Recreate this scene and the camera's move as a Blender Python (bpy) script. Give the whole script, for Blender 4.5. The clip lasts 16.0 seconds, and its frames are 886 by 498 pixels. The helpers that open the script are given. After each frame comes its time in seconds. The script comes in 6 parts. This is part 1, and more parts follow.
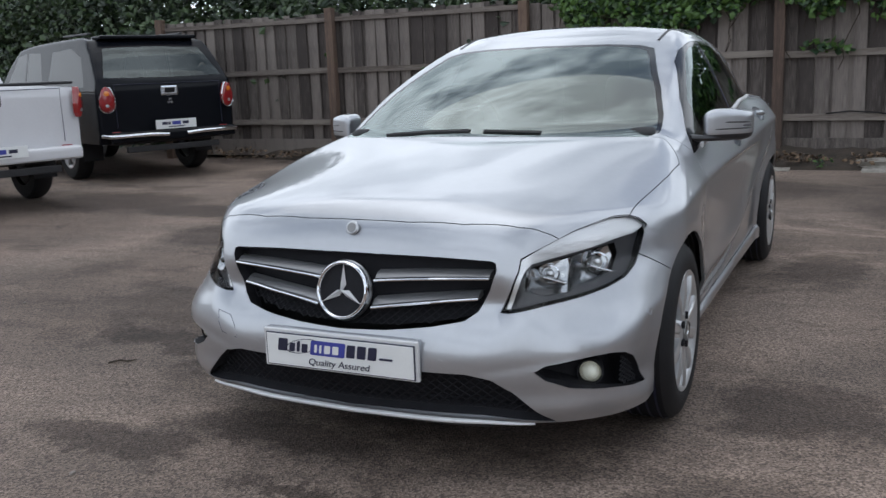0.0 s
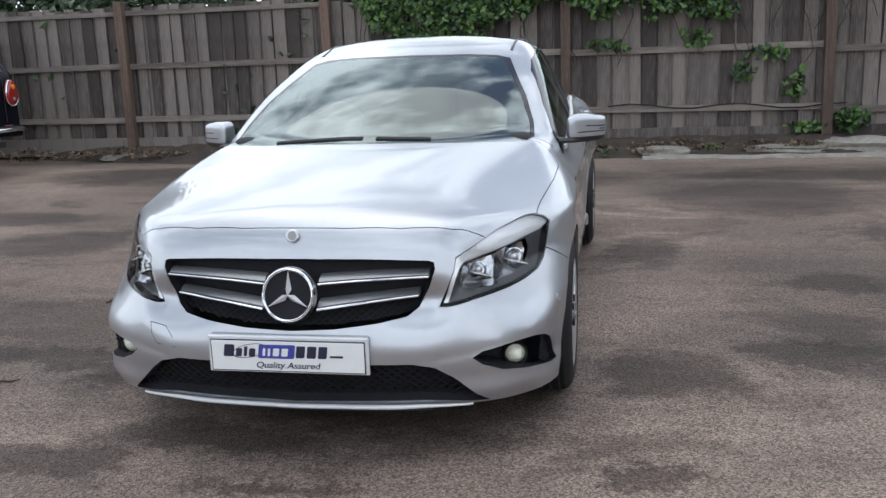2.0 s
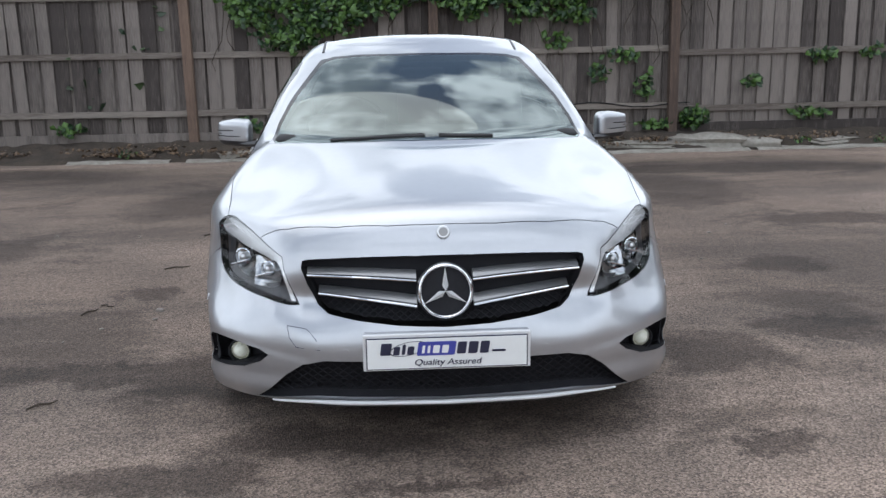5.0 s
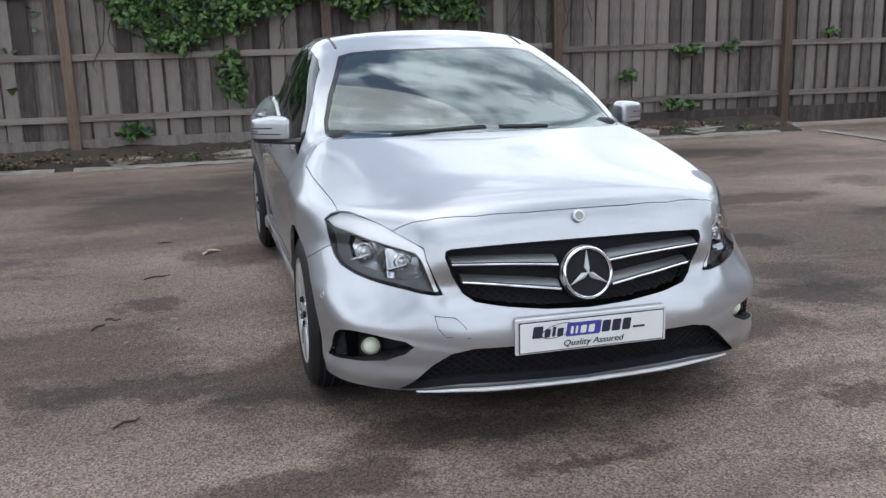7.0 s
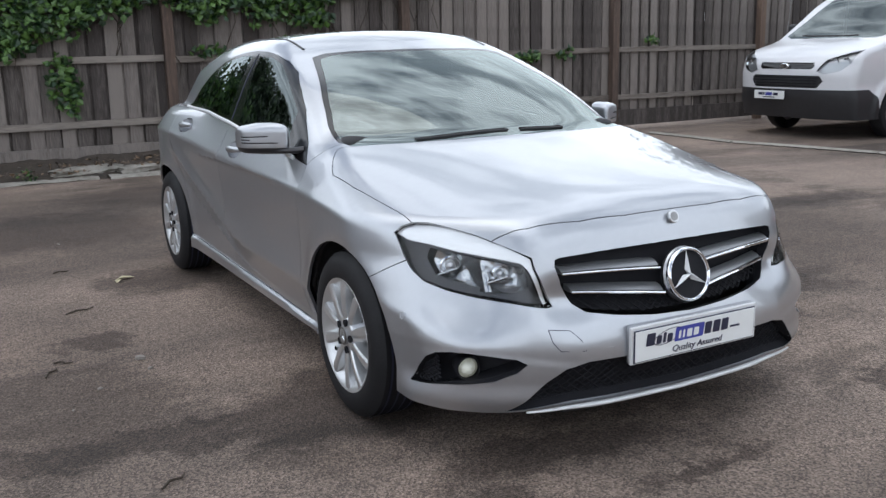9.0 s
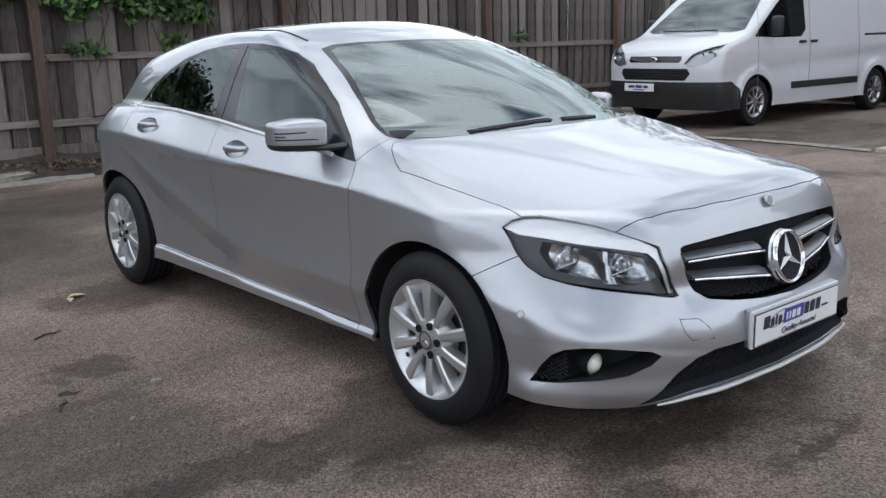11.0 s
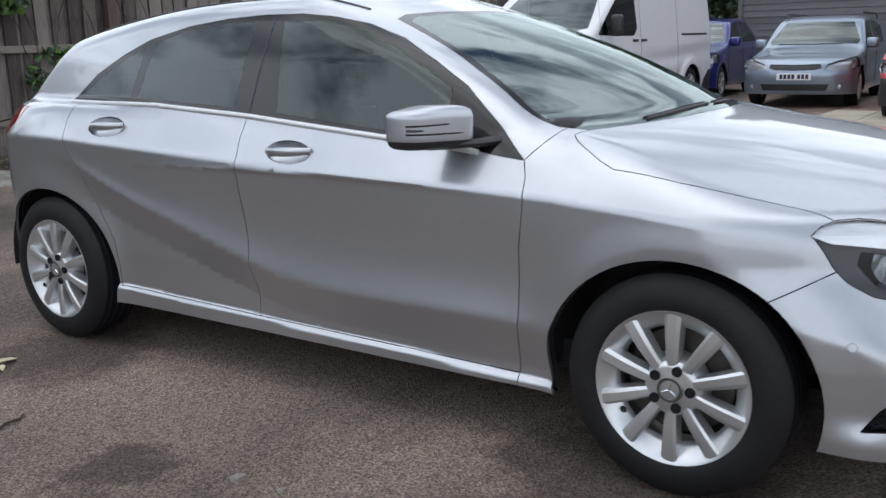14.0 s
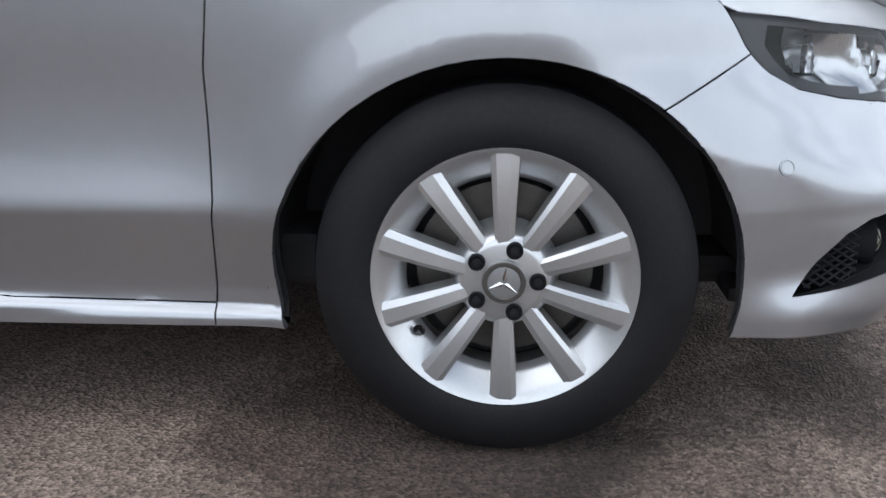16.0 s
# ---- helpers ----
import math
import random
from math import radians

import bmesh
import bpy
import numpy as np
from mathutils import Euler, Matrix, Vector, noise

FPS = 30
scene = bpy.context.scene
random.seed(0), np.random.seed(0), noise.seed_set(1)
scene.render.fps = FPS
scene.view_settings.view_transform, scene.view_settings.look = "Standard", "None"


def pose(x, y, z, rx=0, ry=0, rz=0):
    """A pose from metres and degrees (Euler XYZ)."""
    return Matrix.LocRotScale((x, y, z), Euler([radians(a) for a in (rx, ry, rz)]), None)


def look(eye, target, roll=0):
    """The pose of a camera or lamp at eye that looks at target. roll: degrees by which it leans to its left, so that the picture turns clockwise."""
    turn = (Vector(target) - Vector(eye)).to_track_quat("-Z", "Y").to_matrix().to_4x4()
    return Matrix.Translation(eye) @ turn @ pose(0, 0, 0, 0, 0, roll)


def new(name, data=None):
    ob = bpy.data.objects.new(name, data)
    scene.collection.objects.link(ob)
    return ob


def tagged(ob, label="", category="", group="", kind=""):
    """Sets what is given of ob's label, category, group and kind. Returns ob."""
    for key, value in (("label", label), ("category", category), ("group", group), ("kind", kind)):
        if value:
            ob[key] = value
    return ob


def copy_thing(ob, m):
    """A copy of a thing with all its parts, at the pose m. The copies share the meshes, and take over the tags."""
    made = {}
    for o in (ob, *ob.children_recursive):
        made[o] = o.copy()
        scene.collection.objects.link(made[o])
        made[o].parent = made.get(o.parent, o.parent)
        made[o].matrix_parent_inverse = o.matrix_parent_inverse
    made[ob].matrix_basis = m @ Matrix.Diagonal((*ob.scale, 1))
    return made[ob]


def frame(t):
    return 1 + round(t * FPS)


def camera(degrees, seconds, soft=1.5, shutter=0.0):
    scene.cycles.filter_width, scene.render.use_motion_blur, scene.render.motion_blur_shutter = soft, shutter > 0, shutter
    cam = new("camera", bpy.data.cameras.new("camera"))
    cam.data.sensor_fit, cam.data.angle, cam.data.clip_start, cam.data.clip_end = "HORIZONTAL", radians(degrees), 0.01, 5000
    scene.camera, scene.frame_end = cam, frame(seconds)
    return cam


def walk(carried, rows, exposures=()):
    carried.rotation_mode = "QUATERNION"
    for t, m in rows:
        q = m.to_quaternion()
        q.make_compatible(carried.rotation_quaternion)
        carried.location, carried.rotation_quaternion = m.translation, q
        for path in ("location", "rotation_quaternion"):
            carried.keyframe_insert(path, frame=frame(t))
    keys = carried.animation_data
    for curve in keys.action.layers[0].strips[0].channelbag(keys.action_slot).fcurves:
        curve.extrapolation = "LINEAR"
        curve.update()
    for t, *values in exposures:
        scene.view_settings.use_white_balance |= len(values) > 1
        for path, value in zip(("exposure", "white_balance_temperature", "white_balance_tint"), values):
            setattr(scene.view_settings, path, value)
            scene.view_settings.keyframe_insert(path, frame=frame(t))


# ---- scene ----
# camera and walk
cam = camera(51.5, 16.0, soft=1.4, shutter=0.25)
PATH = [
    (0, (1.442, -3.129, 1.239), (0.596, -1.359, 0.849), -2.2),
    (0.5, (1.412, -3.248, 1.288), (0.718, -1.415, 0.891), -2.2),
    (1, (1.32, -3.427, 1.324), (0.86, -1.525, 0.914), -2.1),
    (1.5, (1.196, -3.548, 1.34), (0.811, -1.632, 0.917), -2.0),
    (2, (1.045, -3.531, 1.348), (0.668, -1.615, 0.919), -2.1),
    (2.5, (0.912, -3.537, 1.358), (0.547, -1.616, 0.934), -2.0),
    (3, (0.725, -3.654, 1.365), (0.413, -1.724, 0.943), -2.0),
    (3.5, (0.522, -3.728, 1.377), (0.295, -1.789, 0.945), -1.9),
    (4, (0.315, -3.696, 1.378), (0.194, -1.749, 0.938), -1.8),
    (4.2, (0.223, -3.683, 1.374), (0.15, -1.732, 0.938), -1.5),
    (6.3, (-0.828, -3.658, 1.378), (-0.481, -1.742, 0.918), -1.1),
    (6.5, (-0.939, -3.645, 1.36), (-0.557, -1.735, 0.908), -1.1),
    (7, (-1.214, -3.572, 1.361), (-0.721, -1.686, 0.913), -1.4),
    (7.5, (-1.422, -3.44, 1.334), (-0.781, -1.598, 0.89), -1.4),
    (8, (-1.666, -3.271, 1.348), (-0.911, -1.471, 0.91), -1.2),
    (8.5, (-1.882, -3.116, 1.333), (-1.057, -1.345, 0.902), -1.3),
    (9, (-2.08, -2.975, 1.335), (-1.143, -1.263, 0.898), -1.3),
    (11.3, (-2.768, -2.187, 1.309), (-1.475, -0.728, 0.861), -1.6),
    (11.5, (-2.764, -2.072, 1.303), (-1.443, -0.639, 0.855), -1.6),
    (12, (-2.815, -1.829, 1.284), (-1.417, -0.469, 0.839), -1.5),
    (12.5, (-2.924, -1.582, 1.307), (-1.432, -0.325, 0.864), -1.4),
    (13, (-3.001, -1.323, 1.299), (-1.438, -0.157, 0.855), -1.4),
    (13.5, (-3.015, -1.052, 1.276), (-1.422, 0.072, 0.832), -1.5),
    (14, (-3.055, -0.799, 1.212), (-1.45, 0.308, 0.768), -1.5),
    (14.5, (-2.91, -0.537, 1.099), (-1.24, 0.465, 0.643), -1.6),
    (15, (-2.691, -0.287, 0.971), (-0.875, 0.435, 0.548), -0.8),
    (15.5, (-2.474, -0.161, 0.801), (-0.561, 0.266, 0.404), -0.6),
    (16, (-2.24, -0.007, 0.762), (-0.326, 0.136, 0.2), -0.5),
]
walk(cam, [(t, look(eye, target, roll)) for t, eye, target, roll in PATH],
     exposures=[(0.0, -0.44), (1.0, -0.15), (2.2, -0.05), (7.0, -0.04), (9.0, -0.15), (11.5, -0.25), (12.5, -0.20), (15.0, -0.20), (16.0, 0.03)])

# ---- world, sun, exposure ----
world = bpy.data.worlds.new("world")
scene.world = world
world.use_nodes = True
wt = world.node_tree
wt.nodes.clear()


def wn(kind, **kw):
    n = wt.nodes.new(kind)
    for k, v in kw.items():
        n.inputs[k].default_value = v
    return n


SUN_ELEVATION, SUN_TURN = radians(70), radians(318)
sky = wn("ShaderNodeTexSky")
sky.sky_type, sky.sun_disc = "NISHITA", False
sky.sun_elevation, sky.sun_rotation = SUN_ELEVATION, SUN_TURN
coord = wn("ShaderNodeTexCoord")
split = wn("ShaderNodeSeparateXYZ")
wt.links.new(coord.outputs["Generated"], split.inputs[0])
lift = wn("ShaderNodeMath"); lift.operation = "ADD"; lift.inputs[1].default_value = 0.22
wt.links.new(split.outputs[2], lift.inputs[0])
high = wn("ShaderNodeMath"); high.operation = "MAXIMUM"; high.inputs[1].default_value = 0.08
wt.links.new(lift.outputs[0], high.inputs[0])
flat = wn("ShaderNodeVectorMath"); flat.operation = "DIVIDE"
wt.links.new(coord.outputs["Generated"], flat.inputs[0])
wt.links.new(high.outputs[0], flat.inputs[1])
drift = wn("ShaderNodeVectorMath"); drift.operation = "ADD"; drift.inputs[1].default_value = (-10.78, -9.25, 12.01)
wt.links.new(flat.outputs[0], drift.inputs[0])
puffs = wn("ShaderNodeTexNoise", Scale=1.55, Detail=9.0, Roughness=0.56, Distortion=0.25)
wt.links.new(drift.outputs[0], puffs.inputs["Vector"])
cover = wn("ShaderNodeValToRGB")
cover.color_ramp.elements[0].position, cover.color_ramp.elements[1].position = 0.395, 0.455
wt.links.new(puffs.outputs["Fac"], cover.inputs[0])
tops = wn("ShaderNodeTexNoise", Scale=2.6, Detail=6.0, Roughness=0.6)
wt.links.new(drift.outputs[0], tops.inputs["Vector"])
grey = wn("ShaderNodeValToRGB")
grey.color_ramp.elements[0].position, grey.color_ramp.elements[1].position = 0.41, 0.55
grey.color_ramp.elements[0].color, grey.color_ramp.elements[1].color = (4.5, 5.3, 6.5, 1), (17.6, 19.0, 21.2, 1)
wt.links.new(tops.outputs["Fac"], grey.inputs[0])
# thin cloud shines brighter round the hidden sun
SUN_WAY = (math.sin(SUN_TURN) * math.cos(SUN_ELEVATION), math.cos(SUN_TURN) * math.cos(SUN_ELEVATION), math.sin(SUN_ELEVATION))
near = wn("ShaderNodeVectorMath"); near.operation = "DOT_PRODUCT"; near.inputs[1].default_value = SUN_WAY
wt.links.new(coord.outputs["Generated"], near.inputs[0])
glow = wn("ShaderNodeMapRange", **{"From Min": 0.45, "From Max": 1.0, "To Min": 1.0, "To Max": 1.12})
glow.interpolation_type = "SMOOTHSTEP"
wt.links.new(near.outputs["Value"], glow.inputs[0])
lit = wn("ShaderNodeVectorMath"); lit.operation = "SCALE"
wt.links.new(grey.outputs[0], lit.inputs[0])
wt.links.new(glow.outputs[0], lit.inputs["Scale"])
mix = wn("ShaderNodeMix"); mix.data_type = "RGBA"
wt.links.new(cover.outputs[0], mix.inputs[0])
wt.links.new(sky.outputs[0], mix.inputs[6])
wt.links.new(lit.outputs[0], mix.inputs[7])
# bright haze low down, all round
low_down = wn("ShaderNodeMapRange", **{"From Min": 0.64, "From Max": 0.10, "To Min": 0.0, "To Max": 0.88})
low_down.interpolation_type = "SMOOTHSTEP"
wt.links.new(split.outputs[2], low_down.inputs[0])
hazy = wn("ShaderNodeMix"); hazy.data_type = "RGBA"
hazy.inputs[7].default_value = (17.4, 18.9, 21.0, 1)
wt.links.new(low_down.outputs[0], hazy.inputs[0])
wt.links.new(mix.outputs[2], hazy.inputs[6])
bg = wn("ShaderNodeBackground", Strength=0.10)
wt.links.new(hazy.outputs[2], bg.inputs[0])
wo = wn("ShaderNodeOutputWorld")
wt.links.new(bg.outputs[0], wo.inputs[0])

sun = new("sun", bpy.data.lights.new("sun", "SUN"))
sun.data.energy, sun.data.angle, sun.data.color = 0.6, radians(60), (1.0, 0.96, 0.9)
sun.matrix_world = look(Vector(SUN_WAY) * 60, (0, 0, 0))


# ---- materials ----
def material(name, base, rough=0.5, metal=0.0, vary=0.0, scale=8.0, bump=0.0, bump_scale=60.0, coat=0.0, second=None, spec=0.5, stretch=(1, 1, 1), piece=0.0, rough_vary=0.0):
    """A principled surface: two scales of noise between base and second, fine relief, and a shift from piece to piece."""
    m = bpy.data.materials.new(name)
    m.use_nodes = True
    t = m.node_tree
    b = t.nodes["Principled BSDF"]
    b.inputs["Base Color"].default_value = (*base, 1)
    b.inputs["Roughness"].default_value, b.inputs["Metallic"].default_value = rough, metal
    b.inputs["Coat Weight"].default_value, b.inputs["Coat Roughness"].default_value = coat, 0.03
    b.inputs["Specular IOR Level"].default_value = spec
    co = t.nodes.new("ShaderNodeTexCoord")
    mp = t.nodes.new("ShaderNodeMapping")
    mp.inputs["Scale"].default_value = stretch
    t.links.new(co.outputs["Object"], mp.inputs[0])
    if vary or second:
        second = second or tuple(c * (1 - vary) for c in base)
        big, small = t.nodes.new("ShaderNodeTexNoise"), t.nodes.new("ShaderNodeTexNoise")
        big.inputs["Scale"].default_value, small.inputs["Scale"].default_value = scale, scale * 9
        big.inputs["Detail"].default_value, small.inputs["Detail"].default_value = 4, 3
        t.links.new(mp.outputs[0], big.inputs["Vector"])
        t.links.new(mp.outputs[0], small.inputs["Vector"])
        add = t.nodes.new("ShaderNodeMath"); add.operation = "MULTIPLY_ADD"; add.inputs[1].default_value = 0.5
        half = t.nodes.new("ShaderNodeMath"); half.operation = "MULTIPLY"; half.inputs[1].default_value = 0.5
        t.links.new(small.outputs["Fac"], half.inputs[0])
        t.links.new(big.outputs["Fac"], add.inputs[0])
        t.links.new(half.outputs[0], add.inputs[2])
        fac = add
        if piece:
            info = t.nodes.new("ShaderNodeObjectInfo")
            pc = t.nodes.new("ShaderNodeMath"); pc.operation = "MULTIPLY_ADD"; pc.inputs[1].default_value = piece
            t.links.new(info.outputs["Random"], pc.inputs[0])
            sh = t.nodes.new("ShaderNodeMath"); sh.operation = "SUBTRACT"; sh.inputs[1].default_value = piece / 2
            t.links.new(add.outputs[0], sh.inputs[0])
            t.links.new(sh.outputs[0], pc.inputs[2])
            fac = pc
        ramp = t.nodes.new("ShaderNodeValToRGB")
        ramp.color_ramp.elements[0].position, ramp.color_ramp.elements[1].position = 0.33, 0.67
        ramp.color_ramp.elements[0].color, ramp.color_ramp.elements[1].color = (*second, 1), (*base, 1)
        t.links.new(fac.outputs[0], ramp.inputs[0])
        t.links.new(ramp.outputs[0], b.inputs["Base Color"])
        if rough_vary:
            rr = t.nodes.new("ShaderNodeMapRange")
            rr.inputs["To Min"].default_value, rr.inputs["To Max"].default_value = rough - rough_vary, rough + rough_vary
            t.links.new(fac.outputs[0], rr.inputs[0])
            t.links.new(rr.outputs[0], b.inputs["Roughness"])
    if bump:
        fine = t.nodes.new("ShaderNodeTexNoise")
        fine.inputs["Scale"].default_value, fine.inputs["Detail"].default_value = bump_scale, 4
        t.links.new(mp.outputs[0], fine.inputs["Vector"])
        bn = t.nodes.new("ShaderNodeBump")
        bn.inputs["Strength"].default_value, bn.inputs["Distance"].default_value = bump, 0.01
        t.links.new(fine.outputs["Fac"], bn.inputs["Height"])
        t.links.new(bn.outputs[0], b.inputs["Normal"])
    return m


def paint(name, base, metal=0.85, rough=0.30):
    m = material(name, base, rough, metal, vary=0.05, scale=40, coat=1.0, bump=0.012, bump_scale=900)
    m.node_tree.nodes["Principled BSDF"].inputs["Coat IOR"].default_value = 1.6
    return m


def glass(name, tint, ior=1.5, sheen=(1, 1, 1)):
    m = bpy.data.materials.new(name)
    m.use_nodes = True
    t = m.node_tree
    t.nodes.clear()
    out, mx = t.nodes.new("ShaderNodeOutputMaterial"), t.nodes.new("ShaderNodeMixShader")
    clear, shine, fr = t.nodes.new("ShaderNodeBsdfTransparent"), t.nodes.new("ShaderNodeBsdfGlossy"), t.nodes.new("ShaderNodeFresnel")
    clear.inputs[0].default_value = (*tint, 1)
    shine.inputs[0].default_value = (*sheen, 1)
    shine.inputs["Roughness"].default_value = 0.0
    fr.inputs["IOR"].default_value = ior
    t.links.new(fr.outputs[0], mx.inputs[0])
    t.links.new(clear.outputs[0], mx.inputs[1])
    t.links.new(shine.outputs[0], mx.inputs[2])
    t.links.new(mx.outputs[0], out.inputs[0])
    return m


def lamp_material(name, colour, strength):
    m = material(name, colour, 0.3)
    b = m.node_tree.nodes["Principled BSDF"]
    b.inputs["Emission Color"].default_value, b.inputs["Emission Strength"].default_value = (*colour, 1), strength
    return m


SILVER = paint("silver_paint", (0.465, 0.482, 0.512), 0.85, 0.37)
BLACK_PLASTIC = material("black_plastic", (0.026, 0.026, 0.029), 0.45, vary=0.3, scale=20, bump=0.05, bump_scale=500)
MATT_BLACK = material("matt_black", (0.022, 0.022, 0.026), 0.7, vary=0.3, scale=20, spec=0.15)
GLOSS_BLACK = material("gloss_black", (0.006, 0.006, 0.007), 0.12)
CHROME = material("chrome", (0.82, 0.83, 0.85), 0.08, 1.0)
SATIN = material("satin_silver", (0.60, 0.61, 0.62), 0.28, 1.0, vary=0.06, scale=30)
ALLOY = material("alloy", (0.66, 0.67, 0.68), 0.30, 0.75, vary=0.08, scale=20, coat=0.4)
RUBBER = material("rubber", (0.017, 0.017, 0.019), 0.60, vary=0.35, scale=14, bump=0.1, bump_scale=220, spec=0.25)
STEEL_DARK = material("brake_steel", (0.16, 0.15, 0.14), 0.45, 0.8, vary=0.3, scale=30)
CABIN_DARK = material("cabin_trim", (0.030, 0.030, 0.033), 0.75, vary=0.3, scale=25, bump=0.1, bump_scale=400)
CABIN_GREY = material("seat_cloth", (0.03, 0.03, 0.032), 0.9, vary=0.3, scale=40)
SCREEN_GLASS = glass("windscreen_glass", (0.76, 0.86, 0.83), 2.7, (0.90, 1.0, 0.97))
TINT_GLASS = glass("tinted_glass", (0.20, 0.235, 0.235), 1.65, (0.90, 1.0, 1.0))
VAN_GLASS = glass("dark_vehicle_glass", (0.25, 0.27, 0.28), 2.1, (0.92, 1.0, 0.98))
DARK_GLASS = glass("dark_tinted_glass", (0.10, 0.11, 0.12), 1.4)
CLEAR_GLASS = glass("lamp_glass", (0.95, 0.96, 0.97), 1.32)
CAP_GREY = material("cap_grey", (0.30, 0.30, 0.30), 0.4, 0.3, vary=0.1, scale=40)
LOUVRE = material("louvre_grey", (0.30, 0.305, 0.315), 0.32, 0.7, vary=0.06, scale=30)
LIP = material("lip_silver", (0.74, 0.75, 0.76), 0.35, 0.25, vary=0.05, scale=30)
REFLECT = material("silvered_panel", (0.42, 0.43, 0.44), 0.30, 0.8, vary=0.10, scale=40)
BOWL = material("lamp_bowl", (0.80, 0.80, 0.78), 0.55, 0.8, vary=0.1, scale=60)
LAMP_GREY = material("lamp_housing", (0.065, 0.065, 0.070), 0.35, 0.2, vary=0.1, scale=30)
LAMP_WHITE = material("lamp_reflector_strip", (0.96, 0.96, 0.96), 0.26, 0.55, vary=0.22, scale=7, bump=0.12, bump_scale=16, stretch=(1, 1, 6))
CELL = material("lamp_cell", (0.52, 0.53, 0.54), 0.16, 1.0, vary=0.06, scale=30)
RED_LENS = material("red_lens", (0.26, 0.010, 0.012), 0.12, coat=1.0)
AMBER_LENS = material("amber_lens", (0.75, 0.22, 0.02), 0.12, coat=1.0)
WHITE_PLATE = material("plate_white", (0.80, 0.81, 0.80), 0.35, vary=0.04, scale=20)
INK_BLUE = material("ink_blue", (0.05, 0.06, 0.32), 0.4)
INK_DARK = material("ink_dark", (0.02, 0.022, 0.05), 0.4)
WHITE_PAINT = material("white_paint", (0.66, 0.66, 0.68), 0.28, vary=0.06, scale=6, coat=0.7)
DARK_PAINT = material("dark_metallic_paint", (0.006, 0.007, 0.010), 0.26, vary=0.1, scale=40, coat=0.08, spec=0.12)
BLUE_PAINT = paint("blue_metallic_paint", (0.010, 0.016, 0.16), 0.25, 0.28)
ICE_PAINT = paint("ice_blue_paint", (0.24, 0.29, 0.36), 0.7, 0.34)
RED_PAINT = material("red_paint", (0.50, 0.02, 0.02), 0.3, vary=0.12, scale=8, coat=0.6)


# damp stains, and dark patches under the hatchback's nose: x, y, radii
STAINS_AND_PATCHES = [(1.28, .15, .36, .38), (1.85, .50, .42, .24), (-.98, -.90, .42, .17), (-.05, -1.0, .30, .08), (2.2, 4.6, 1.1, 1.0), (-4.3, 6.3, 1.7, .85), (-1.45, .16, .80, .15), (-1.55, 1.45, .22, .16),
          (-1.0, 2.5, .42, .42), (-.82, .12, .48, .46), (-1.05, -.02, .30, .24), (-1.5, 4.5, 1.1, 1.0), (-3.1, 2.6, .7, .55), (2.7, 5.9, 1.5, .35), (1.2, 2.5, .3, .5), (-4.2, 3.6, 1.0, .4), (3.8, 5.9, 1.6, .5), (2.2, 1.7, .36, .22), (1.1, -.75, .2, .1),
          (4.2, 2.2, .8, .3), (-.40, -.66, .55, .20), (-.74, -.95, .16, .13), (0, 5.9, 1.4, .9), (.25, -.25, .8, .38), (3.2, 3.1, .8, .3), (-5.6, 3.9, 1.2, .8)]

# broad areas where the asphalt is coloured darker
BROAD_DARK = [(-2.4, 1.3, 1.5, 1.7), (-2.4, 4.6, 2.9, 2.6), (2.7, 2.2, 1.6, 2.9), (3.4, 5.6, 3.0, 1.6), (8.5, 4.2, 2.6, 2.4), (-6, 2.5, 2.5, 2.5)]


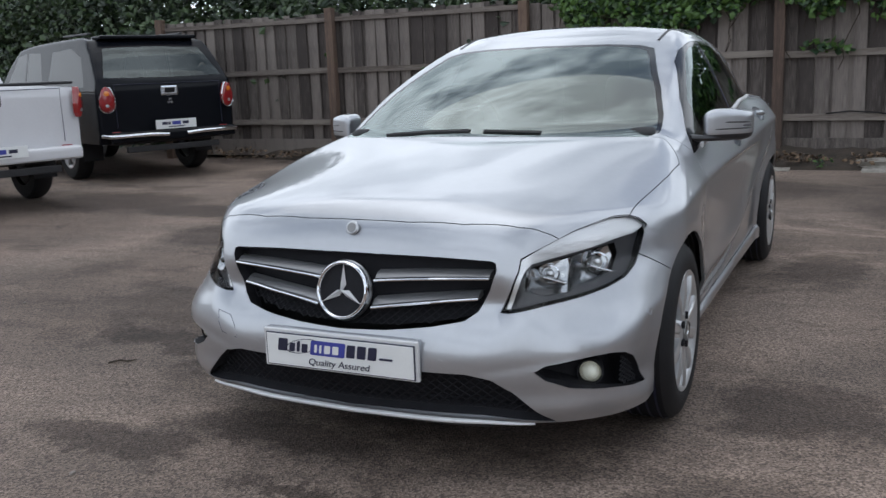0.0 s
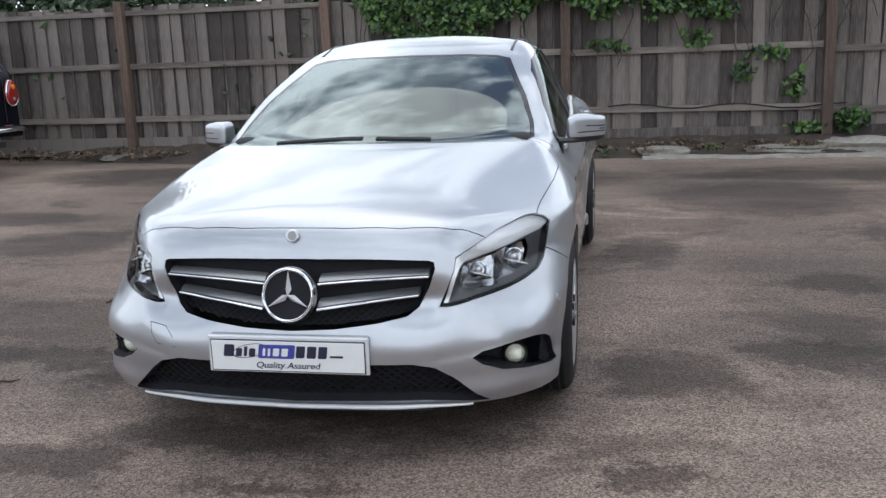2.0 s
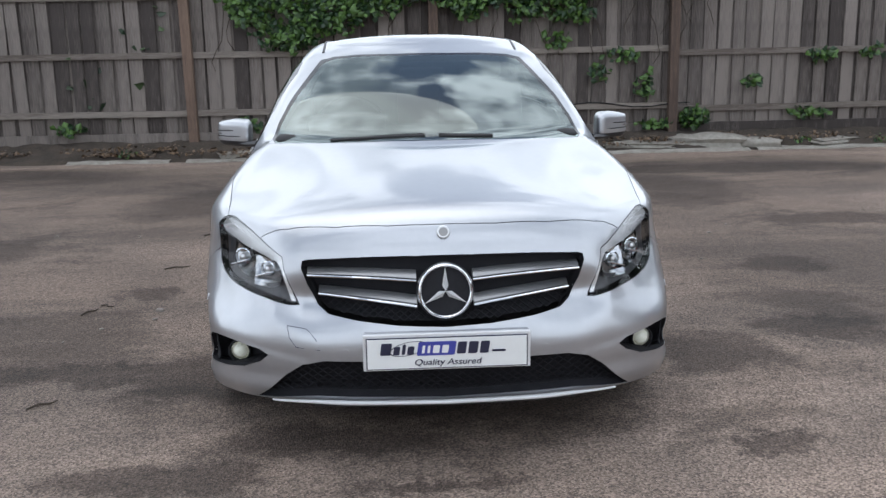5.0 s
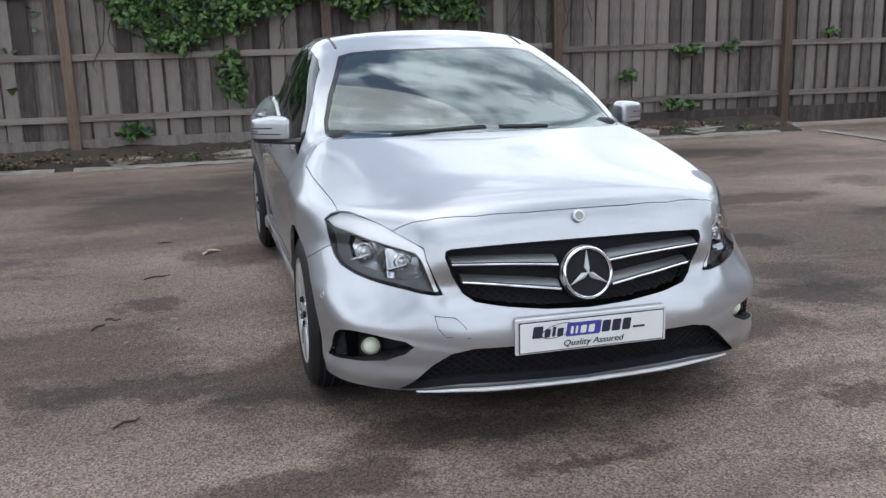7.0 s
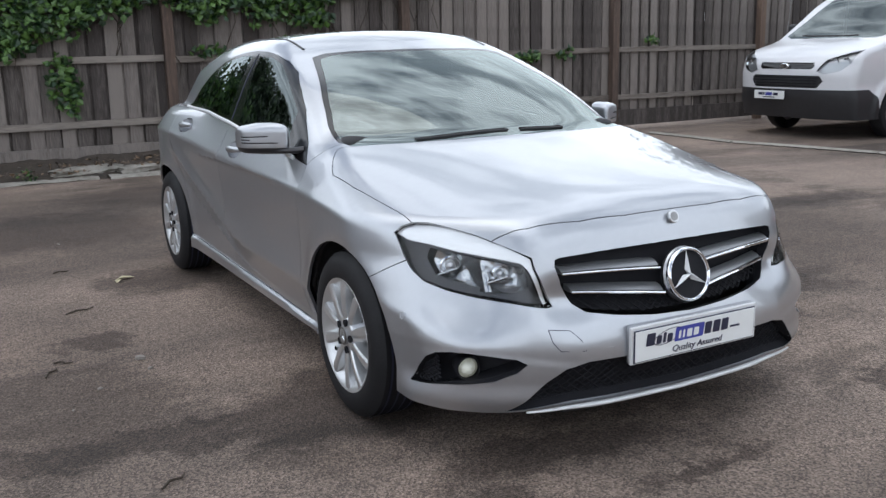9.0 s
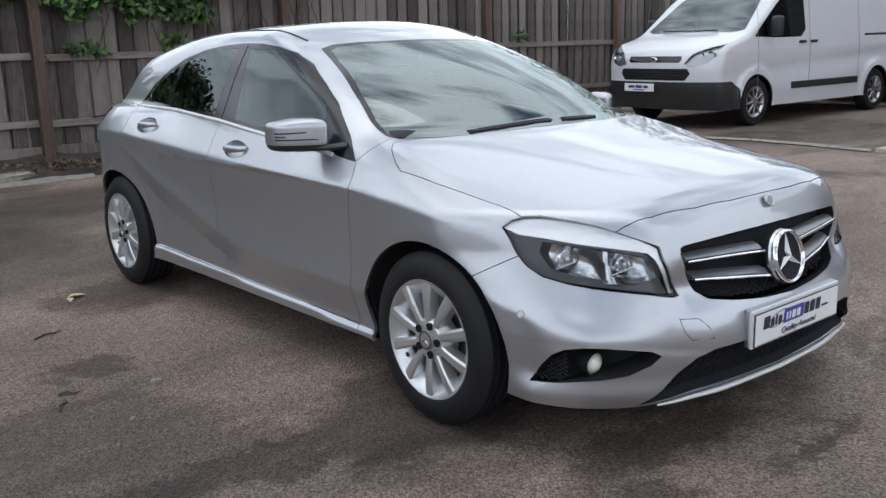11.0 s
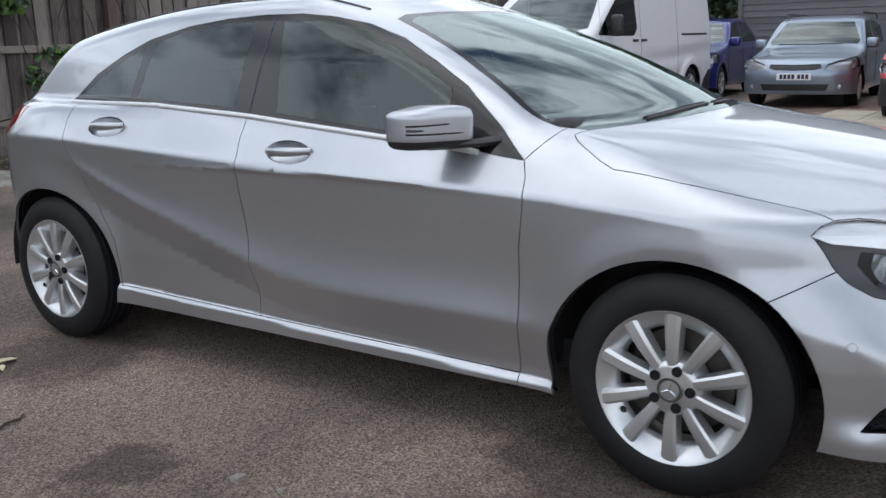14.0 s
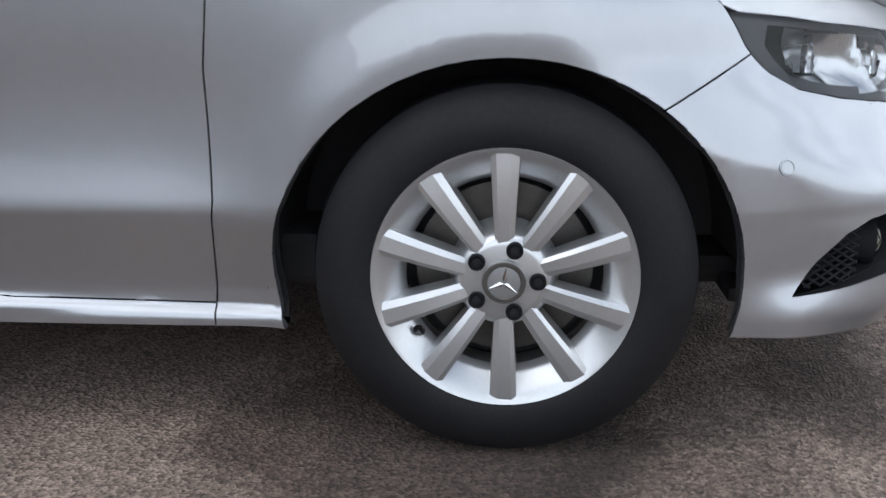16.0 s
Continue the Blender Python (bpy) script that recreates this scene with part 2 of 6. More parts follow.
def ground_material():
    """Worn asphalt: pale aggregate in dark binder, broad damp stains with soft edges, fine relief."""
    m = material("worn_asphalt", (0.2, 0.19, 0.18), 0.85)
    t = m.node_tree
    b = t.nodes["Principled BSDF"]
    co = t.nodes.new("ShaderNodeTexCoord")

    def noise_node(scale, detail, rough=0.5, stretch=(1, 1, 1), warp=0.0, place=(0, 0, 0)):
        mp = t.nodes.new("ShaderNodeMapping")
        mp.inputs["Scale"].default_value = stretch
        mp.inputs["Location"].default_value = place
        n = t.nodes.new("ShaderNodeTexNoise")
        n.inputs["Scale"].default_value, n.inputs["Detail"].default_value, n.inputs["Roughness"].default_value = scale, detail, rough
        n.inputs["Distortion"].default_value = warp
        t.links.new(co.outputs["Object"], mp.inputs[0])
        t.links.new(mp.outputs[0], n.inputs["Vector"])
        return n

    def ramp(src, a, c, p, q):
        r = t.nodes.new("ShaderNodeValToRGB")
        r.color_ramp.elements[0].position, r.color_ramp.elements[1].position = p, q
        r.color_ramp.elements[0].color, r.color_ramp.elements[1].color = (*a, 1), (*c, 1)
        t.links.new(src, r.inputs[0])
        return r

    def times(a, c, fac=1.0):
        x = t.nodes.new("ShaderNodeMix")
        x.data_type, x.blend_type = "RGBA", "MULTIPLY"
        x.inputs[0].default_value = fac
        t.links.new(a, x.inputs[6])
        t.links.new(c, x.inputs[7])
        return x.outputs[2]

    grit = noise_node(95, 2, 0.6)
    chips = t.nodes.new("ShaderNodeTexVoronoi")
    chips.inputs["Scale"].default_value = 150
    t.links.new(co.outputs["Object"], chips.inputs["Vector"])
    tone = noise_node(1.1, 6, 0.62)
    stain = noise_node(0.62, 11, 0.70, (0.75, 1.15, 1), 0.35, (3.1, 1.7, 0))
    spots = noise_node(2.3, 9, 0.74, (0.8, 1.2, 1), 0.3)
    far = noise_node(0.35, 11, 0.70, (0.5, 1.5, 1), 0.5, (7, 2, 0))
    base = ramp(chips.outputs["Color"], (0.128, 0.101, 0.086), (0.405, 0.328, 0.283), 0.20, 0.82)
    c = times(base.outputs[0], ramp(grit.outputs["Fac"], (0.74, 0.73, 0.72), (1.18, 1.16, 1.14), 0.32, 0.68).outputs[0])
    c = times(c, ramp(tone.outputs["Fac"], (0.78, 0.77, 0.76), (1.14, 1.10, 1.06), 0.3, 0.7).outputs[0])
    c = times(c, ramp(stain.outputs["Fac"], (0.60, 0.59, 0.58), (1, 1, 1), 0.40, 0.46).outputs[0])
    c = times(c, ramp(spots.outputs["Fac"], (0.58, 0.56, 0.54), (1, 1, 1), 0.30, 0.39).outputs[0])
    c = times(c, ramp(far.outputs["Fac"], (0.66, 0.65, 0.64), (1.06, 1.04, 1.02), 0.42, 0.54).outputs[0])
    flecks = noise_node(240, 1, 0.5, place=(2, 5, 0))
    c = times(c, ramp(flecks.outputs["Fac"], (1, 1, 1), (1.9, 1.85, 1.78), 0.68, 0.75).outputs[0])
    pits = noise_node(60, 3, 0.7, place=(9, 1, 0))
    c = times(c, ramp(pits.outputs["Fac"], (0.55, 0.54, 0.53), (1, 1, 1), 0.33, 0.42).outputs[0])
    # damp stains and dark patches, each with its own place and ragged edge
    rag = noise_node(3.2, 7, 0.68)
    moved, at = None, co.outputs["Object"]
    for src, far_by in ((rag, 0.60), (noise_node(17, 5, 0.75, place=(4, 4, 0)), 0.24)):
        shift = t.nodes.new("ShaderNodeVectorMath"); shift.operation = "MULTIPLY_ADD"
        shift.inputs[1].default_value, shift.inputs[2].default_value = (far_by, far_by, 0), (-far_by / 2, -far_by / 2, 0)
        t.links.new(src.outputs["Color"], shift.inputs[0])
        moved = t.nodes.new("ShaderNodeVectorMath"); moved.operation = "ADD"
        t.links.new(at, moved.inputs[0])
        t.links.new(shift.outputs[0], moved.inputs[1])
        at = moved.outputs[0]

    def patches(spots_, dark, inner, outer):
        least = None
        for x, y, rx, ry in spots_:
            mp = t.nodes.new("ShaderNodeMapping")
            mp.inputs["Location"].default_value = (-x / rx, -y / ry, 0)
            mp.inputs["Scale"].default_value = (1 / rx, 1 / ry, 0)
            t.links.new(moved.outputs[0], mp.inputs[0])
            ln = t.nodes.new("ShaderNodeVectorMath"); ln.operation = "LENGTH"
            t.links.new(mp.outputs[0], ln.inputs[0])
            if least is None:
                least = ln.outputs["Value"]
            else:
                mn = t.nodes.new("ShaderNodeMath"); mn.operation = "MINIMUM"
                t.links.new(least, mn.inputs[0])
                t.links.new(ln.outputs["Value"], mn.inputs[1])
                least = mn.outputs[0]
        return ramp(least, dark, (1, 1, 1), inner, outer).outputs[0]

    c = times(c, patches(STAINS_AND_PATCHES, (0.44, 0.42, 0.41), 0.62, 1.02))
    c = times(c, patches(BROAD_DARK, (0.66, 0.645, 0.635), 0.60, 1.10))
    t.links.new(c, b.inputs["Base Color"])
    bn = t.nodes.new("ShaderNodeBump")
    bn.inputs["Strength"].default_value, bn.inputs["Distance"].default_value = 0.8, 0.007
    t.links.new(chips.outputs["Distance"], bn.inputs["Height"])
    t.links.new(bn.outputs[0], b.inputs["Normal"])
    return m


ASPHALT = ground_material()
CONCRETE = material("concrete", (0.36, 0.34, 0.30), 0.9, second=(0.20, 0.18, 0.155), scale=2.2, bump=0.3, bump_scale=90)
SLAB = material("paving_slab", (0.46, 0.41, 0.33), 0.85, second=(0.33, 0.29, 0.23), scale=1.5, bump=0.2, bump_scale=120, piece=0.25)
SOIL = material("soil", (0.085, 0.065, 0.05), 0.95, second=(0.03, 0.025, 0.02), scale=6, bump=0.8, bump_scale=40)
BOARD = material("weathered_board", (0.236, 0.204, 0.183), 0.88, second=(0.055, 0.045, 0.041), scale=1.6, bump=0.4, bump_scale=40, stretch=(9, 9, 0.8), piece=0.40)
RAIL = material("weathered_rail", (0.27, 0.235, 0.205), 0.88, second=(0.10, 0.08, 0.068), scale=2.5, bump=0.3, bump_scale=40, stretch=(0.5, 7, 7), piece=0.2)
POST = material("weathered_post", (0.20, 0.135, 0.10), 0.88, second=(0.075, 0.052, 0.042), scale=2.5, bump=0.3, bump_scale=40, stretch=(7, 7, 0.5), piece=0.25)


def leaf_material(name, base, second):
    m = material(name, base, 0.42, second=second, scale=3.0)
    t = m.node_tree
    b = t.nodes["Principled BSDF"]
    geo = t.nodes.new("ShaderNodeNewGeometry")
    mixr = [n for n in t.nodes if n.type == "VALTORGB"][0]
    add = t.nodes.new("ShaderNodeMath"); add.operation = "MULTIPLY_ADD"
    add.inputs[1].default_value = 0.7
    src = mixr.inputs[0].links[0].from_socket
    t.links.new(geo.outputs["Random Per Island"], add.inputs[0])
    half = t.nodes.new("ShaderNodeMath"); half.operation = "MULTIPLY_ADD"; half.inputs[1].default_value = 0.5; half.inputs[2].default_value = -0.1
    t.links.new(src, half.inputs[0])
    t.links.new(half.outputs[0], add.inputs[2])
    t.links.new(add.outputs[0], mixr.inputs[0])
    b.inputs["Subsurface Weight"].default_value = 0.0
    b.inputs["Transmission Weight"].default_value = 0.0
    return m


IVY_LEAF = leaf_material("ivy_leaf", (0.075, 0.150, 0.030), (0.012, 0.038, 0.012))
HEDGE_LEAF = leaf_material("hedge_leaf", (0.060, 0.098, 0.038), (0.016, 0.032, 0.016))
DEAD_LEAF = leaf_material("dead_leaf", (0.17, 0.11, 0.065), (0.05, 0.033, 0.022))
STEM = material("stem", (0.06, 0.045, 0.032), 0.9, vary=0.4, scale=12, bump=0.3)
CLADDING = material("grey_cladding", (0.155, 0.155, 0.165), 0.75, second=(0.095, 0.095, 0.10), scale=2.0, bump=0.15, bump_scale=60, stretch=(1, .4, 6), piece=0.25)
BRICK = material("red_brick", (0.27, 0.105, 0.065), 0.9, second=(0.15, 0.058, 0.04), scale=7, bump=0.3, bump_scale=80, piece=0.5)
MORTAR = material("mortar", (0.26, 0.23, 0.20), 0.95, vary=0.3, scale=10, bump=0.3)
PIPE = material("pipe_grey", (0.09, 0.09, 0.10), 0.5, vary=0.2, scale=8)
PLASTIC_SHEET = material("dirty_sheet", (0.42, 0.40, 0.36), 0.6, second=(0.20, 0.18, 0.15), scale=5, bump=0.4, bump_scale=20)
PALE_LEAF = material("pale_leaf", (0.62, 0.55, 0.36), 0.7, vary=0.3, scale=30)
STONE = material("pebble_stone", (0.30, 0.27, 0.24), 0.85, vary=0.35, scale=30, bump=0.3)


# ---- mesh helpers ----
def mesh_of(name, verts, faces, normals=None, smooth=True):
    me = bpy.data.meshes.new(name)
    me.from_pydata([tuple(map(float, v)) for v in verts], [], [list(map(int, f)) for f in faces])
    me.validate()
    me.update()
    if smooth:
        me.polygons.foreach_set("use_smooth", [True] * len(me.polygons))
        if normals is not None:
            me.normals_split_custom_set_from_vertices([tuple(map(float, n)) for n in normals])
    return me


def thing(name, label, category, place=None, group="", kind=""):
    ob = new(name)
    ob.empty_display_size = 0.2
    if place is not None:
        ob.matrix_world = place
    return tagged(ob, label, category, group, kind)


def part(name, data, mat, parent=None, label="", smooth=None):
    """One mesh object from a bmesh or a mesh, under a thing or a part."""
    if isinstance(data, bmesh.types.BMesh):
        me = bpy.data.meshes.new(name)
        bmesh.ops.recalc_face_normals(data, faces=data.faces)
        data.to_mesh(me)
        data.free()
    else:
        me = data
    if mat and not me.materials:
        me.materials.append(mat)
    if smooth:
        me.polygons.foreach_set("use_smooth", [True] * len(me.polygons))
        me.set_sharp_from_angle(angle=radians(smooth))
    ob = new(name, me)
    ob.parent = parent
    if label:
        ob["label"] = label
    return ob


def box(cx, cy, cz, sx, sy, sz, bevel=0.0, m=None, bm=None, seg=2):
    bm = bm or bmesh.new()
    r = bmesh.ops.create_cube(bm, size=1, matrix=(m or Matrix()) @ Matrix.Translation((cx, cy, cz)) @ Matrix.Diagonal((sx, sy, sz, 1)))
    if bevel:
        edges = list({e for v in r["verts"] for e in v.link_edges})
        bmesh.ops.bevel(bm, geom=edges, offset=bevel, segments=seg, affect="EDGES", profile=0.6)
    return bm


def lathe(profile, n=48, axis="x", bm=None, m=None, closed=False):
    """A surface of revolution: profile of (along the axis, radius)."""
    bm = bm or bmesh.new()
    rings = []
    for a, r in profile:
        ring = []
        for i in range(n):
            t = 2 * math.pi * i / n
            c, s = r * math.cos(t), r * math.sin(t)
            v = Vector((a, c, s) if axis == "x" else (c, a, s) if axis == "y" else (c, s, a))
            ring.append(bm.verts.new((m @ v) if m else v))
        rings.append(ring)
    pairs = list(zip(rings, rings[1:])) + ([(rings[-1], rings[0])] if closed else [])
    for p, q in pairs:
        for i in range(n):
            bm.faces.new((p[i], p[(i + 1) % n], q[(i + 1) % n], q[i]))
    return bm


def tube(points, radius, n=8, bm=None, flat=1.0):
    """A round bar along points; flat squeezes its upright thickness."""
    bm = bm or bmesh.new()
    pts = [Vector(p) for p in points]
    rings = []
    for i, p in enumerate(pts):
        d = (pts[min(i + 1, len(pts) - 1)] - pts[max(i - 1, 0)]).normalized()
        side = d.cross(Vector((0, 0, 1)))
        side = side.normalized() if side.length > 1e-3 else Vector((1, 0, 0))
        up = side.cross(d)
        r = radius[i] if isinstance(radius, (list, tuple)) else radius
        rings.append([bm.verts.new(p + r * (math.cos(2 * math.pi * k / n) * side + flat * math.sin(2 * math.pi * k / n) * up)) for k in range(n)])
    for a, b in zip(rings, rings[1:]):
        for k in range(n):
            bm.faces.new((a[k], a[(k + 1) % n], b[(k + 1) % n], b[k]))
    bm.faces.new(rings[0]), bm.faces.new(rings[-1])
    return bm


def prism(outline, depth, to3, bm=None):
    """A plate with that 2D outline: to3(u, v, w) places it, w from 0 to depth."""
    bm = bm or bmesh.new()
    a = [bm.verts.new(to3(u, v, 0)) for u, v in outline]
    b = [bm.verts.new(to3(u, v, depth)) for u, v in outline]
    n = len(outline)
    bm.faces.new(a), bm.faces.new(b[::-1])
    for i in range(n):
        bm.faces.new((a[i], a[(i + 1) % n], b[(i + 1) % n], b[i]))
    return bm


def inside(poly, u, v):
    """Which of the points (u, v) lie in the polygon."""
    u, v = np.asarray(u), np.asarray(v)
    hit = np.zeros(u.shape, bool)
    for (x0, y0), (x1, y1) in zip(poly, poly[1:] + poly[:1]):
        cross = (y0 > v) != (y1 > v)
        hit ^= cross & (u < (x1 - x0) * (v - y0) / ((y1 - y0) or 1e-12) + x0)
    return hit


def net(fn, lo, hi, step):
    """The surface fn = 0 inside a box, as quads whose corners lie on it."""
    axes = [np.arange(a, b + step, step) for a, b in zip(lo, hi)]
    grid = np.stack(np.meshgrid(*axes, indexing="ij"), -1)
    val = fn(grid)
    neg = val < 0
    nx, ny, nz = val.shape
    total = np.zeros((nx - 1, ny - 1, nz - 1, 3))
    count = np.zeros((nx - 1, ny - 1, nz - 1))
    corner = [(i, j, k) for i in (0, 1) for j in (0, 1) for k in (0, 1)]
    cut = lambda a, c: a[c[0]:nx - 1 + c[0], c[1]:ny - 1 + c[1], c[2]:nz - 1 + c[2]]
    for c in corner:
        for ax in range(3):
            if c[ax] == 0:
                d = tuple(1 if q == ax else c[q] for q in range(3))
                va, vb = cut(val, c), cut(val, d)
                cross = (va < 0) != (vb < 0)
                t = np.where(cross, va / np.where(va == vb, 1, va - vb), 0)
                p = cut(grid, c) + t[..., None] * (cut(grid, d) - cut(grid, c))
                total += np.where(cross[..., None], p, 0)
                count += cross
    live = count > 0
    index = -np.ones(live.shape, int)
    index[live] = np.arange(live.sum())
    verts = total[live] / count[live][:, None]
    faces = []
    for ax in range(3):
        b, c = (ax + 1) % 3, (ax + 2) % 3
        s0 = [slice(None)] * 3
        s1 = [slice(None)] * 3
        s0[ax], s1[ax] = slice(0, -1), slice(1, None)
        a0, a1 = neg[tuple(s0)], neg[tuple(s1)]
        where = np.argwhere(a0 != a1)
        ok = (where[:, b] > 0) & (where[:, c] > 0) & (where[:, b] < val.shape[b] - 1) & (where[:, c] < val.shape[c] - 1)
        where = where[ok]
        out = a0[tuple(where.T)]
        quad = []
        for db, dc in ((1, 1), (0, 1), (0, 0), (1, 0)):
            w = where.copy()
            w[:, b] -= db
            w[:, c] -= dc
            quad.append(index[tuple(w.T)])
        quad = np.stack(quad, 1)
        quad[~out] = quad[~out][:, ::-1]
        faces.append(quad)
    faces = np.concatenate(faces)
    faces = faces[(faces >= 0).all(1)]
    for _ in range(4):
        v = fn(verts)
        g = np.stack([(fn(verts + .002 * e) - fn(verts - .002 * e)) / .004 for e in np.eye(3)], -1)
        move = -v[:, None] * g / np.maximum((g * g).sum(1), .05)[:, None]
        verts = verts + np.clip(move, -step / 2, step / 2)
    return verts, faces


def slice_by(bm, poly, ax, ok):
    """Cuts faces of bm (whose middle passes ok) along the polygon, seen along the axis left out of ax."""
    u, v = ax
    us, vs = [p[0] for p in poly], [p[1] for p in poly]
    m = 0.03
    near = []
    u0, u1, v0, v1 = min(us) - m, max(us) + m, min(vs) - m, max(vs) + m
    for f in bm.faces:
        c = f.calc_center_median()
        if u0 < c[u] < u1 and v0 < c[v] < v1 and ok(c):
            near.append(f)
    def disc(f):
        c = f.calc_center_median()
        return c[u], c[v], max(math.hypot(q.co[u] - c[u], q.co[v] - c[v]) for q in f.verts) + .003
    discs = [disc(f) for f in near]
    for (x0, y0), (x1, y1) in zip(poly, poly[1:] + poly[:1]):
        d = np.array([x1 - x0, y1 - y0])
        length = np.hypot(*d)
        if length < 1e-6:
            continue
        d = d / length
        hit = []
        if not near:
            break
        at = np.array(discs)
        a, b = at[:, 0] - x0, at[:, 1] - y0
        side, along = np.abs(a * d[1] - b * d[0]), a * d[0] + b * d[1]
        for k in np.nonzero((side < at[:, 2]) & (along > -at[:, 2]) & (along < length + at[:, 2]))[0]:
            f = near[k]
            if not f.is_valid:
                continue
            lo, hi, s0, s1 = 9, -9, 9, -9
            for q in f.verts:
                a, b = q.co[u] - x0, q.co[v] - y0
                side, along = a * d[1] - b * d[0], a * d[0] + b * d[1]
                lo, hi, s0, s1 = min(lo, side), max(hi, side), min(s0, along), max(s1, along)
            if lo < -1e-6 and hi > 1e-6 and s1 > -.001 and s0 < length + .001:
                hit.append(f)
        if not hit:
            continue
        no, co = Vector((0, 0, 0)), Vector((0, 0, 0))
        no[u], no[v], co[u], co[v] = d[1], -d[0], x0, y0
        geom = list({e for f in hit for e in (*f.verts, *f.edges)}) + hit
        r = bmesh.ops.bisect_plane(bm, geom=geom, dist=1e-5, plane_co=co, plane_no=no)
        old = set(near)
        fresh = [g for g in r["geom"] if isinstance(g, bmesh.types.BMFace) and g not in old]
        near += fresh
        discs += [disc(g) for g in fresh]


def flanged(verts, faces, normals, gap=0.0016, deep=0.012):
    """A panel whose free edges stand back by the gap and fold inwards."""
    used = {}
    for f in faces:
        for a, b in zip(f, f[1:] + f[:1]):
            used[(min(a, b), max(a, b))] = used.get((min(a, b), max(a, b)), 0) + 1
    rim = {k for k, n in used.items() if n == 1}
    pull = {}
    edges = []
    for f in faces:
        c = verts[f].mean(0)
        for a, b in zip(f, f[1:] + f[:1]):
            if (min(a, b), max(a, b)) in rim:
                edges.append((a, b))
                e = verts[b] - verts[a]
                w = np.cross(normals[a], e)
                n = np.linalg.norm(w)
                if n > 1e-9:
                    for q in (a, b):
                        pull[q] = pull.get(q, 0) + w / n
    verts, normals = verts.copy(), normals.copy()
    ids = list(pull)
    for q in ids:
        n = np.linalg.norm(pull[q])
        if n > 1e-6:
            pull[q] = pull[q] / n
            verts[q] += gap * pull[q]
    at = {q: len(verts) + i for i, q in enumerate(ids)}
    low = {q: len(verts) + len(ids) + i for i, q in enumerate(ids)}
    out = np.array([-pull[q] for q in ids]).reshape(-1, 3)
    top = np.array([verts[q] for q in ids]).reshape(-1, 3)
    inn = np.array([verts[q] - deep * normals[q] for q in ids]).reshape(-1, 3)
    verts = np.concatenate([verts, top, inn])
    normals = np.concatenate([normals, out, out])
    return verts, faces + [[at[b], at[a], low[a], low[b]] for a, b in edges], normals


# ---- the hatchback's body as one smooth solid: front, side, top and cabin surfaces, blended ----
def spline(xs, ys, blur=0.0):
    """A smooth curve through the points, as a fast table."""
    xs, ys = np.array(xs, float), np.array(ys, float)
    d = np.diff(ys) / np.diff(xs)
    m = np.r_[d[0], (d[1:] + d[:-1]) / 2, d[-1]]
    m[1:-1] = np.where(d[1:] * d[:-1] <= 0, 0, 2 * d[1:] * d[:-1] / np.where(d[1:] + d[:-1] == 0, 1, d[1:] + d[:-1]))
    t = np.linspace(xs[0], xs[-1], 800)
    i = np.clip(np.searchsorted(xs, t) - 1, 0, len(xs) - 2)
    w = xs[i + 1] - xs[i]
    u = (t - xs[i]) / w
    v = (2*u**3 - 3*u**2 + 1) * ys[i] + (u**3 - 2*u**2 + u) * w * m[i] + (3*u**2 - 2*u**3) * ys[i + 1] + (u**3 - u**2) * w * m[i + 1]
    if blur:
        k = max(2, int(3 * blur / (t[1] - t[0])))
        w = np.exp(-.5 * (np.arange(-k, k + 1) * (t[1] - t[0]) / blur) ** 2)
        ends = np.r_[v[0] + (v[1] - v[0]) * np.arange(-k, 0), v, v[-1] + (v[-1] - v[-2]) * np.arange(1, k + 1)]
        v = np.convolve(ends, w / w.sum(), "valid")
    return lambda q: np.interp(q, t, v)


def smax(a, b, k):
    g = np.clip(0.5 + 0.5 * (a - b) / k, 0, 1)
    return b + (a - b) * g + k * g * (1 - g)


def smin(a, b, k):
    return -smax(-a, -b, k)


# plan of the nose at three heights: how far back it lies from the middle of the car outwards
NOSE_LOW = spline([0, .25, .42, .55, .66, .75, .82, .90, 1.0], [0, .012, .035, .080, .132, .208, .30, .47, .75])
NOSE_HIGH = spline([0, .25, .46, .53, .62, .70, .76, .82, .9], [0, .008, .036, .062, .150, .26, .36, .47, .7])
NOSE_MID = spline([0.16, .20, .26, .34, .40, .46, .52, .60, .68, .74, .79, .83, .88], [-.775, -.800, -.838, -.860, -.862, -.852, -.832, -.800, -.770, -.752, -.738, -.715, -.66], .010)
NOSE_GRILLE = spline([0, .25, .40, .48, .55, .62, .70, .76, .82, .9], [0, .022, .066, .088, .104, .142, .225, .325, .44, .7])
BUMPER_CREASE = spline([.30, .407, .417, .443, .477, .517, .562, .618, .674, .731, .80, .9], [.352, .365, .402, .442, .465, .480, .492, .504, .512, .516, .525, .54], .006)
WIDTH = spline([-.9, -.6, -.42, -.25, 0, .25, .45, 1.3, 2.2, 2.5, 2.7, 2.95, 3.05, 3.15, 3.25, 3.45], [.78, .812, .840, .864, .876, .872, .862, .862, .868, .878, .88, .858, .815, .755, .69, .55], .04)
SHOULDER = spline([-.6, -.31, 0, .43, 1.0, 1.58, 2.2, 2.7, 3.2], [.70, .728, .757, .785, .802, .818, .845, .868, .862], .10)
SWAGE = spline([-.4, .35, .7, 1.05, 1.37, 1.55, 1.85, 2.26, 2.45, 2.7, 3.0], [.39, .40, .405, .41, .43, .47, .555, .675, .755, .83, .9], .05)
HOOD_MID = spline([-.95, -.80, -.745, -.66, -.5, -.3, 0, .2, .4, .8], [.60, .775, .806, .834, .866, .897, .938, .963, .985, 1.02], .045)
HOOD_DROP = spline([-.9, -.55, -.37, 0, .35, .8], [.16, .112, .112, .082, .035, .02], .12)
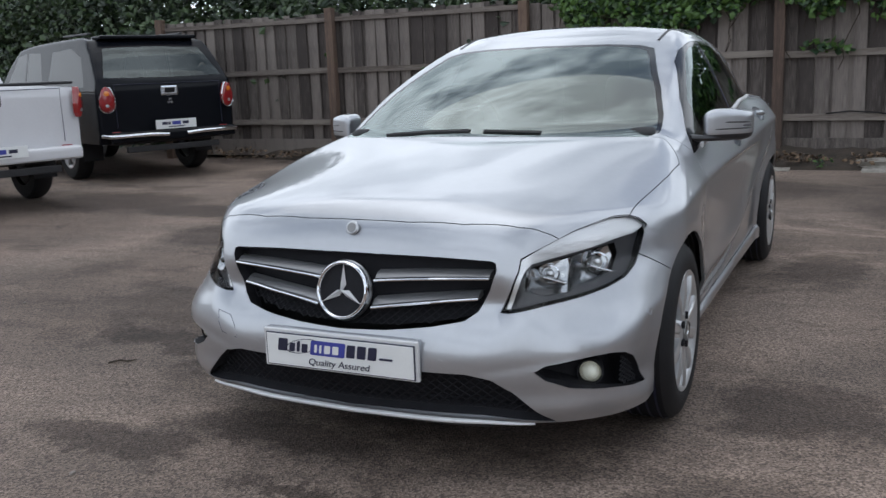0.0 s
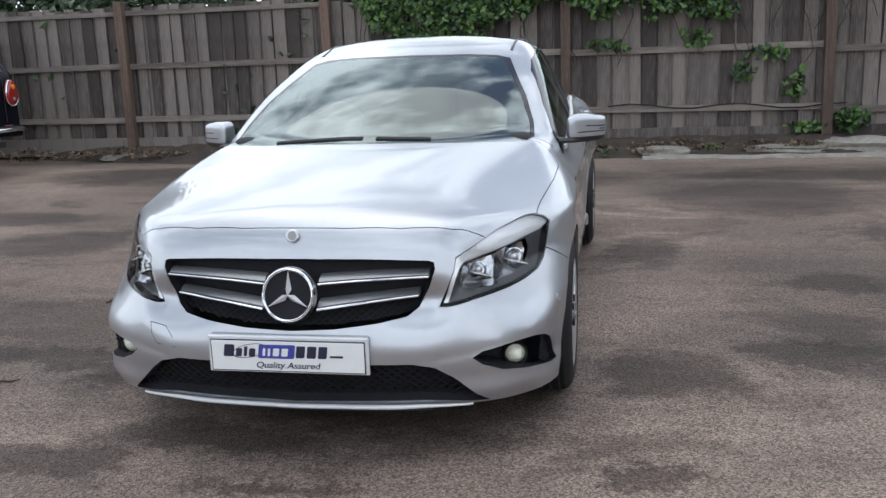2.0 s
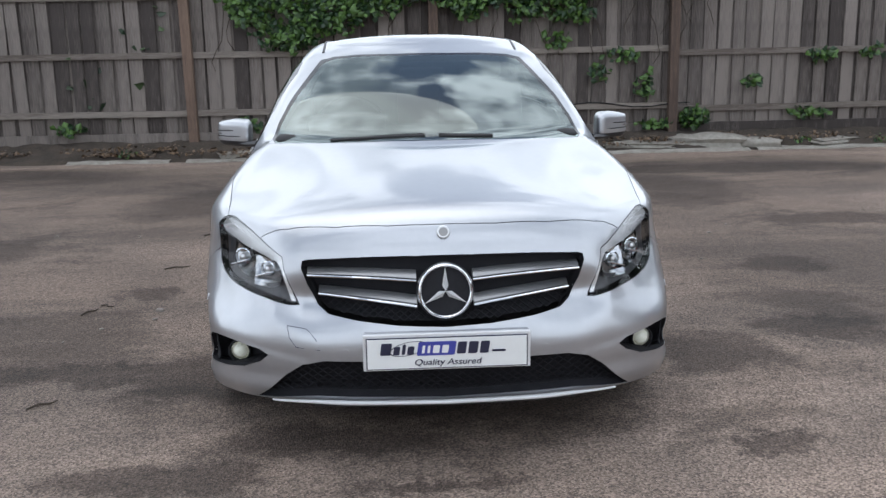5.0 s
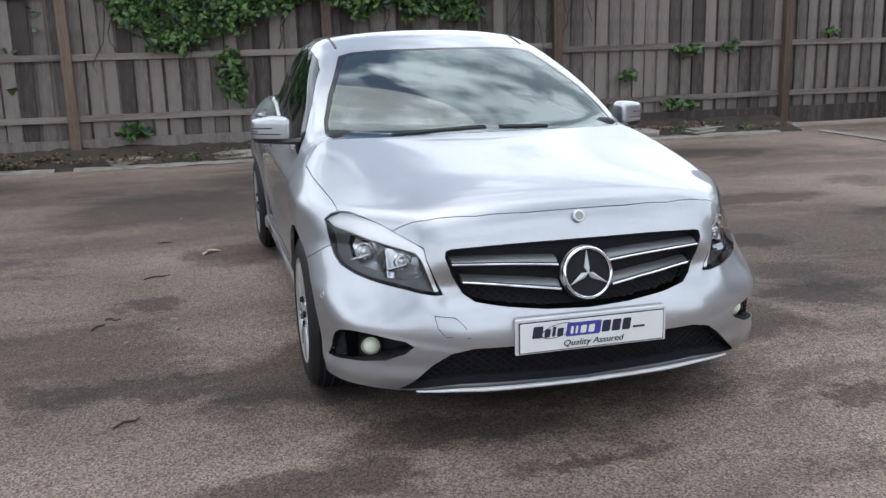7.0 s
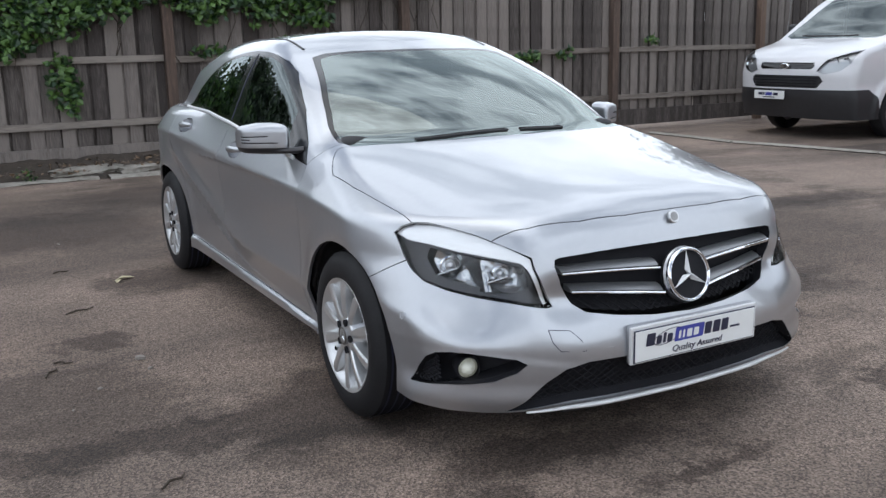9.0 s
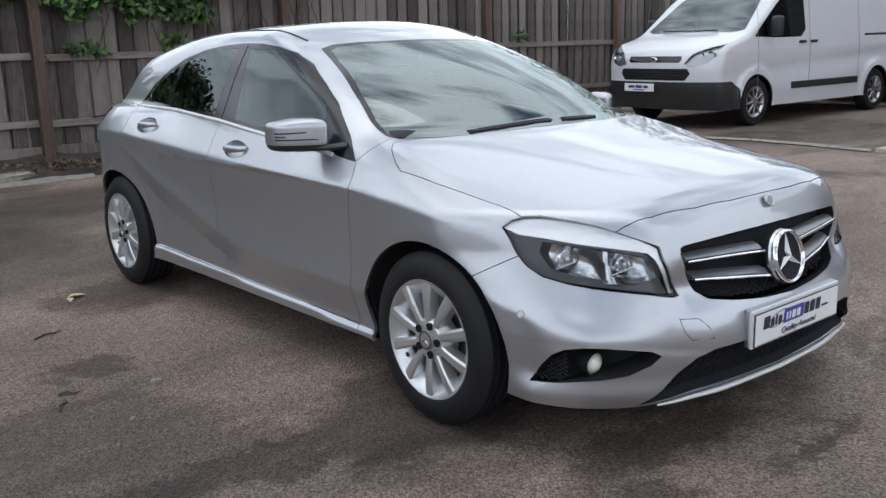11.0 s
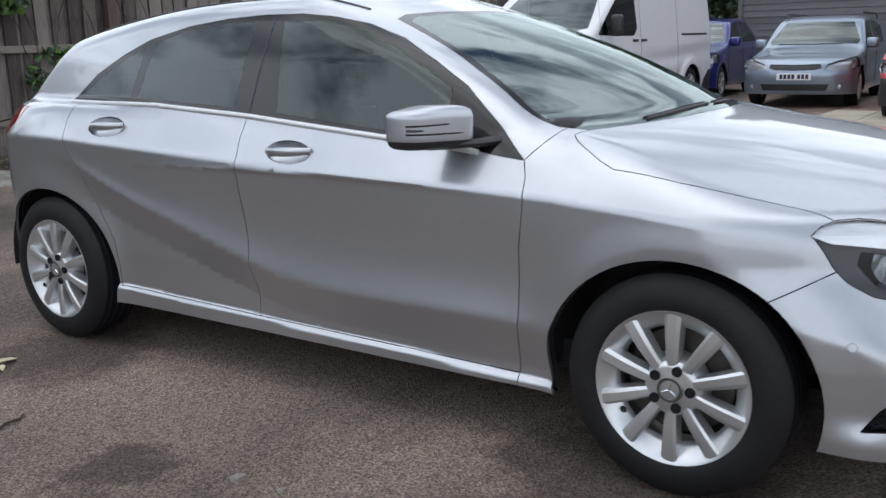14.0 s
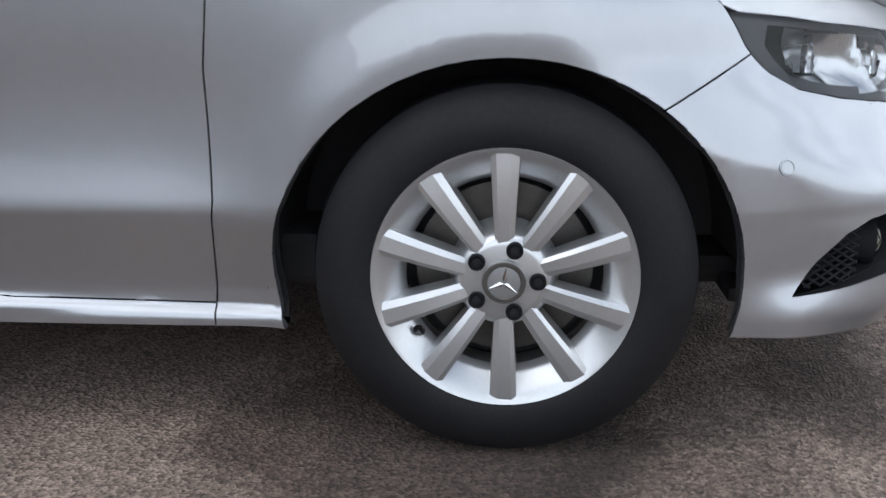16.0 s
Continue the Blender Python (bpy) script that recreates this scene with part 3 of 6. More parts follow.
ROOF_MID = spline([.3, .8, 1.0, 1.2, 1.5, 1.8, 2.1, 2.5, 2.9, 3.2], [1.10, 1.30, 1.352, 1.384, 1.408, 1.410, 1.398, 1.356, 1.285, 1.21], .08)
REAR = spline([.1, .3, .5, .75, .95, 1.05, 1.25, 1.5], [3.36, 3.41, 3.425, 3.36, 3.25, 3.16, 2.95, 2.7])


def lower_body(h, y, z):
    w = np.clip((z - .42) / .24, 0, 1)
    w = w * w * (3 - 2 * w)
    g = np.exp(-((z - .545) / .065) ** 2) * (1 - .65 * np.clip((h - .47) / .09, 0, 1))
    front = NOSE_MID(z) + (NOSE_LOW(h) * (1 - w) + NOSE_HIGH(h) * w) * (1 - g) + NOSE_GRILLE(h) * g - y
    zs, zw = SHOULDER(y), SWAGE(y)
    hw = WIDTH(y)
    ease = lambda q: np.clip(q, 0, 1) ** 2 * (3 - 2 * np.clip(q, 0, 1))
    door = ease((y - .22) / .36) * ease((2.75 - y) / .50)
    soft = lambda q, k: (q + np.sqrt(q * q + k * k)) / 2 - k / 2 * np.exp(-np.abs(q) / k)
    up = soft(z - zs, .010)
    tuck = .62 * up + 1.2 * up ** 2                      # above the shoulder crease
    under = np.clip((zs - z) / np.maximum(zs - zw, .05), 0, 1)
    hollow = .020 * np.minimum(1, (zs - zw) / .4) * 6.75 * under ** 2 * (1 - under) ** 2 / (1 - under + .14) * door * ease((zs - zw) / .12)
    low = soft(zw - z, .030)
    foot = ease((y - .24) / .16) * ease((2.75 - y) / .50) * .31 * np.minimum(low, .13) + .10 * np.maximum(.42 - z, 0) * (1 - .5 * door)
    flare = 0
    for yc in (0.0, 2.699):
        r = np.hypot(y - yc, z - .305)
        flare = flare + ease((.47 - r) / .11) * .007 - .07 * soft(.380 - r, .016)
    ledge = .018 * ease((y - .16) / .14) * ease((2.50 - y) / .14) * ease((.236 + .022 * (y - .5) - z) / .020 + .5)
    side = h - (hw - tuck - hollow - foot + flare + ledge)
    d = HOOD_DROP(y) * (h / .75) ** 2.6
    top = z - (HOOD_MID(y) - d - .35 * np.maximum(y - .5, 0) ** 2 * 0)
    back = y - (REAR(z) - .10 * (h / .75) ** 3)
    f = smax(front, top, .085)
    f = smax(f, side, .055)
    # hollow under the bumper's crease, out again at the fin below
    zf = .392 - .16 * (.60 - np.clip(h, .40, .66))
    hol = .03 * soft(BUMPER_CREASE(h) - z, .005) * ease((z - zf + .022) / .03)
    f = f + hol * ease((h - .405) / .07) * ease((-.40 - y) / .24)
    f = f - .024 * ease((.318 - z) / .085) * ease((h - .42) / .16) * ease((-.33 - y) / .14)     # fin below the fog lamp
    return smax(f, back, .10)


def cabin(h, y, z):
    screen = .288 + (z - 1.0) * 2.55 + .30 * (h / .7) ** 2 - .10 * np.sin(np.clip((z - .95) / .4, 0, 1) * np.pi) - y
    bend = np.where(y > 1.3, .075 * ((y - 1.3) / 1.35) ** 2, .030 * ((1.3 - y) / .85) ** 2)
    side = h - (.793 - .46 * (z - .95) - .25 * np.maximum(z - 1.15, 0) ** 1.5 - bend)
    roof = z - (ROOF_MID(y) - .045 * (h / .55) ** 2.4)
    back = y - (REAR(z) - .12 * (h / .7) ** 3)
    f = smax(screen / 2.4, roof, .05)
    f = smax(f, side, .06)
    return smax(f, back, .05)


def solid(p):
    h, y, z = np.abs(p[..., 0]), p[..., 1], p[..., 2]
    low = smax(lower_body(h, y, z), (z - (1.01 + .0 * y)), .03)
    return smin(low, np.maximum(cabin(h, y, z), .80 - z), .03)


def slope(p, e=.002):
    return np.stack([(solid(p + e * a) - solid(p - e * a)) / (2 * e) for a in np.eye(3)], -1)


# ---- the silver hatchback ----
# outlines of its panels: h is the distance from the middle, y back from the front axle, z up
BONNET = [(-.03, -.722), (.18, -.718), (.35, -.702), (.513, -.662), (.573, -.632), (.640, -.588), (.700, -.50), (.735, -.43), (.757, -.375), (.765, -.25), (.780, -.13),
          (.797, .018), (.802, .199), (.784, .25), (.761, .294), (.736, .335), (.712, .358), (.69, .350), (.452, .25), (.28, .198), (.08, .172), (-.03, .17)]
HEADLIGHT = [(.801, .734), (.783, .754), (.755, .768), (.725, .7715), (.697, .765), (.646, .749), (.588, .718), (.530, .687), (.527, .653), (.507, .598), (.478, .534),
             (.505, .534), (.59, .552), (.69, .567), (.735, .578), (.77, .595), (.785, .622), (.793, .665)]
GRILLE = [(-.03, .692), (.285, .690), (.445, .682), (.462, .677), (.466, .657), (.447, .60), (.414, .537), (.38, .512), (.29, .497), (.142, .480), (-.03, .474)]
INTAKE = [(-.03, .365), (.40, .364), (.470, .348), (.522, .311), (.590, .247), (.632, .212), (.58, .217), (.43, .229), (.2, .226), (-.03, .220)]
FOG = [(-.456, .277), (-.491, .330), (-.535, .375), (-.574, .396), (-.622, .405), (-.666, .405), (-.715, .399), (-.752, .388), (-.766, .371), (-.752, .346), (-.715, .319), (-.66, .306), (-.613, .300), (-.534, .286)]
TRIM = [(2.70, 1.004), (2.57, 1.107), (2.40, 1.186), (2.243, 1.242), (2.02, 1.286), (1.81, 1.307), (1.61, 1.315), (1.42, 1.312), (1.275, 1.297), (1.133, 1.270), (.987, 1.221), (.84, 1.149),
        (.711, 1.076), (.58, .970), (.493, .895), (.468, .876), (.548, .884), (.659, .900), (1.03, .931), (1.58, .975), (2.115, 1.001), (2.664, 1.000)]
FRONT_PANE = [(1.505, 1.288), (1.30, 1.285), (1.15, 1.254), (1.0, 1.196), (.86, 1.126), (.752, 1.066), (.735, .925), (1.03, .948), (1.44, .984)]
REAR_PANE = [(1.645, 1.294), (1.85, 1.288), (2.03, 1.268), (2.200, 1.232), (2.238, 1.020), (1.66, .998)]
QUARTER_PANE = [(2.262, 1.216), (2.40, 1.160), (2.53, 1.092), (2.645, 1.022), (2.29, 1.020)]
LEAN = lambda poly: [(y + .07 * max(0, z - .95), z) for y, z in poly]
TRIM, FRONT_PANE, REAR_PANE, QUARTER_PANE = LEAN(TRIM), LEAN(FRONT_PANE), LEAN(REAR_PANE), LEAN(QUARTER_PANE)
FRONT_DOOR = [(.468, .876), (.449, .831), (.442, .771), (.460, .635), (.460, .43), (.482, .245), (1.55, .262), (1.54, .381), (1.545, .53), (1.572, .706), (1.575, .84), (1.588, .897), (1.582, .97),
              (1.582, .99), (1.03, .95), (.659, .92), (.548, .90)]
REAR_DOOR = [(1.582, .97), (1.588, .897), (1.575, .84), (1.572, .706), (1.545, .53), (1.54, .381), (1.55, .262), (2.31, .279), (2.311, .368), (2.323, .46), (2.363, .535), (2.42, .649),
             (2.466, .751), (2.525, .824), (2.555, .913), (2.585, .993), (2.584, 1.02), (2.115, 1.02), (1.582, .99)]
SCREEN = [(-.03, 1.313), (.3, 1.309), (.44, 1.300), (.506, 1.284), (.534, 1.245), (.621, 1.118), (.668, 1.02), (.682, .960), (.6, .93), (-.03, .93)]
SCREEN_CLEAR = [(-.03, 1.303), (.3, 1.299), (.43, 1.290), (.484, 1.274), (.515, 1.238), (.604, 1.112), (.653, 1.015), (.669, .955), (.6, .93), (-.03, .93)]
TAIL = [(2.915, .978), (3.6, 1.00), (3.6, .78), (3.10, .80), (3.00, .86), (2.93, .93)]
BUMPER = [(-1.2, .10), (-.10, .10), (-.229, .572), (-.37, .651), (-.45, .86), (-1.2, .90)]
FENDER = [(-.6, .10), (.482, .10), (.482, .245), (.460, .43), (.460, .635), (.442, .771), (.449, .831), (.468, .876), (.40, .955), (.33, 1.02), (-.6, 1.02)]
STRIP = [(.800, .734), (.783, .754), (.755, .768), (.725, .7715), (.697, .765), (.646, .749), (.588, .718), (.534, .684), (.531, .652), (.512, .600), (.489, .546), (.503, .546), (.525, .598), (.545, .650), (.560, .670), (.613, .681), (.692, .694), (.735, .706), (.782, .716)]
SHIELD = [(.548, .598), (.60, .583), (.66, .586), (.705, .594), (.738, .612), (.744, .660), (.735, .690), (.692, .682), (.613, .668), (.556, .652)]
TOW = [(.517, .474), (.452, .467), (.424, .438), (.409, .402), (.488, .407), (.510, .436)]
CUP = lambda yc, zc: [(yc + .098 * math.cos(2 * math.pi * i / 24), zc + .036 * math.sin(2 * math.pi * i / 24) + .03 * math.cos(2 * math.pi * i / 24) * .1) for i in range(24)]
HANDLES = [(1.345, .862), (2.318, .915)]
ARCH = lambda yc: [(yc + .374 * math.cos(2 * math.pi * i / 56), .300 + .352 * math.sin(2 * math.pi * i / 56)) for i in range(56)]

def bent(p):
    """Rows of the grid follow the shoulder crease."""
    q = np.array(p, float)
    g = np.clip((q[..., 2] - .34) / .26, 0, 1) * np.clip((1.32 - q[..., 2]) / .34, 0, 1)
    q[..., 2] = q[..., 2] + (SHOULDER(q[..., 1]) - .79) * g * g * (3 - 2 * g)
    return q


verts, quads = net(lambda p: solid(bent(p)), (-.99, -.95, .16225), (.033, 3.53, 1.46), .0155)
near = (np.abs(verts[:, 2] - .79) < .0077) & (verts[:, 0] < -.70) & (verts[:, 1] > -.36) & (verts[:, 1] < 2.75)
verts[near, 2] = .79
verts = bent(verts)
for _ in range(4):
    verts[near, 0] += np.clip(solid(verts[near]), -.01, .01)
bm = bmesh.new()
bv = [bm.verts.new(tuple(v)) for v in verts]
for q in quads.tolist():
    try:
        bm.faces.new([bv[i] for i in q])
    except ValueError:
        pass
everything = lambda m: list(m.verts) + list(m.edges) + list(m.faces)
bmesh.ops.bisect_plane(bm, geom=everything(bm), dist=1e-5, plane_co=(0, 0, 0), plane_no=(1, 0, 0), clear_outer=True)
bmesh.ops.bisect_plane(bm, geom=everything(bm), dist=1e-5, plane_co=(0, 0, .207), plane_no=(0, 0, 1), clear_inner=True)
neg = lambda poly: [(-a, b) for a, b in poly]
# name, outline, axes, which faces it may cut
CUTS = [
    ("shield", neg(SHIELD), (0, 2), lambda c: c.y < -.26),
    ("strip", neg(STRIP), (0, 2), lambda c: c.y < -.26),
    ("headlight", neg(HEADLIGHT), (0, 2), lambda c: c.y < -.26),
    ("grille", neg(GRILLE), (0, 2), lambda c: c.y < -.55),
    ("intake", neg(INTAKE), (0, 2), lambda c: c.y < -.50),
    ("fog", FOG, (1, 2), lambda c: c.x < -.52),
    ("arch", ARCH(0), (1, 2), lambda c: c.x < -.6),
    ("arch", ARCH(2.699), (1, 2), lambda c: c.x < -.6),
    ("bonnet", neg(BONNET), (0, 1), lambda c: c.z > .70),
    ("windscreen", neg(SCREEN_CLEAR), (0, 2), lambda c: .155 < c.y < 1.30 and c.z > .9),
    ("frit", neg(SCREEN), (0, 2), lambda c: .155 < c.y < 1.30 and c.z > .9),
    ("front_pane", FRONT_PANE, (1, 2), lambda c: c.x < -.5),
    ("rear_pane", REAR_PANE, (1, 2), lambda c: c.x < -.5),
    ("quarter_pane", QUARTER_PANE, (1, 2), lambda c: c.x < -.5),
    ("trim", TRIM, (1, 2), lambda c: c.x < -.5),
    ("cup_front", CUP(*HANDLES[0]), (1, 2), lambda c: c.x < -.6),
    ("cup_rear", CUP(*HANDLES[1]), (1, 2), lambda c: c.x < -.6),
    ("front_door", FRONT_DOOR, (1, 2), lambda c: c.x < -.6),
    ("rear_door", REAR_DOOR, (1, 2), lambda c: c.x < -.6),
    ("tail", TAIL, (1, 2), lambda c: c.x < -.45),
    ("bumper", BUMPER, (1, 2), lambda c: True),
    ("fender", FENDER, (1, 2), lambda c: c.x < -.6),
]
for name, poly, ax, ok in CUTS:
    slice_by(bm, poly, ax, ok)
bm.verts.index_update()
verts = np.array([v.co[:] for v in bm.verts])
faces = [[v.index for v in f.verts] for f in bm.faces]
mid = np.array([verts[f].mean(0) for f in faces])
bm.free()
owner = np.full(len(faces), "body", object)
for name, poly, ax, ok in CUTS[::-1]:
    hit = inside(poly, mid[:, ax[0]], mid[:, ax[1]]) & np.array([ok(Vector(c)) for c in mid])
    owner[hit] = name
cowl = (owner == "body") & (mid[:, 0] > -.625) & (mid[:, 1] > .14) & (mid[:, 1] < .50) & (mid[:, 2] < 1.06)
owner[cowl] = "cowl"
grad = slope(verts)
normals = grad / np.linalg.norm(grad, axis=1)[:, None]

car = thing("hatchback", "silver metallic five-door hatchback parked on the asphalt, gleaming under clouds", "car")


def panel(names, sides="both", gap=0.0016, deep=0.012, lift=0.0):
    """The faces of those panels as arrays: 'both' halves joined, or the 'right' or 'left' half alone."""
    pick = [f for f, o in zip(faces, owner) if o in names]
    ids = sorted({i for f in pick for i in f})
    at = {i: n for n, i in enumerate(ids)}
    v, n = verts[ids] + lift * normals[ids], normals[ids]
    f = [[at[i] for i in q] for q in pick]
    if sides == "left":
        v, n, f = v * (-1, 1, 1), n * (-1, 1, 1), [q[::-1] for q in f]
    elif sides == "both":
        v[np.abs(v[:, 0]) < 1e-4, 0] = 0
        n[v[:, 0] == 0, 0] = 0
        twin, extra, k = [], [], len(v)
        for i in range(len(v)):
            twin.append(i if v[i, 0] == 0 else k + len(extra))
            if v[i, 0] != 0:
                extra.append(i)
        f = f + [[twin[i] for i in q][::-1] for q in f]
        v = np.concatenate([v, v[extra] * (-1, 1, 1)])
        n = np.concatenate([n, n[extra] * (-1, 1, 1)])
    if gap is None:
        return v, f, n
    return flanged(v, f, n, gap, deep)


def car_panel(name, names, mat, sides="both", label="", gap=0.0016, deep=0.012, lift=0.0, parent=None):
    v, f, n = panel(names, sides, gap, deep, lift)
    return part(name, mesh_of(name, v, f, n), mat, parent or car, label)


car_panel("body", ("body",), SILVER, label="silver roof, pillars, sills and rear quarters")
bonnet = car_panel("bonnet", ("bonnet",), SILVER)
bumper = car_panel("front_bumper", ("bumper",), SILVER, deep=0.014)
car_panel("windscreen", ("windscreen",), SCREEN_GLASS, gap=0, deep=0.0, label="clear laminated windscreen").visible_shadow = False
car_panel("windscreen_edge", ("frit",), GLOSS_BLACK, gap=0, deep=0.0, label="black glass edge band")
car_panel("cowl", ("cowl",), BLACK_PLASTIC, label="black plastic scuttle panel")
doors = {}
for side in ("right", "left"):
    car_panel("fender", ("fender",), SILVER, side)
    fd, rd = car_panel("front_door", ("front_door",), SILVER, side), car_panel("rear_door", ("rear_door",), SILVER, side)
    doors[side] = (fd, rd)
    car_panel("window_trim", ("trim",), GLOSS_BLACK, side, "gloss black window surround", gap=0.0005)
    car_panel("window", ("front_pane",), TINT_GLASS, side, gap=0, deep=0.0, parent=fd).visible_shadow = False
    car_panel("window", ("rear_pane",), TINT_GLASS, side, gap=0, deep=0.0, parent=rd).visible_shadow = False
    car_panel("quarter_window", ("quarter_pane",), TINT_GLASS, side, gap=0, deep=0.0, parent=rd).visible_shadow = False
    car_panel("tail_lamp", ("tail",), RED_LENS, side, "red tail lamp")
# dark lining inside the shell
v, f, n = panel(("body", "bumper", "fender", "front_door", "rear_door", "trim", "cowl", "bonnet", "tail", "frit"), gap=None)
part("lining", mesh_of("lining", v - .03 * n, [q[::-1] for q in f], -n), CABIN_DARK, car, "dark inner lining")


NOSE_H, NOSE_Z = np.linspace(0, .92, 185), np.linspace(.16, .86, 141)
hh_, zz_ = np.meshgrid(NOSE_H, NOSE_Z, indexing="ij")
near_, far_ = np.full(hh_.shape, -1.1), np.full(hh_.shape, .3)
for _ in range(22):
    m_ = (near_ + far_) / 2
    out_ = solid(np.stack([hh_, m_, zz_], -1)) > 0
    near_, far_ = np.where(out_, m_, near_), np.where(out_, far_, m_)


def nose_y(h, z):
    """How far forward the nose reaches at that distance from the middle and height."""
    a, b = min(max(h / .005, 0), 183.999), min(max((z - .16) / .005, 0), 139.999)
    i, k = int(a), int(b)
    a, b = a - i, b - k
    return float((far_[i, k] * (1 - a) + far_[i + 1, k] * a) * (1 - b) + (far_[i, k + 1] * (1 - a) + far_[i + 1, k + 1] * a) * b)


def side_h(y, z):
    a, b = 1.1, 0.2
    for _ in range(30):
        m = (a + b) / 2
        a, b = (m, b) if solid(np.array([m, y, z])) > 0 else (a, m)
    return b


def top_z(h, y):
    a, b = 1.6, 0.4
    for _ in range(30):
        m = (a + b) / 2
        a, b = (m, b) if solid(np.array([h, y, m])) > 0 else (a, m)
    return b


def lattice(poly, back, pitch, radius, name, parent, zmax=9, zmin=-9, both=True):
    """Crossed bars inside an outline of the nose: an insert of mesh."""
    b = bmesh.new()
    lo, hi = min(v for _, v in poly), max(v for _, v in poly)
    right = max(u for u, _ in poly)
    for way in (1, -1):
        k = -right - 1
        while k < right + 1:
            run = []
            for i in range(int((hi - lo) / .011) + 1):
                z = lo + .011 * i
                x = k + way * (z - lo) * 1.3
                ok = bool(inside(poly, abs(x), z)) and zmin < z < zmax
                if ok:
                    run.append((x, nose_y(abs(x), z) + back, z))
                if (not ok or i == int((hi - lo) / .011)) and len(run) > 1:
                    tube([run[0], run[len(run) // 2], run[-1]], radius, 4, b)
                    run = []
                elif not ok:
                    run = []
            k += pitch
    ob = part(name, b, MATT_BLACK, parent, "black honeycomb mesh insert")
    tagged(ob, kind="stuff")
    return ob


def sheet(name, v, f, n, mat, parent, label=""):
    return part(name, mesh_of(name, v, f, n), mat, parent, label)


# nose: grille, intake, fog lamps, plate


def walls(names, side, deep, parent):
    """Black sides of an opening in the nose."""
    v, f, n = panel(names, side, gap=None)
    e = flanged(v - .002 * n, f, n, -.001, deep)
    ob = sheet("opening_wall", e[0], e[1][len(f):], e[2], MATT_BLACK, parent, "matt black sides of the opening")
    return ob


v, f, n = panel(("grille",), gap=None)
grille = sheet("radiator_grille", v + (0, .062, 0), f, n, MATT_BLACK, car, "black radiator grille with twin silver louvres")
v, f, n = panel(("intake",), gap=None)
intake = sheet("lower_intake", v + (0, .075, 0), f, n, MATT_BLACK, bumper, "black lower air intake")
walls(("grille",), "both", .06, grille)
walls(("intake",), "both", .075, intake)
lattice(GRILLE, .035, .028, .0022, "mesh_insert", grille, zmax=.56)
lattice(INTAKE, .040, .034, .0026, "mesh_insert", intake)
for s in (-1, 1):
    for (h0, z0), (h1, z1) in (((.092, .622), (.447, .640)), ((.092, .545), (.412, .578))):
        b = bmesh.new()
        rows = []
        for i in range(13):
            t = i / 12
            h, z = h0 + (h1 - h0) * t, z0 + (z1 - z0) * t + .004 * math.sin(math.pi * t)
            y = nose_y(h, z) + .006
            grow = 1 - .35 * t
            rows.append([b.verts.new((s * h, y + dy, z + dz)) for dy, dz in ((.034, .020 * grow), (.012, .015 * grow), (-.004, .000), (-.002, -.008), (.012, -.010), (.035, -.004))])
        for p, q in zip(rows, rows[1:]):
            for i in range(6):
                b.faces.new((p[i], p[(i + 1) % 6], q[(i + 1) % 6], q[i]))
        b.faces.new(rows[0]), b.faces.new(rows[-1])
        bar = part("louvre", b, LOUVRE, grille, "satin grey louvre", smooth=35)
        pts = []
        for i in range(13):
            t = i / 12
            h, z = h0 + (h1 - h0) * t, z0 + (z1 - z0) * t + .004 * math.sin(math.pi * t) - .006
            pts.append((s * h, nose_y(h, z) - .003, z))
        part("chrome_edge", tube(pts, .0052, 8), CHROME, bar)
lean = Matrix.Translation((0, -.826, .588)) @ Euler((radians(-13), 0, 0)).to_matrix().to_4x4()
star = part("emblem", lathe([(.012, .070), (.012, .0885), (.0, .0905), (-.009, .087), (-.012, .0825), (-.009, .078), (.0, .0755), (.012, .075)], 64, "y", m=lean), CHROME, grille, "chrome ring with a three-armed star", smooth=50)
part("emblem_disc", lathe([(.016, .0), (.016, .08), (.004, .08), (.003, .0005)], 48, "y", m=lean), MATT_BLACK, star)
for k in range(3):
    a = radians(90 + 120 * k)
    b = bmesh.new()
    tip, base = Vector((math.cos(a), 0, math.sin(a))), Vector((-math.sin(a), 0, math.cos(a)))
    pts = [tip * .079 + Vector((0, -.004, 0)), tip * .018 + base * .0105 + Vector((0, .003, 0)), Vector((0, .003, 0)), tip * .018 - base * .0105 + Vector((0, .003, 0)), Vector((0, -.014, 0))]
    q = [b.verts.new(lean @ p) for p in pts]
    for i, j in ((0, 1), (1, 2), (2, 3), (3, 0)):
        b.faces.new((q[i], q[j], q[4]))
    b.faces.new(q[:4])
    part("star_arm", b, LIP, star)
part("bracket", lathe([(.03, .088), (.014, .093), (.006, .090), (.012, .080)], 48, "y", m=lean), SATIN, star)
bl = Matrix.Translation((0, -.749, .766)) @ Euler((radians(-22), 0, 0)).to_matrix().to_4x4()
badge = part("badge", lathe([(.004, .0215), (-.002, .0215), (-.004, .019), (-.003, .0005)], 32, "y", m=bl), SATIN, bumper, "small round chrome badge", smooth=40)
part("badge_centre", lathe([(-.003, .015), (-.0052, .0145), (-.0055, .0005)], 28, "y", m=bl), CAP_GREY, badge)
# plate
holder = part("plate_holder", box(0, -.864, .400, .540, .012, .122, .004), LIP, bumper)
plinth = part("plate_plinth", box(0, -.852, .402, .53, .024, .125, .006), SILVER, holder)
plate = part("number_plate", box(0, -.872, .397, .520, .004, .106, .0015), INK_DARK, holder, "white dealer plate with a blue emblem and black edge")
part("plate_face", box(0, -.8745, .397, .513, .003, .099, .001), WHITE_PLATE, plate)


def flat_shape(outline, mat, name, parent, y=-.8772, label=""):
    return part(name, prism(outline, -.0008, lambda u, w, d: (u, y + d, w)), mat, parent, label)


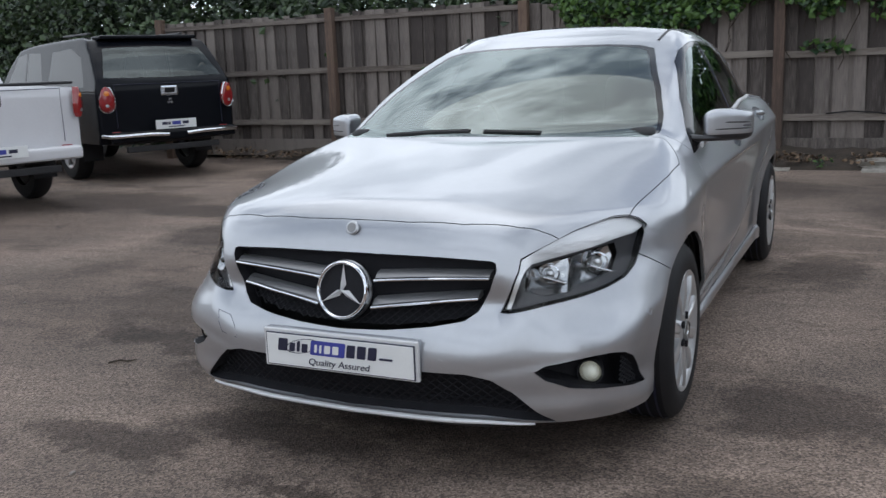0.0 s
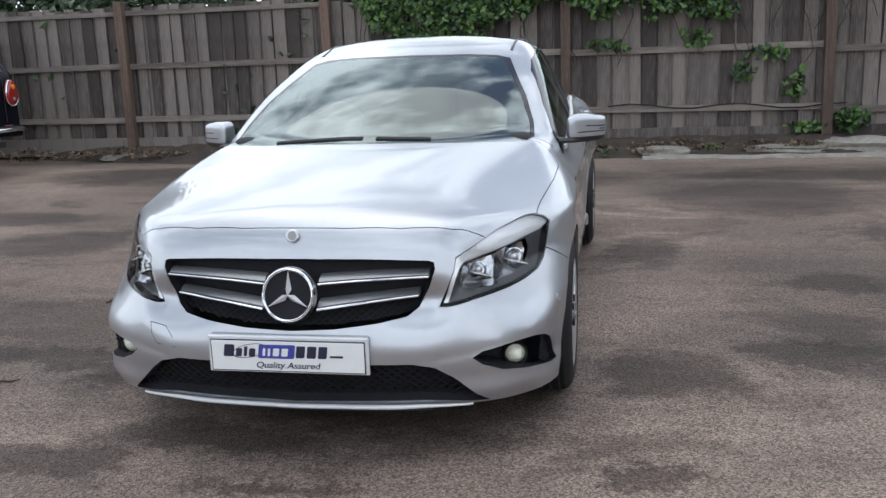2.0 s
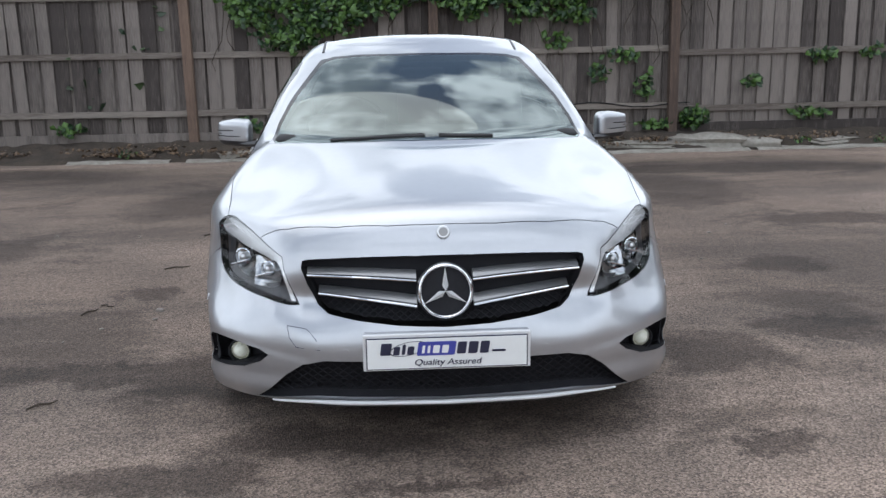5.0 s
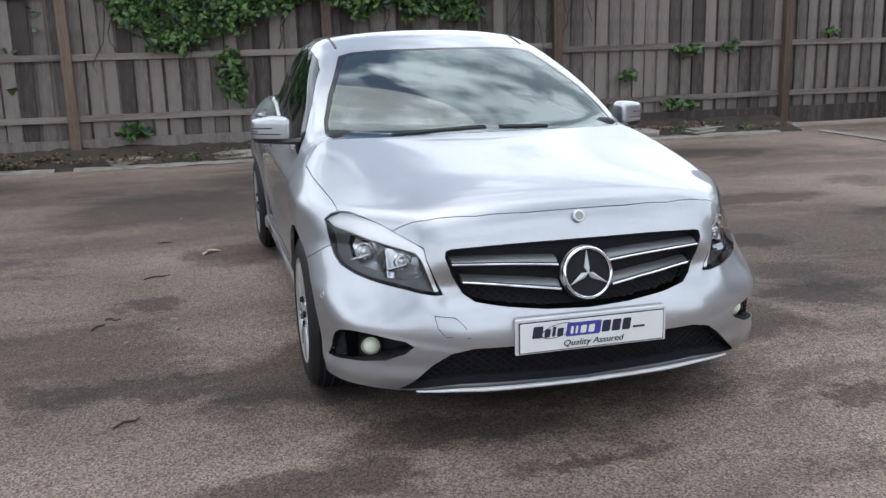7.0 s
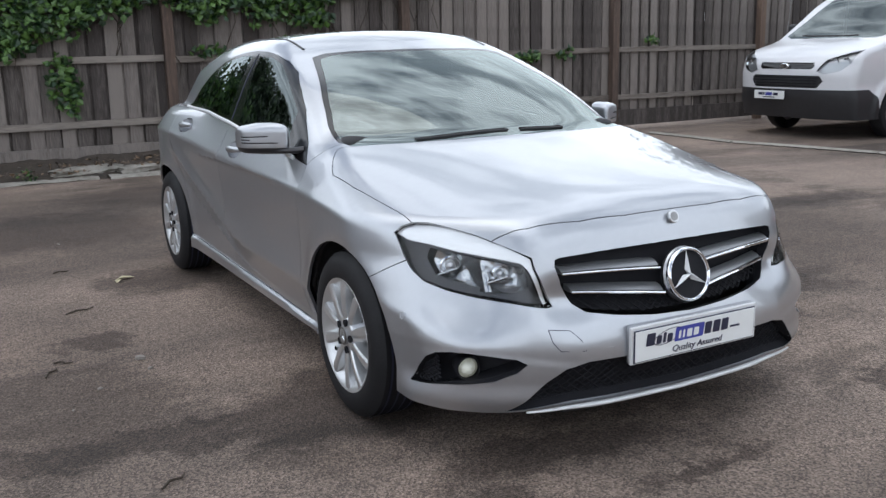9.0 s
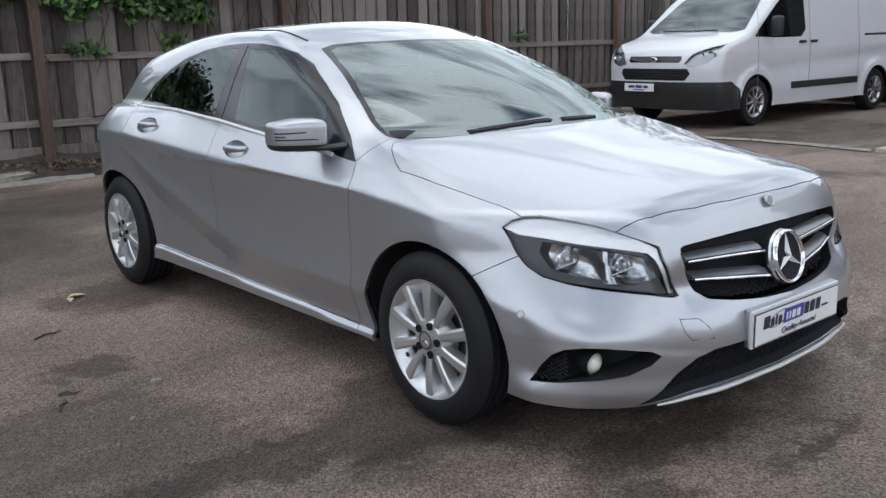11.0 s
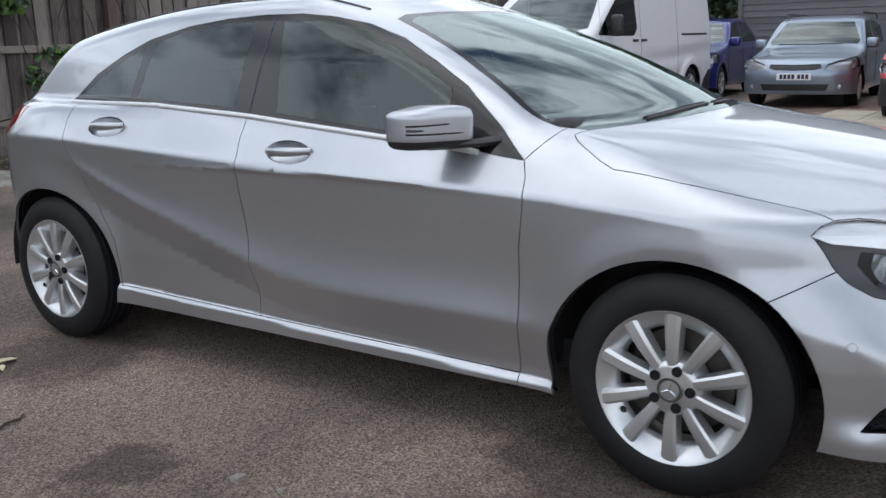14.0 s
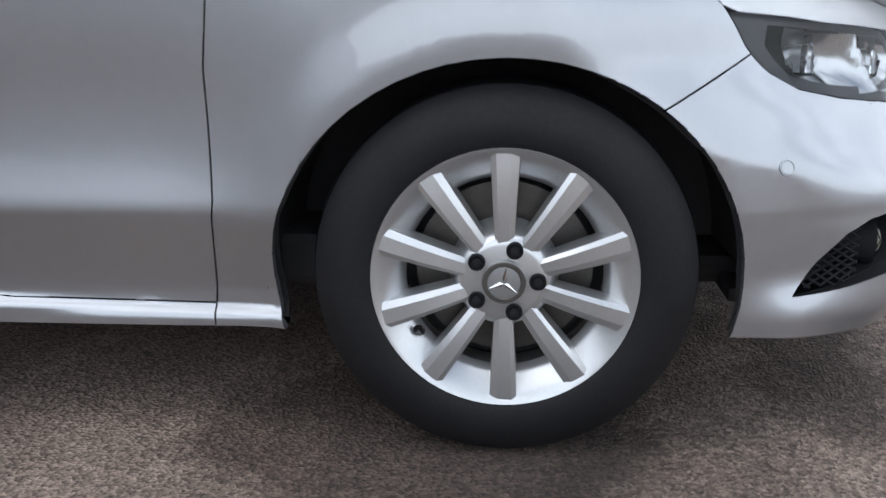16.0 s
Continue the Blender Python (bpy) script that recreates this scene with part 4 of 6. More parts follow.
def ellipse_ring(cx, cz, a, c, w, turn, lo=0, hi=360, n=36):
    out, inn = [], []
    for i in range(n + 1):
        t = radians(lo + (hi - lo) * i / n)
        for lst, k in ((out, 1.0), (inn, 1 - w)):
            x, z = a * k * math.cos(t), c * k * math.sin(t)
            lst.append((cx + x * math.cos(turn) - z * math.sin(turn), cz + x * math.sin(turn) + z * math.cos(turn)))
    return out + inn[::-1]


def rounded(cx, cz, w, h, r=.005, slant=0.15):
    pts = []
    for sx, sz, a0 in ((1, 1, 0), (-1, 1, 90), (-1, -1, 180), (1, -1, 270)):
        for i in range(4):
            a = radians(a0 + 30 * i)
            z = sz * (h / 2 - r) + r * math.sin(a)
            pts.append((cx + sx * (w / 2 - r) + r * math.cos(a) + slant * z, cz + z))
    return pts


flat_shape(ellipse_ring(-.125, .414, .062, .022, .07, radians(12), 20, 330), INK_DARK, "swoosh", plate)
flat_shape(rounded(-.034, .413, .122, .046), INK_BLUE, "emblem_block", plate)
for i, (x, w, h, dz) in enumerate(((-.196, .034, .040, .003), (-.162, .020, .028, -.003), (-.139, .011, .034, .001), (-.117, .021, .028, -.003), (.047, .029, .040, .002), (.084, .030, .040, .002), (.121, .029, .040, .002))):
    flat_shape(rounded(x, .411 + dz, w, h, .004), INK_DARK, "mark", plate)
for i, (x, w) in enumerate(((-.076, .009), (-.059, .008), (-.035, .021), (-.006, .021))):
    flat_shape(rounded(x, .411, w, .026, .003), WHITE_PLATE, "pale_mark", plate, y=-.8782)
flat_shape(rounded(.166, .400, .044, .007, .002, 0), INK_DARK, "small_mark", plate)
txt = bpy.data.curves.new("slogan", "FONT")
txt.body, txt.size, txt.align_x, txt.align_y, txt.shear = "Quality Assured", .027, "CENTER", "CENTER", 0.2
txt.extrude = .0003
tmp = new("slogan", txt)
bpy.context.view_layer.update()
me = bpy.data.meshes.new_from_object(tmp.evaluated_get(bpy.context.evaluated_depsgraph_get()))
bpy.data.objects.remove(tmp)
for q in me.vertices:
    q.co = (q.co.x * 1.22 + .0, -.8776 - q.co.z, .3665 + q.co.y * 1.08)
part("slogan", me, INK_DARK, plate, "printed words Quality Assured")
bold = me.copy()
for q in bold.vertices:
    q.co += Vector((.0009, -.0002, .0002))
part("slogan_weight", bold, INK_DARK, plate)
pts = [(-h, nose_y(h, z) - .0004, z) for h, z in TOW + TOW[:1]]
part("tow_cover_gap", tube(pts, .0013, 5), INK_DARK, bumper, "fine gap round the towing eye cover")
# bright lip along the intake's lower edge
pts = [(s * .02 * i, nose_y(.02 * i, .213) - .010, .206 + .010 * max(0, i / 30 - .55)) for s in (-1,) for i in range(29, 0, -1)] + [(.02 * i, nose_y(.02 * i, .213) - .010, .206 + .010 * max(0, i / 30 - .55)) for i in range(30)]
part("bright_lip", tube(pts, [.004 + .006 * min(1, 2.5 * (1 - abs(i - 29) / 30)) for i in range(len(pts))], 8, flat=.8), LIP, bumper, "bright silver lip", smooth=60)
pts = [(p[0] * 1.0, p[1] + .045, .190) for p in pts if abs(p[0]) < .45]
part("splitter", tube(pts, .022, 8, flat=.6), BLACK_PLASTIC, bumper, smooth=60)
GLOW = lamp_material("lit_fog_lamp", (0.80, 0.81, 0.70), 0.15)
for side, s in (("right", -1), ("left", 1)):
    v, f, n = panel(("fog",), side, gap=None)
    pocket = sheet("fog_pocket", v - .095 * n, f, n, MATT_BLACK, bumper, "black fog lamp pocket")
    walls(("fog",), side, .097, pocket)
    m = Matrix.Translation((s * .704, -.606, .337)) @ Euler((0, 0, radians(s * 10))).to_matrix().to_4x4()
    lampb = part("fog_lamp", lathe([(.06, .032), (.0, .041), (-.010, .040), (-.011, .036), (-.004, .033)], 32, "y", m=m), MATT_BLACK, pocket, "round fog lamp, switched on", smooth=40)
    part("reflector", lathe([(.034 - 28 * (.033 * i / 9) ** 2, max(.0005, .033 * i / 9)) for i in range(10)], 32, "y", m=m), BOWL, lampb, smooth=60)
    part("bulb", lathe([(.014, .026), (.004, .027), (-.008, .020), (-.014, .010), (-.016, .0005)], 24, "y", m=m), GLOW, lampb, smooth=60)
    part("lens", lathe([(-.004, .033), (-.013, .029), (-.021, .018), (-.025, .0005)], 28, "y", m=m), CLEAR_GLASS, lampb, smooth=60).visible_shadow = False
    b = bmesh.new()
    for way in (1, -1):
        for k in range(-9, 12):
            run = []
            for i, y in enumerate(np.linspace(-.46, -.566, 12)):
                z = .335 + .014 * k + way * .62 * (y + .54)
                if bool(inside(FOG, y, z)):
                    run.append((s * (side_h(y, z) - .020), y, z))
            if len(run) > 1:
                tube([run[0], run[len(run) // 2], run[-1]], .0022, 4, b)
    tagged(part("pocket_mesh", b, MATT_BLACK, pocket, "black honeycomb mesh"), kind="stuff")
    # headlight
    hl = sheet("headlight", *panel(("headlight",), side, gap=None), LAMP_GREY, car, "clear headlight with grey housing and bright reflectors")
    v, f, n = panel(("headlight", "strip", "shield"), side, gap=None)
    hl.data.vertices.foreach_set("co", (np.array([q.co[:] for q in hl.data.vertices]) + np.array([-s * .012, .042, 0])).ravel())
    hl.data.update()
    part("lens", mesh_of("lens", *panel(("headlight", "strip", "shield"), side, gap=.001, deep=.004)[:2], panel(("headlight", "strip", "shield"), side, gap=.001, deep=.004)[2]), CLEAR_GLASS, hl, "clear lens").visible_shadow = False
    v, f, n = panel(("strip",), side, gap=None)
    vs_, fs_, ns_ = panel(("shield",), side, gap=None)
    # two hollow mirrored cells side by side, each with its bulb cap
    hv, zv = np.abs(vs_[:, 0]), vs_[:, 2]
    hc = np.where(hv > .650, .700, .598)
    dish = np.clip(1 - ((hv - hc) / .052) ** 2, 0, 1) * np.clip(1 - .55 * ((zv - .636) / .055) ** 2, 0, 1)
    cells = sheet("reflector_panel", vs_ - (.016 + .040 * dish)[:, None] * ns_, fs_, None, CELL, hl, "mirrored twin reflector panel")
    for hb, zb, rb in ((.700, .640, .017), (.598, .628, .014)):
        yb = nose_y(hb, zb)
        m = Matrix.Translation((s * (hb - .010), yb + .046, zb)) @ Euler((0, 0, radians(s * 24))).to_matrix().to_4x4()
        cap = part("bulb_cap", lathe([(.03, rb * .9), (.0, rb), (-.010, rb * .8), (-.014, .0005)], 24, "y", m=m), SATIN, hl, "round silver bulb cap", smooth=40)
        part("cap_ring", lathe([(.004, rb * 1.9), (-.004, rb * 2.0), (-.006, rb * 1.8), (.004, rb * 1.7)], 32, "y", m=m, closed=True), CHROME, cap, smooth=40)
        part("cap_blade", box(.016 * s, -.002, -.012, .070, .030, .005, .0015, m=m @ Matrix.Rotation(radians(16 * s), 4, "Y")), CHROME, cap)
    sheet("indicator_strip", v - .013 * n, f, n, LAMP_WHITE, hl, "ribbed bright indicator strip")
    v2, f2, n2 = panel(("headlight", "strip", "shield"), side, gap=None)
    edge = flanged(v2 - .001 * n2, f2, n2, .001, .05)
    k = len(f2)
    sheet("seal", edge[0], edge[1][k:], edge[2], GLOSS_BLACK, hl, "black seal")
    # parking sensors
    for y, z in ((-.425, .485),):
        hh = side_h(y, z)
        out = Vector(slope(np.array([hh, y, z])))
        out.x *= s
        m = Matrix.Translation(Vector((s * hh, y, z)) + out.normalized() * .001) @ out.to_track_quat("-Y", "Z").to_matrix().to_4x4()
        part("parking_sensor", lathe([(.004, .0125), (-.0006, .0125), (-.0010, .0118), (.0003, .0108), (.0003, .0098), (-.0006, .0092), (-.0008, .0005)], 20, "y", m=m), SILVER, bumper)
    m = Matrix.Translation((s * .324, nose_y(.324, .394) + .001, .394)) @ Euler((0, 0, radians(s * 8))).to_matrix().to_4x4()
    part("parking_sensor", lathe([(.004, .0125), (-.0006, .0125), (-.0010, .0118), (.0003, .0108), (.0003, .0098), (-.0006, .0092), (-.0008, .0005)], 20, "y", m=m), SILVER, bumper)
    # door handles in their dished cups
    for k, nm in ((0, "cup_front"), (1, "cup_rear")):
        door = doors[side][k]
        yc, zc = HANDLES[k]
        v, f, n = panel((nm,), side, gap=None)
        d = np.clip(1 - ((v[:, 1] - yc) / .098) ** 2 - ((v[:, 2] - zc) / .038) ** 2, 0, 1)
        v = v - n * (.030 * np.sqrt(d))[:, None]
        me = mesh_of("handle_cup", v, f)
        sheet_ob = part("handle_cup", me, SILVER, door)
        hh = side_h(yc, zc)
        pts = [(s * (hh - .004 + .026 * math.sin(math.pi * i / 10) ** .5), yc - .098 + .0196 * i, zc + .003 - .010 * (i / 10 - .5)) for i in range(11)]
        part("door_handle", tube(pts, [.009 + .004 * math.sin(math.pi * i / 10) for i in range(11)], 10, flat=1.25), SILVER, door, smooth=60)
    # bright strip below the side windows
    pts = []
    for i in range(40):
        y = .62 + 2.06 * i / 39
        z = float(np.interp(y, [.548, .659, 1.03, 1.58, 2.115, 2.70], [.884, .898, .929, .973, .999, 1.001])) - .002
        pts.append((s * (side_h(y, z) + .002), y, z))
    part("bright_strip", tube(pts, .0095, 8, flat=1.0), LIP, car, "bright strip below the side windows", smooth=60)
    pts = [(s * (side_h(1.58 + .0 * z, z) - .0005), 1.575 + .002 * z, z) for z in np.linspace(.985, 1.305, 8)]
    part("pillar_gap", tube(pts, .0035, 6), INK_DARK, car)
    pts = [(s * .50, y, top_z(.50, y) + .001) for y in np.linspace(1.24, 2.70, 20)]
    part("roof_strip", tube(pts, .007, 6, flat=.5), BLACK_PLASTIC, car, "black roof joint strip")
    # door mirror
    c = np.array([s * .895, .738, .970])

    def shell(p, s=s, c=c):
        q = p - c
        out = q[..., 0] * s
        top = q[..., 2] - (.062 - .20 * np.maximum(out + .005, 0) - 9 * np.maximum(-out - .045, 0) ** 2)
        e = (np.abs(out) / .087) ** 5 + (np.abs(q[..., 1] - .70 * out) / .078) ** 2.6 + (np.abs(q[..., 2]) / .068) ** 5
        return smax(smax((e - 1) * .03, top, .02), q[..., 1] - .045 - .50 * out, .015)
    mv, mf = net(shell, c - .16, c + .16, .009)
    g = np.stack([(shell(mv + .002 * e) - shell(mv - .002 * e)) for e in np.eye(3)], -1)
    g /= np.linalg.norm(g, axis=1)[:, None]
    mv[np.abs(mv[:, 2] - .932) < .0045, 2] = .932
    fm = mv[mf].mean(1)
    lowz = fm[:, 2] < .932
    mirror = part("door_mirror", mesh_of("door_mirror", mv, mf[~lowz], g), SILVER, doors[side][0], "silver door mirror on a black foot")
    part("mirror_base", mesh_of("mirror_base", mv - .002 * g, mf[lowz], g), BLACK_PLASTIC, mirror)
    part("mirror_foot", tube([(s * .765, .575, .925), (s * .82, .62, .920), (s * .90, .73, .916)], [.026, .020, .024], 8, flat=.6), BLACK_PLASTIC, mirror, smooth=60)
    for z0, a0, a1, r0, r1, mat in ((.976, -2, 100, .0030, .0040, GLOSS_BLACK), (.953, -20, 100, .0030, .0040, GLOSS_BLACK), (.964, 60, 100, .004, .011, LAMP_GREY)):
        pts, rad = [], []
        for i in range(15):
            a = radians(a0 + (a1 - a0) * i / 14)
            way = np.array([s * math.sin(a), -math.cos(a), 0])
            lo, hi = .0, .19
            for _ in range(24):
                mm = (lo + hi) / 2
                lo, hi = (lo, mm) if shell(np.array([c[0], c[1], z0]) + mm * way) > 0 else (mm, hi)
            rad.append((r0 + (r1 - r0) * i / 14) * (.4 if i == 0 else 1))
            q = np.array([c[0], c[1], z0 + (.004 * (1 - i / 14) if z0 > .97 else 0)]) + (hi - rad[-1] + .0012) * way
            pts.append(tuple(q))
        part("repeater_slot" if mat is GLOSS_BLACK else "repeater_lens", tube(pts, rad, 8), mat, mirror)

# wipers
for pts in ([(-.42, .262), (-.29, .236), (-.15, .220), (-.02, .212)], [(.04, .208), (.12, .212), (.20, .220), (.27, .232)]):
    p3 = [(x, y, top_z(abs(x), y) + .003) for x, y in pts]
    arm = part("wiper", tube(p3, [.004, .006, .006, .005], 6, flat=1.0), BLACK_PLASTIC, car, "black wiper arm", smooth=60)
    blade = [(x, y + .012, top_z(abs(x), y + .012) + .003) for x, y in pts]
    part("wiper_blade", tube(blade, .0025, 6), RUBBER, arm)

# cabin
dash = part("dashboard", box(0, .62, .86, 1.36, .50, .24, .05, seg=3), CABIN_DARK, car, smooth=40)
part("dash_cowl", box(-.36, .66, 1.0, .36, .22, .08, .03), CABIN_DARK, dash)
wheel_m = Matrix.Translation((-.36, .93, .93)) @ Euler((radians(-24), 0, 0)).to_matrix().to_4x4()
sw = part("steering_wheel", lathe([(.0, .172), (.014, .182), (.0, .196), (-.014, .182)], 40, "y", m=wheel_m, closed=True), CABIN_DARK, car, smooth=60)
part("hub", box(0, 0, 0, .30, .03, .07, .012, m=wheel_m), CABIN_DARK, sw)
for sx in (-.36, .36):
    seat = part("seat", box(sx, 1.38, .50, .50, .52, .22, .06, seg=3), CABIN_GREY, car, smooth=40)
    mm = Matrix.Translation((sx, 1.66, .85)) @ Euler((radians(-16), 0, 0)).to_matrix().to_4x4()
    part("backrest", box(0, 0, 0, .48, .14, .62, .06, m=mm, seg=3), CABIN_GREY, seat, smooth=40)
    part("headrest", box(0, .02, .41, .26, .10, .17, .045, m=mm, seg=3), CABIN_GREY, seat, smooth=40)
rear = part("rear_bench", box(0, 2.35, .52, 1.25, .5, .26, .06, seg=3), CABIN_GREY, car, smooth=40)
part("backrest", box(0, 2.66, .82, 1.25, .16, .55, .06, seg=3), CABIN_GREY, rear, smooth=40)
part("interior_mirror", box(.0, .93, 1.215, .22, .03, .06, .014), CABIN_DARK, car)
part("cabin_floor", box(0, 1.35, .29, 1.42, 2.6, .10, .02), CABIN_DARK, car)
part("underbody", box(0, 1.25, .235, 1.12, 3.9, .06, .02), CABIN_DARK, car)
part("sill_floor", box(0, 1.35, .222, 1.48, 1.80, .04, .01), CABIN_DARK, car)
part("nose_floor", box(0, -.55, .215, 1.30, .30, .03, .01), CABIN_DARK, car)
part("radiator_core", box(0, -.55, .45, 1.10, .06, .50, .01), CABIN_DARK, car)


def wheel(parent, place, rim_r=.2090, tyre_r=.3085, width=.205, spokes=10, mat=ALLOY, star=True, lugs=5, detailed=True):
    """A road wheel: its outer face looks along -x. place puts its hub centre."""
    p = part("wheel", lathe([(-.014, .0005), (-.014, .058), (-.011, .068), (-.002, .076), (.05, .09), (.05, .0005)], 40, m=place), mat, parent, "alloy wheel", smooth=40)
    w = width
    prof = [(w * .96, rim_r - .012), (w, rim_r + .012), (w * 1.0, rim_r + .045), (w * .95, tyre_r - .022), (w * .86, tyre_r - .004), (w * .5, tyre_r), (w * .14, tyre_r - .004), (w * .05, tyre_r - .022),
            (-w * .01, rim_r + .045), (-w * .01, rim_r + .014), (w * .03, rim_r - .004), (w * .1, rim_r - .014)]
    prof = [(a - .020, r) for a, r in prof]
    part("tyre", lathe(prof, 72, m=place, closed=True), RUBBER, p, "black tyre", smooth=35)
    if detailed:
        b = bmesh.new()
        for q in range(4):
            lathe([(w * (.24 + .17 * q) - .020 - .004, tyre_r + .0006), (w * (.24 + .17 * q) - .020 + .004, tyre_r + .0006)], 72, m=place, bm=b)
        bmesh.ops.delete(b, geom=[f for f in b.faces if len(f.verts) > 4], context="FACES")
        part("tread_groove", b, INK_DARK, p)
    part("rim", lathe([(-.014, rim_r + .004), (-.019, rim_r + .002), (-.017, rim_r - .004), (-.004, rim_r - .020), (.010, rim_r - .038), (.016, rim_r - .044), (.03, rim_r - .05), (.12, rim_r - .03), (.16, rim_r - .01), (.16, rim_r + .002), (.12, rim_r - .02), (.03, rim_r - .02)], 72, m=place, closed=True), mat, p, smooth=30)
    part("brake_disc", lathe([(.050, .0005), (.050, .075), (.062, .08), (.062, .145), (.074, .145), (.074, .0005)], 48, m=place), STEEL_DARK, p, smooth=30)
    part("hub_back", lathe([(.10, .0005), (.10, rim_r - .04)], 32, m=place), CABIN_DARK, p)
    for k in range(spokes):
        a = 2 * math.pi * k / spokes + math.pi / 2
        b = bmesh.new()
        rows = []
        for i in range(8):
            t = i / 7
            r = .046 + (rim_r - .003 - .046) * t
            half = .0140 + .0085 * t
            face = -.011 - .005 * math.sin(math.pi * t) - .005 * t
            back = .024
            rows.append([b.verts.new(place @ Vector((x, r * math.cos(a) - u * math.sin(a), r * math.sin(a) + u * math.cos(a)))) for x, u in ((face + .0045, -half), (face, -half * .62), (face + .0012, half * .45), (face + .0055, half), (back, half * 1.10), (back, -half * 1.10))])
        for u, q in zip(rows, rows[1:]):
            for i in range(6):
                b.faces.new((u[i], u[(i + 1) % 6], q[(i + 1) % 6], q[i]))
        b.faces.new(rows[0]), b.faces.new(rows[-1])
        part("spoke", b, mat, p, smooth=12)
    for k in range(lugs):
        a = 2 * math.pi * k / lugs + math.pi
        m = place @ Matrix.Translation((-.004, .053 * math.cos(a), .053 * math.sin(a)))
        part("wheel_bolt", lathe([(-.004, .0135), (-.0165, .0135), (-.0165, .0115), (-.012, .011), (-.012, .0075), (-.0165, .007), (-.0165, .0005)], 18, m=m), MATT_BLACK, p)
    cap = part("hub_cap", lathe([(-.010, .036), (-.022, .0345), (-.024, .031), (-.0235, .0005)], 36, m=place), CAP_GREY, p, smooth=35)
    part("cap_ring", lathe([(-.0240, .034), (-.0252, .033), (-.0252, .027), (-.0240, .026)], 36, m=place), STEEL_DARK, cap)
    if star:
        for k in range(3):
            a = radians(90 + 120 * k + 8)
            b = bmesh.new()
            pts = [(.027, 0), (.006, .0035), (0, 0), (.006, -.0035)]
            q = [b.verts.new(place @ Vector((-.0245, u * math.cos(a) - w2 * math.sin(a), u * math.sin(a) + w2 * math.cos(a)))) for u, w2 in pts] + [b.verts.new(place @ Vector((-.0275, 0, 0)))]
            for i, j in ((0, 1), (1, 2), (2, 3), (3, 0)):
                b.faces.new((q[i], q[j], q[4]))
            part("star_arm", b, CHROME, cap)
        m = place @ Matrix.Translation((.006, .137, -.092))
        part("valve", lathe([(-.004, .010), (-.006, .008), (-.002, .0005)], 14, m=m), GLOSS_BLACK, p)
    return p


for y in (0.0, 2.699):
    for s in (-1, 1):
        m = Matrix.Translation((s * .852, y, .3075)) @ (Matrix() if s < 0 else Matrix.Rotation(math.pi, 4, "Z"))
        wheel(car, m)
        b = bmesh.new()
        prof = [(s * .822, .392), (s * .78, .395), (s * .55, .385), (s * .55, .10)]
        rings = []
        for a, r in prof:
            rings.append([b.verts.new((a, y + r * math.cos(radians(t)), .300 + r * math.sin(radians(t)))) for t in range(-4, 185, 8)])
        for u, q in zip(rings, rings[1:]):
            for i in range(len(u) - 1):
                b.faces.new((u[i], u[i + 1], q[i + 1], q[i]))
        part("wheel_liner", b, CABIN_DARK, car, "black wheel arch liner")


# ---- the other vehicles ----
def shell_parts(fn, lo, hi, step, cuts, floor):
    """One half of a smooth body, cut into panels; returns get(names, side) for their meshes."""
    vs, qs = net(fn, lo, hi, step)
    b = bmesh.new()
    q = [b.verts.new(tuple(v)) for v in vs]
    for f in qs.tolist():
        try:
            b.faces.new([q[i] for i in f])
        except ValueError:
            pass
    bmesh.ops.bisect_plane(b, geom=everything(b), dist=1e-5, plane_co=(0, 0, 0), plane_no=(1, 0, 0), clear_outer=True)
    bmesh.ops.bisect_plane(b, geom=everything(b), dist=1e-5, plane_co=(0, 0, floor), plane_no=(0, 0, 1), clear_inner=True)
    for nm, poly, ax, ok in cuts:
        slice_by(b, poly, ax, ok)
    b.verts.index_update()
    vs = np.array([v.co[:] for v in b.verts])
    fs = [[v.index for v in f.verts] for f in b.faces]
    c = np.array([vs[f].mean(0) for f in fs])
    b.free()
    own = np.full(len(fs), "body", object)
    for nm, poly, ax, ok in cuts[::-1]:
        own[inside(poly, c[:, ax[0]], c[:, ax[1]]) & np.array([ok(Vector(p)) for p in c])] = nm
    g = np.stack([fn(vs + .003 * e) - fn(vs - .003 * e) for e in np.eye(3)], -1)
    g /= np.linalg.norm(g, axis=1)[:, None]

    def get(names, side="both", lift=0.0):
        pick = [f for f, o in zip(fs, own) if o in names]
        ids = sorted({i for f in pick for i in f})
        at = {i: k for k, i in enumerate(ids)}
        v, n, f = vs[ids] + lift * g[ids], g[ids], [[at[i] for i in q] for q in pick]
        if side == "right":
            return v, f, n
        w, m, r = v * (-1, 1, 1), n * (-1, 1, 1), [q[::-1] for q in f]
        if side == "left":
            return w, r, m
        k = len(v)
        return np.concatenate([v, w]), f + [[i + k for i in q] for q in r], np.concatenate([n, m])
    return get


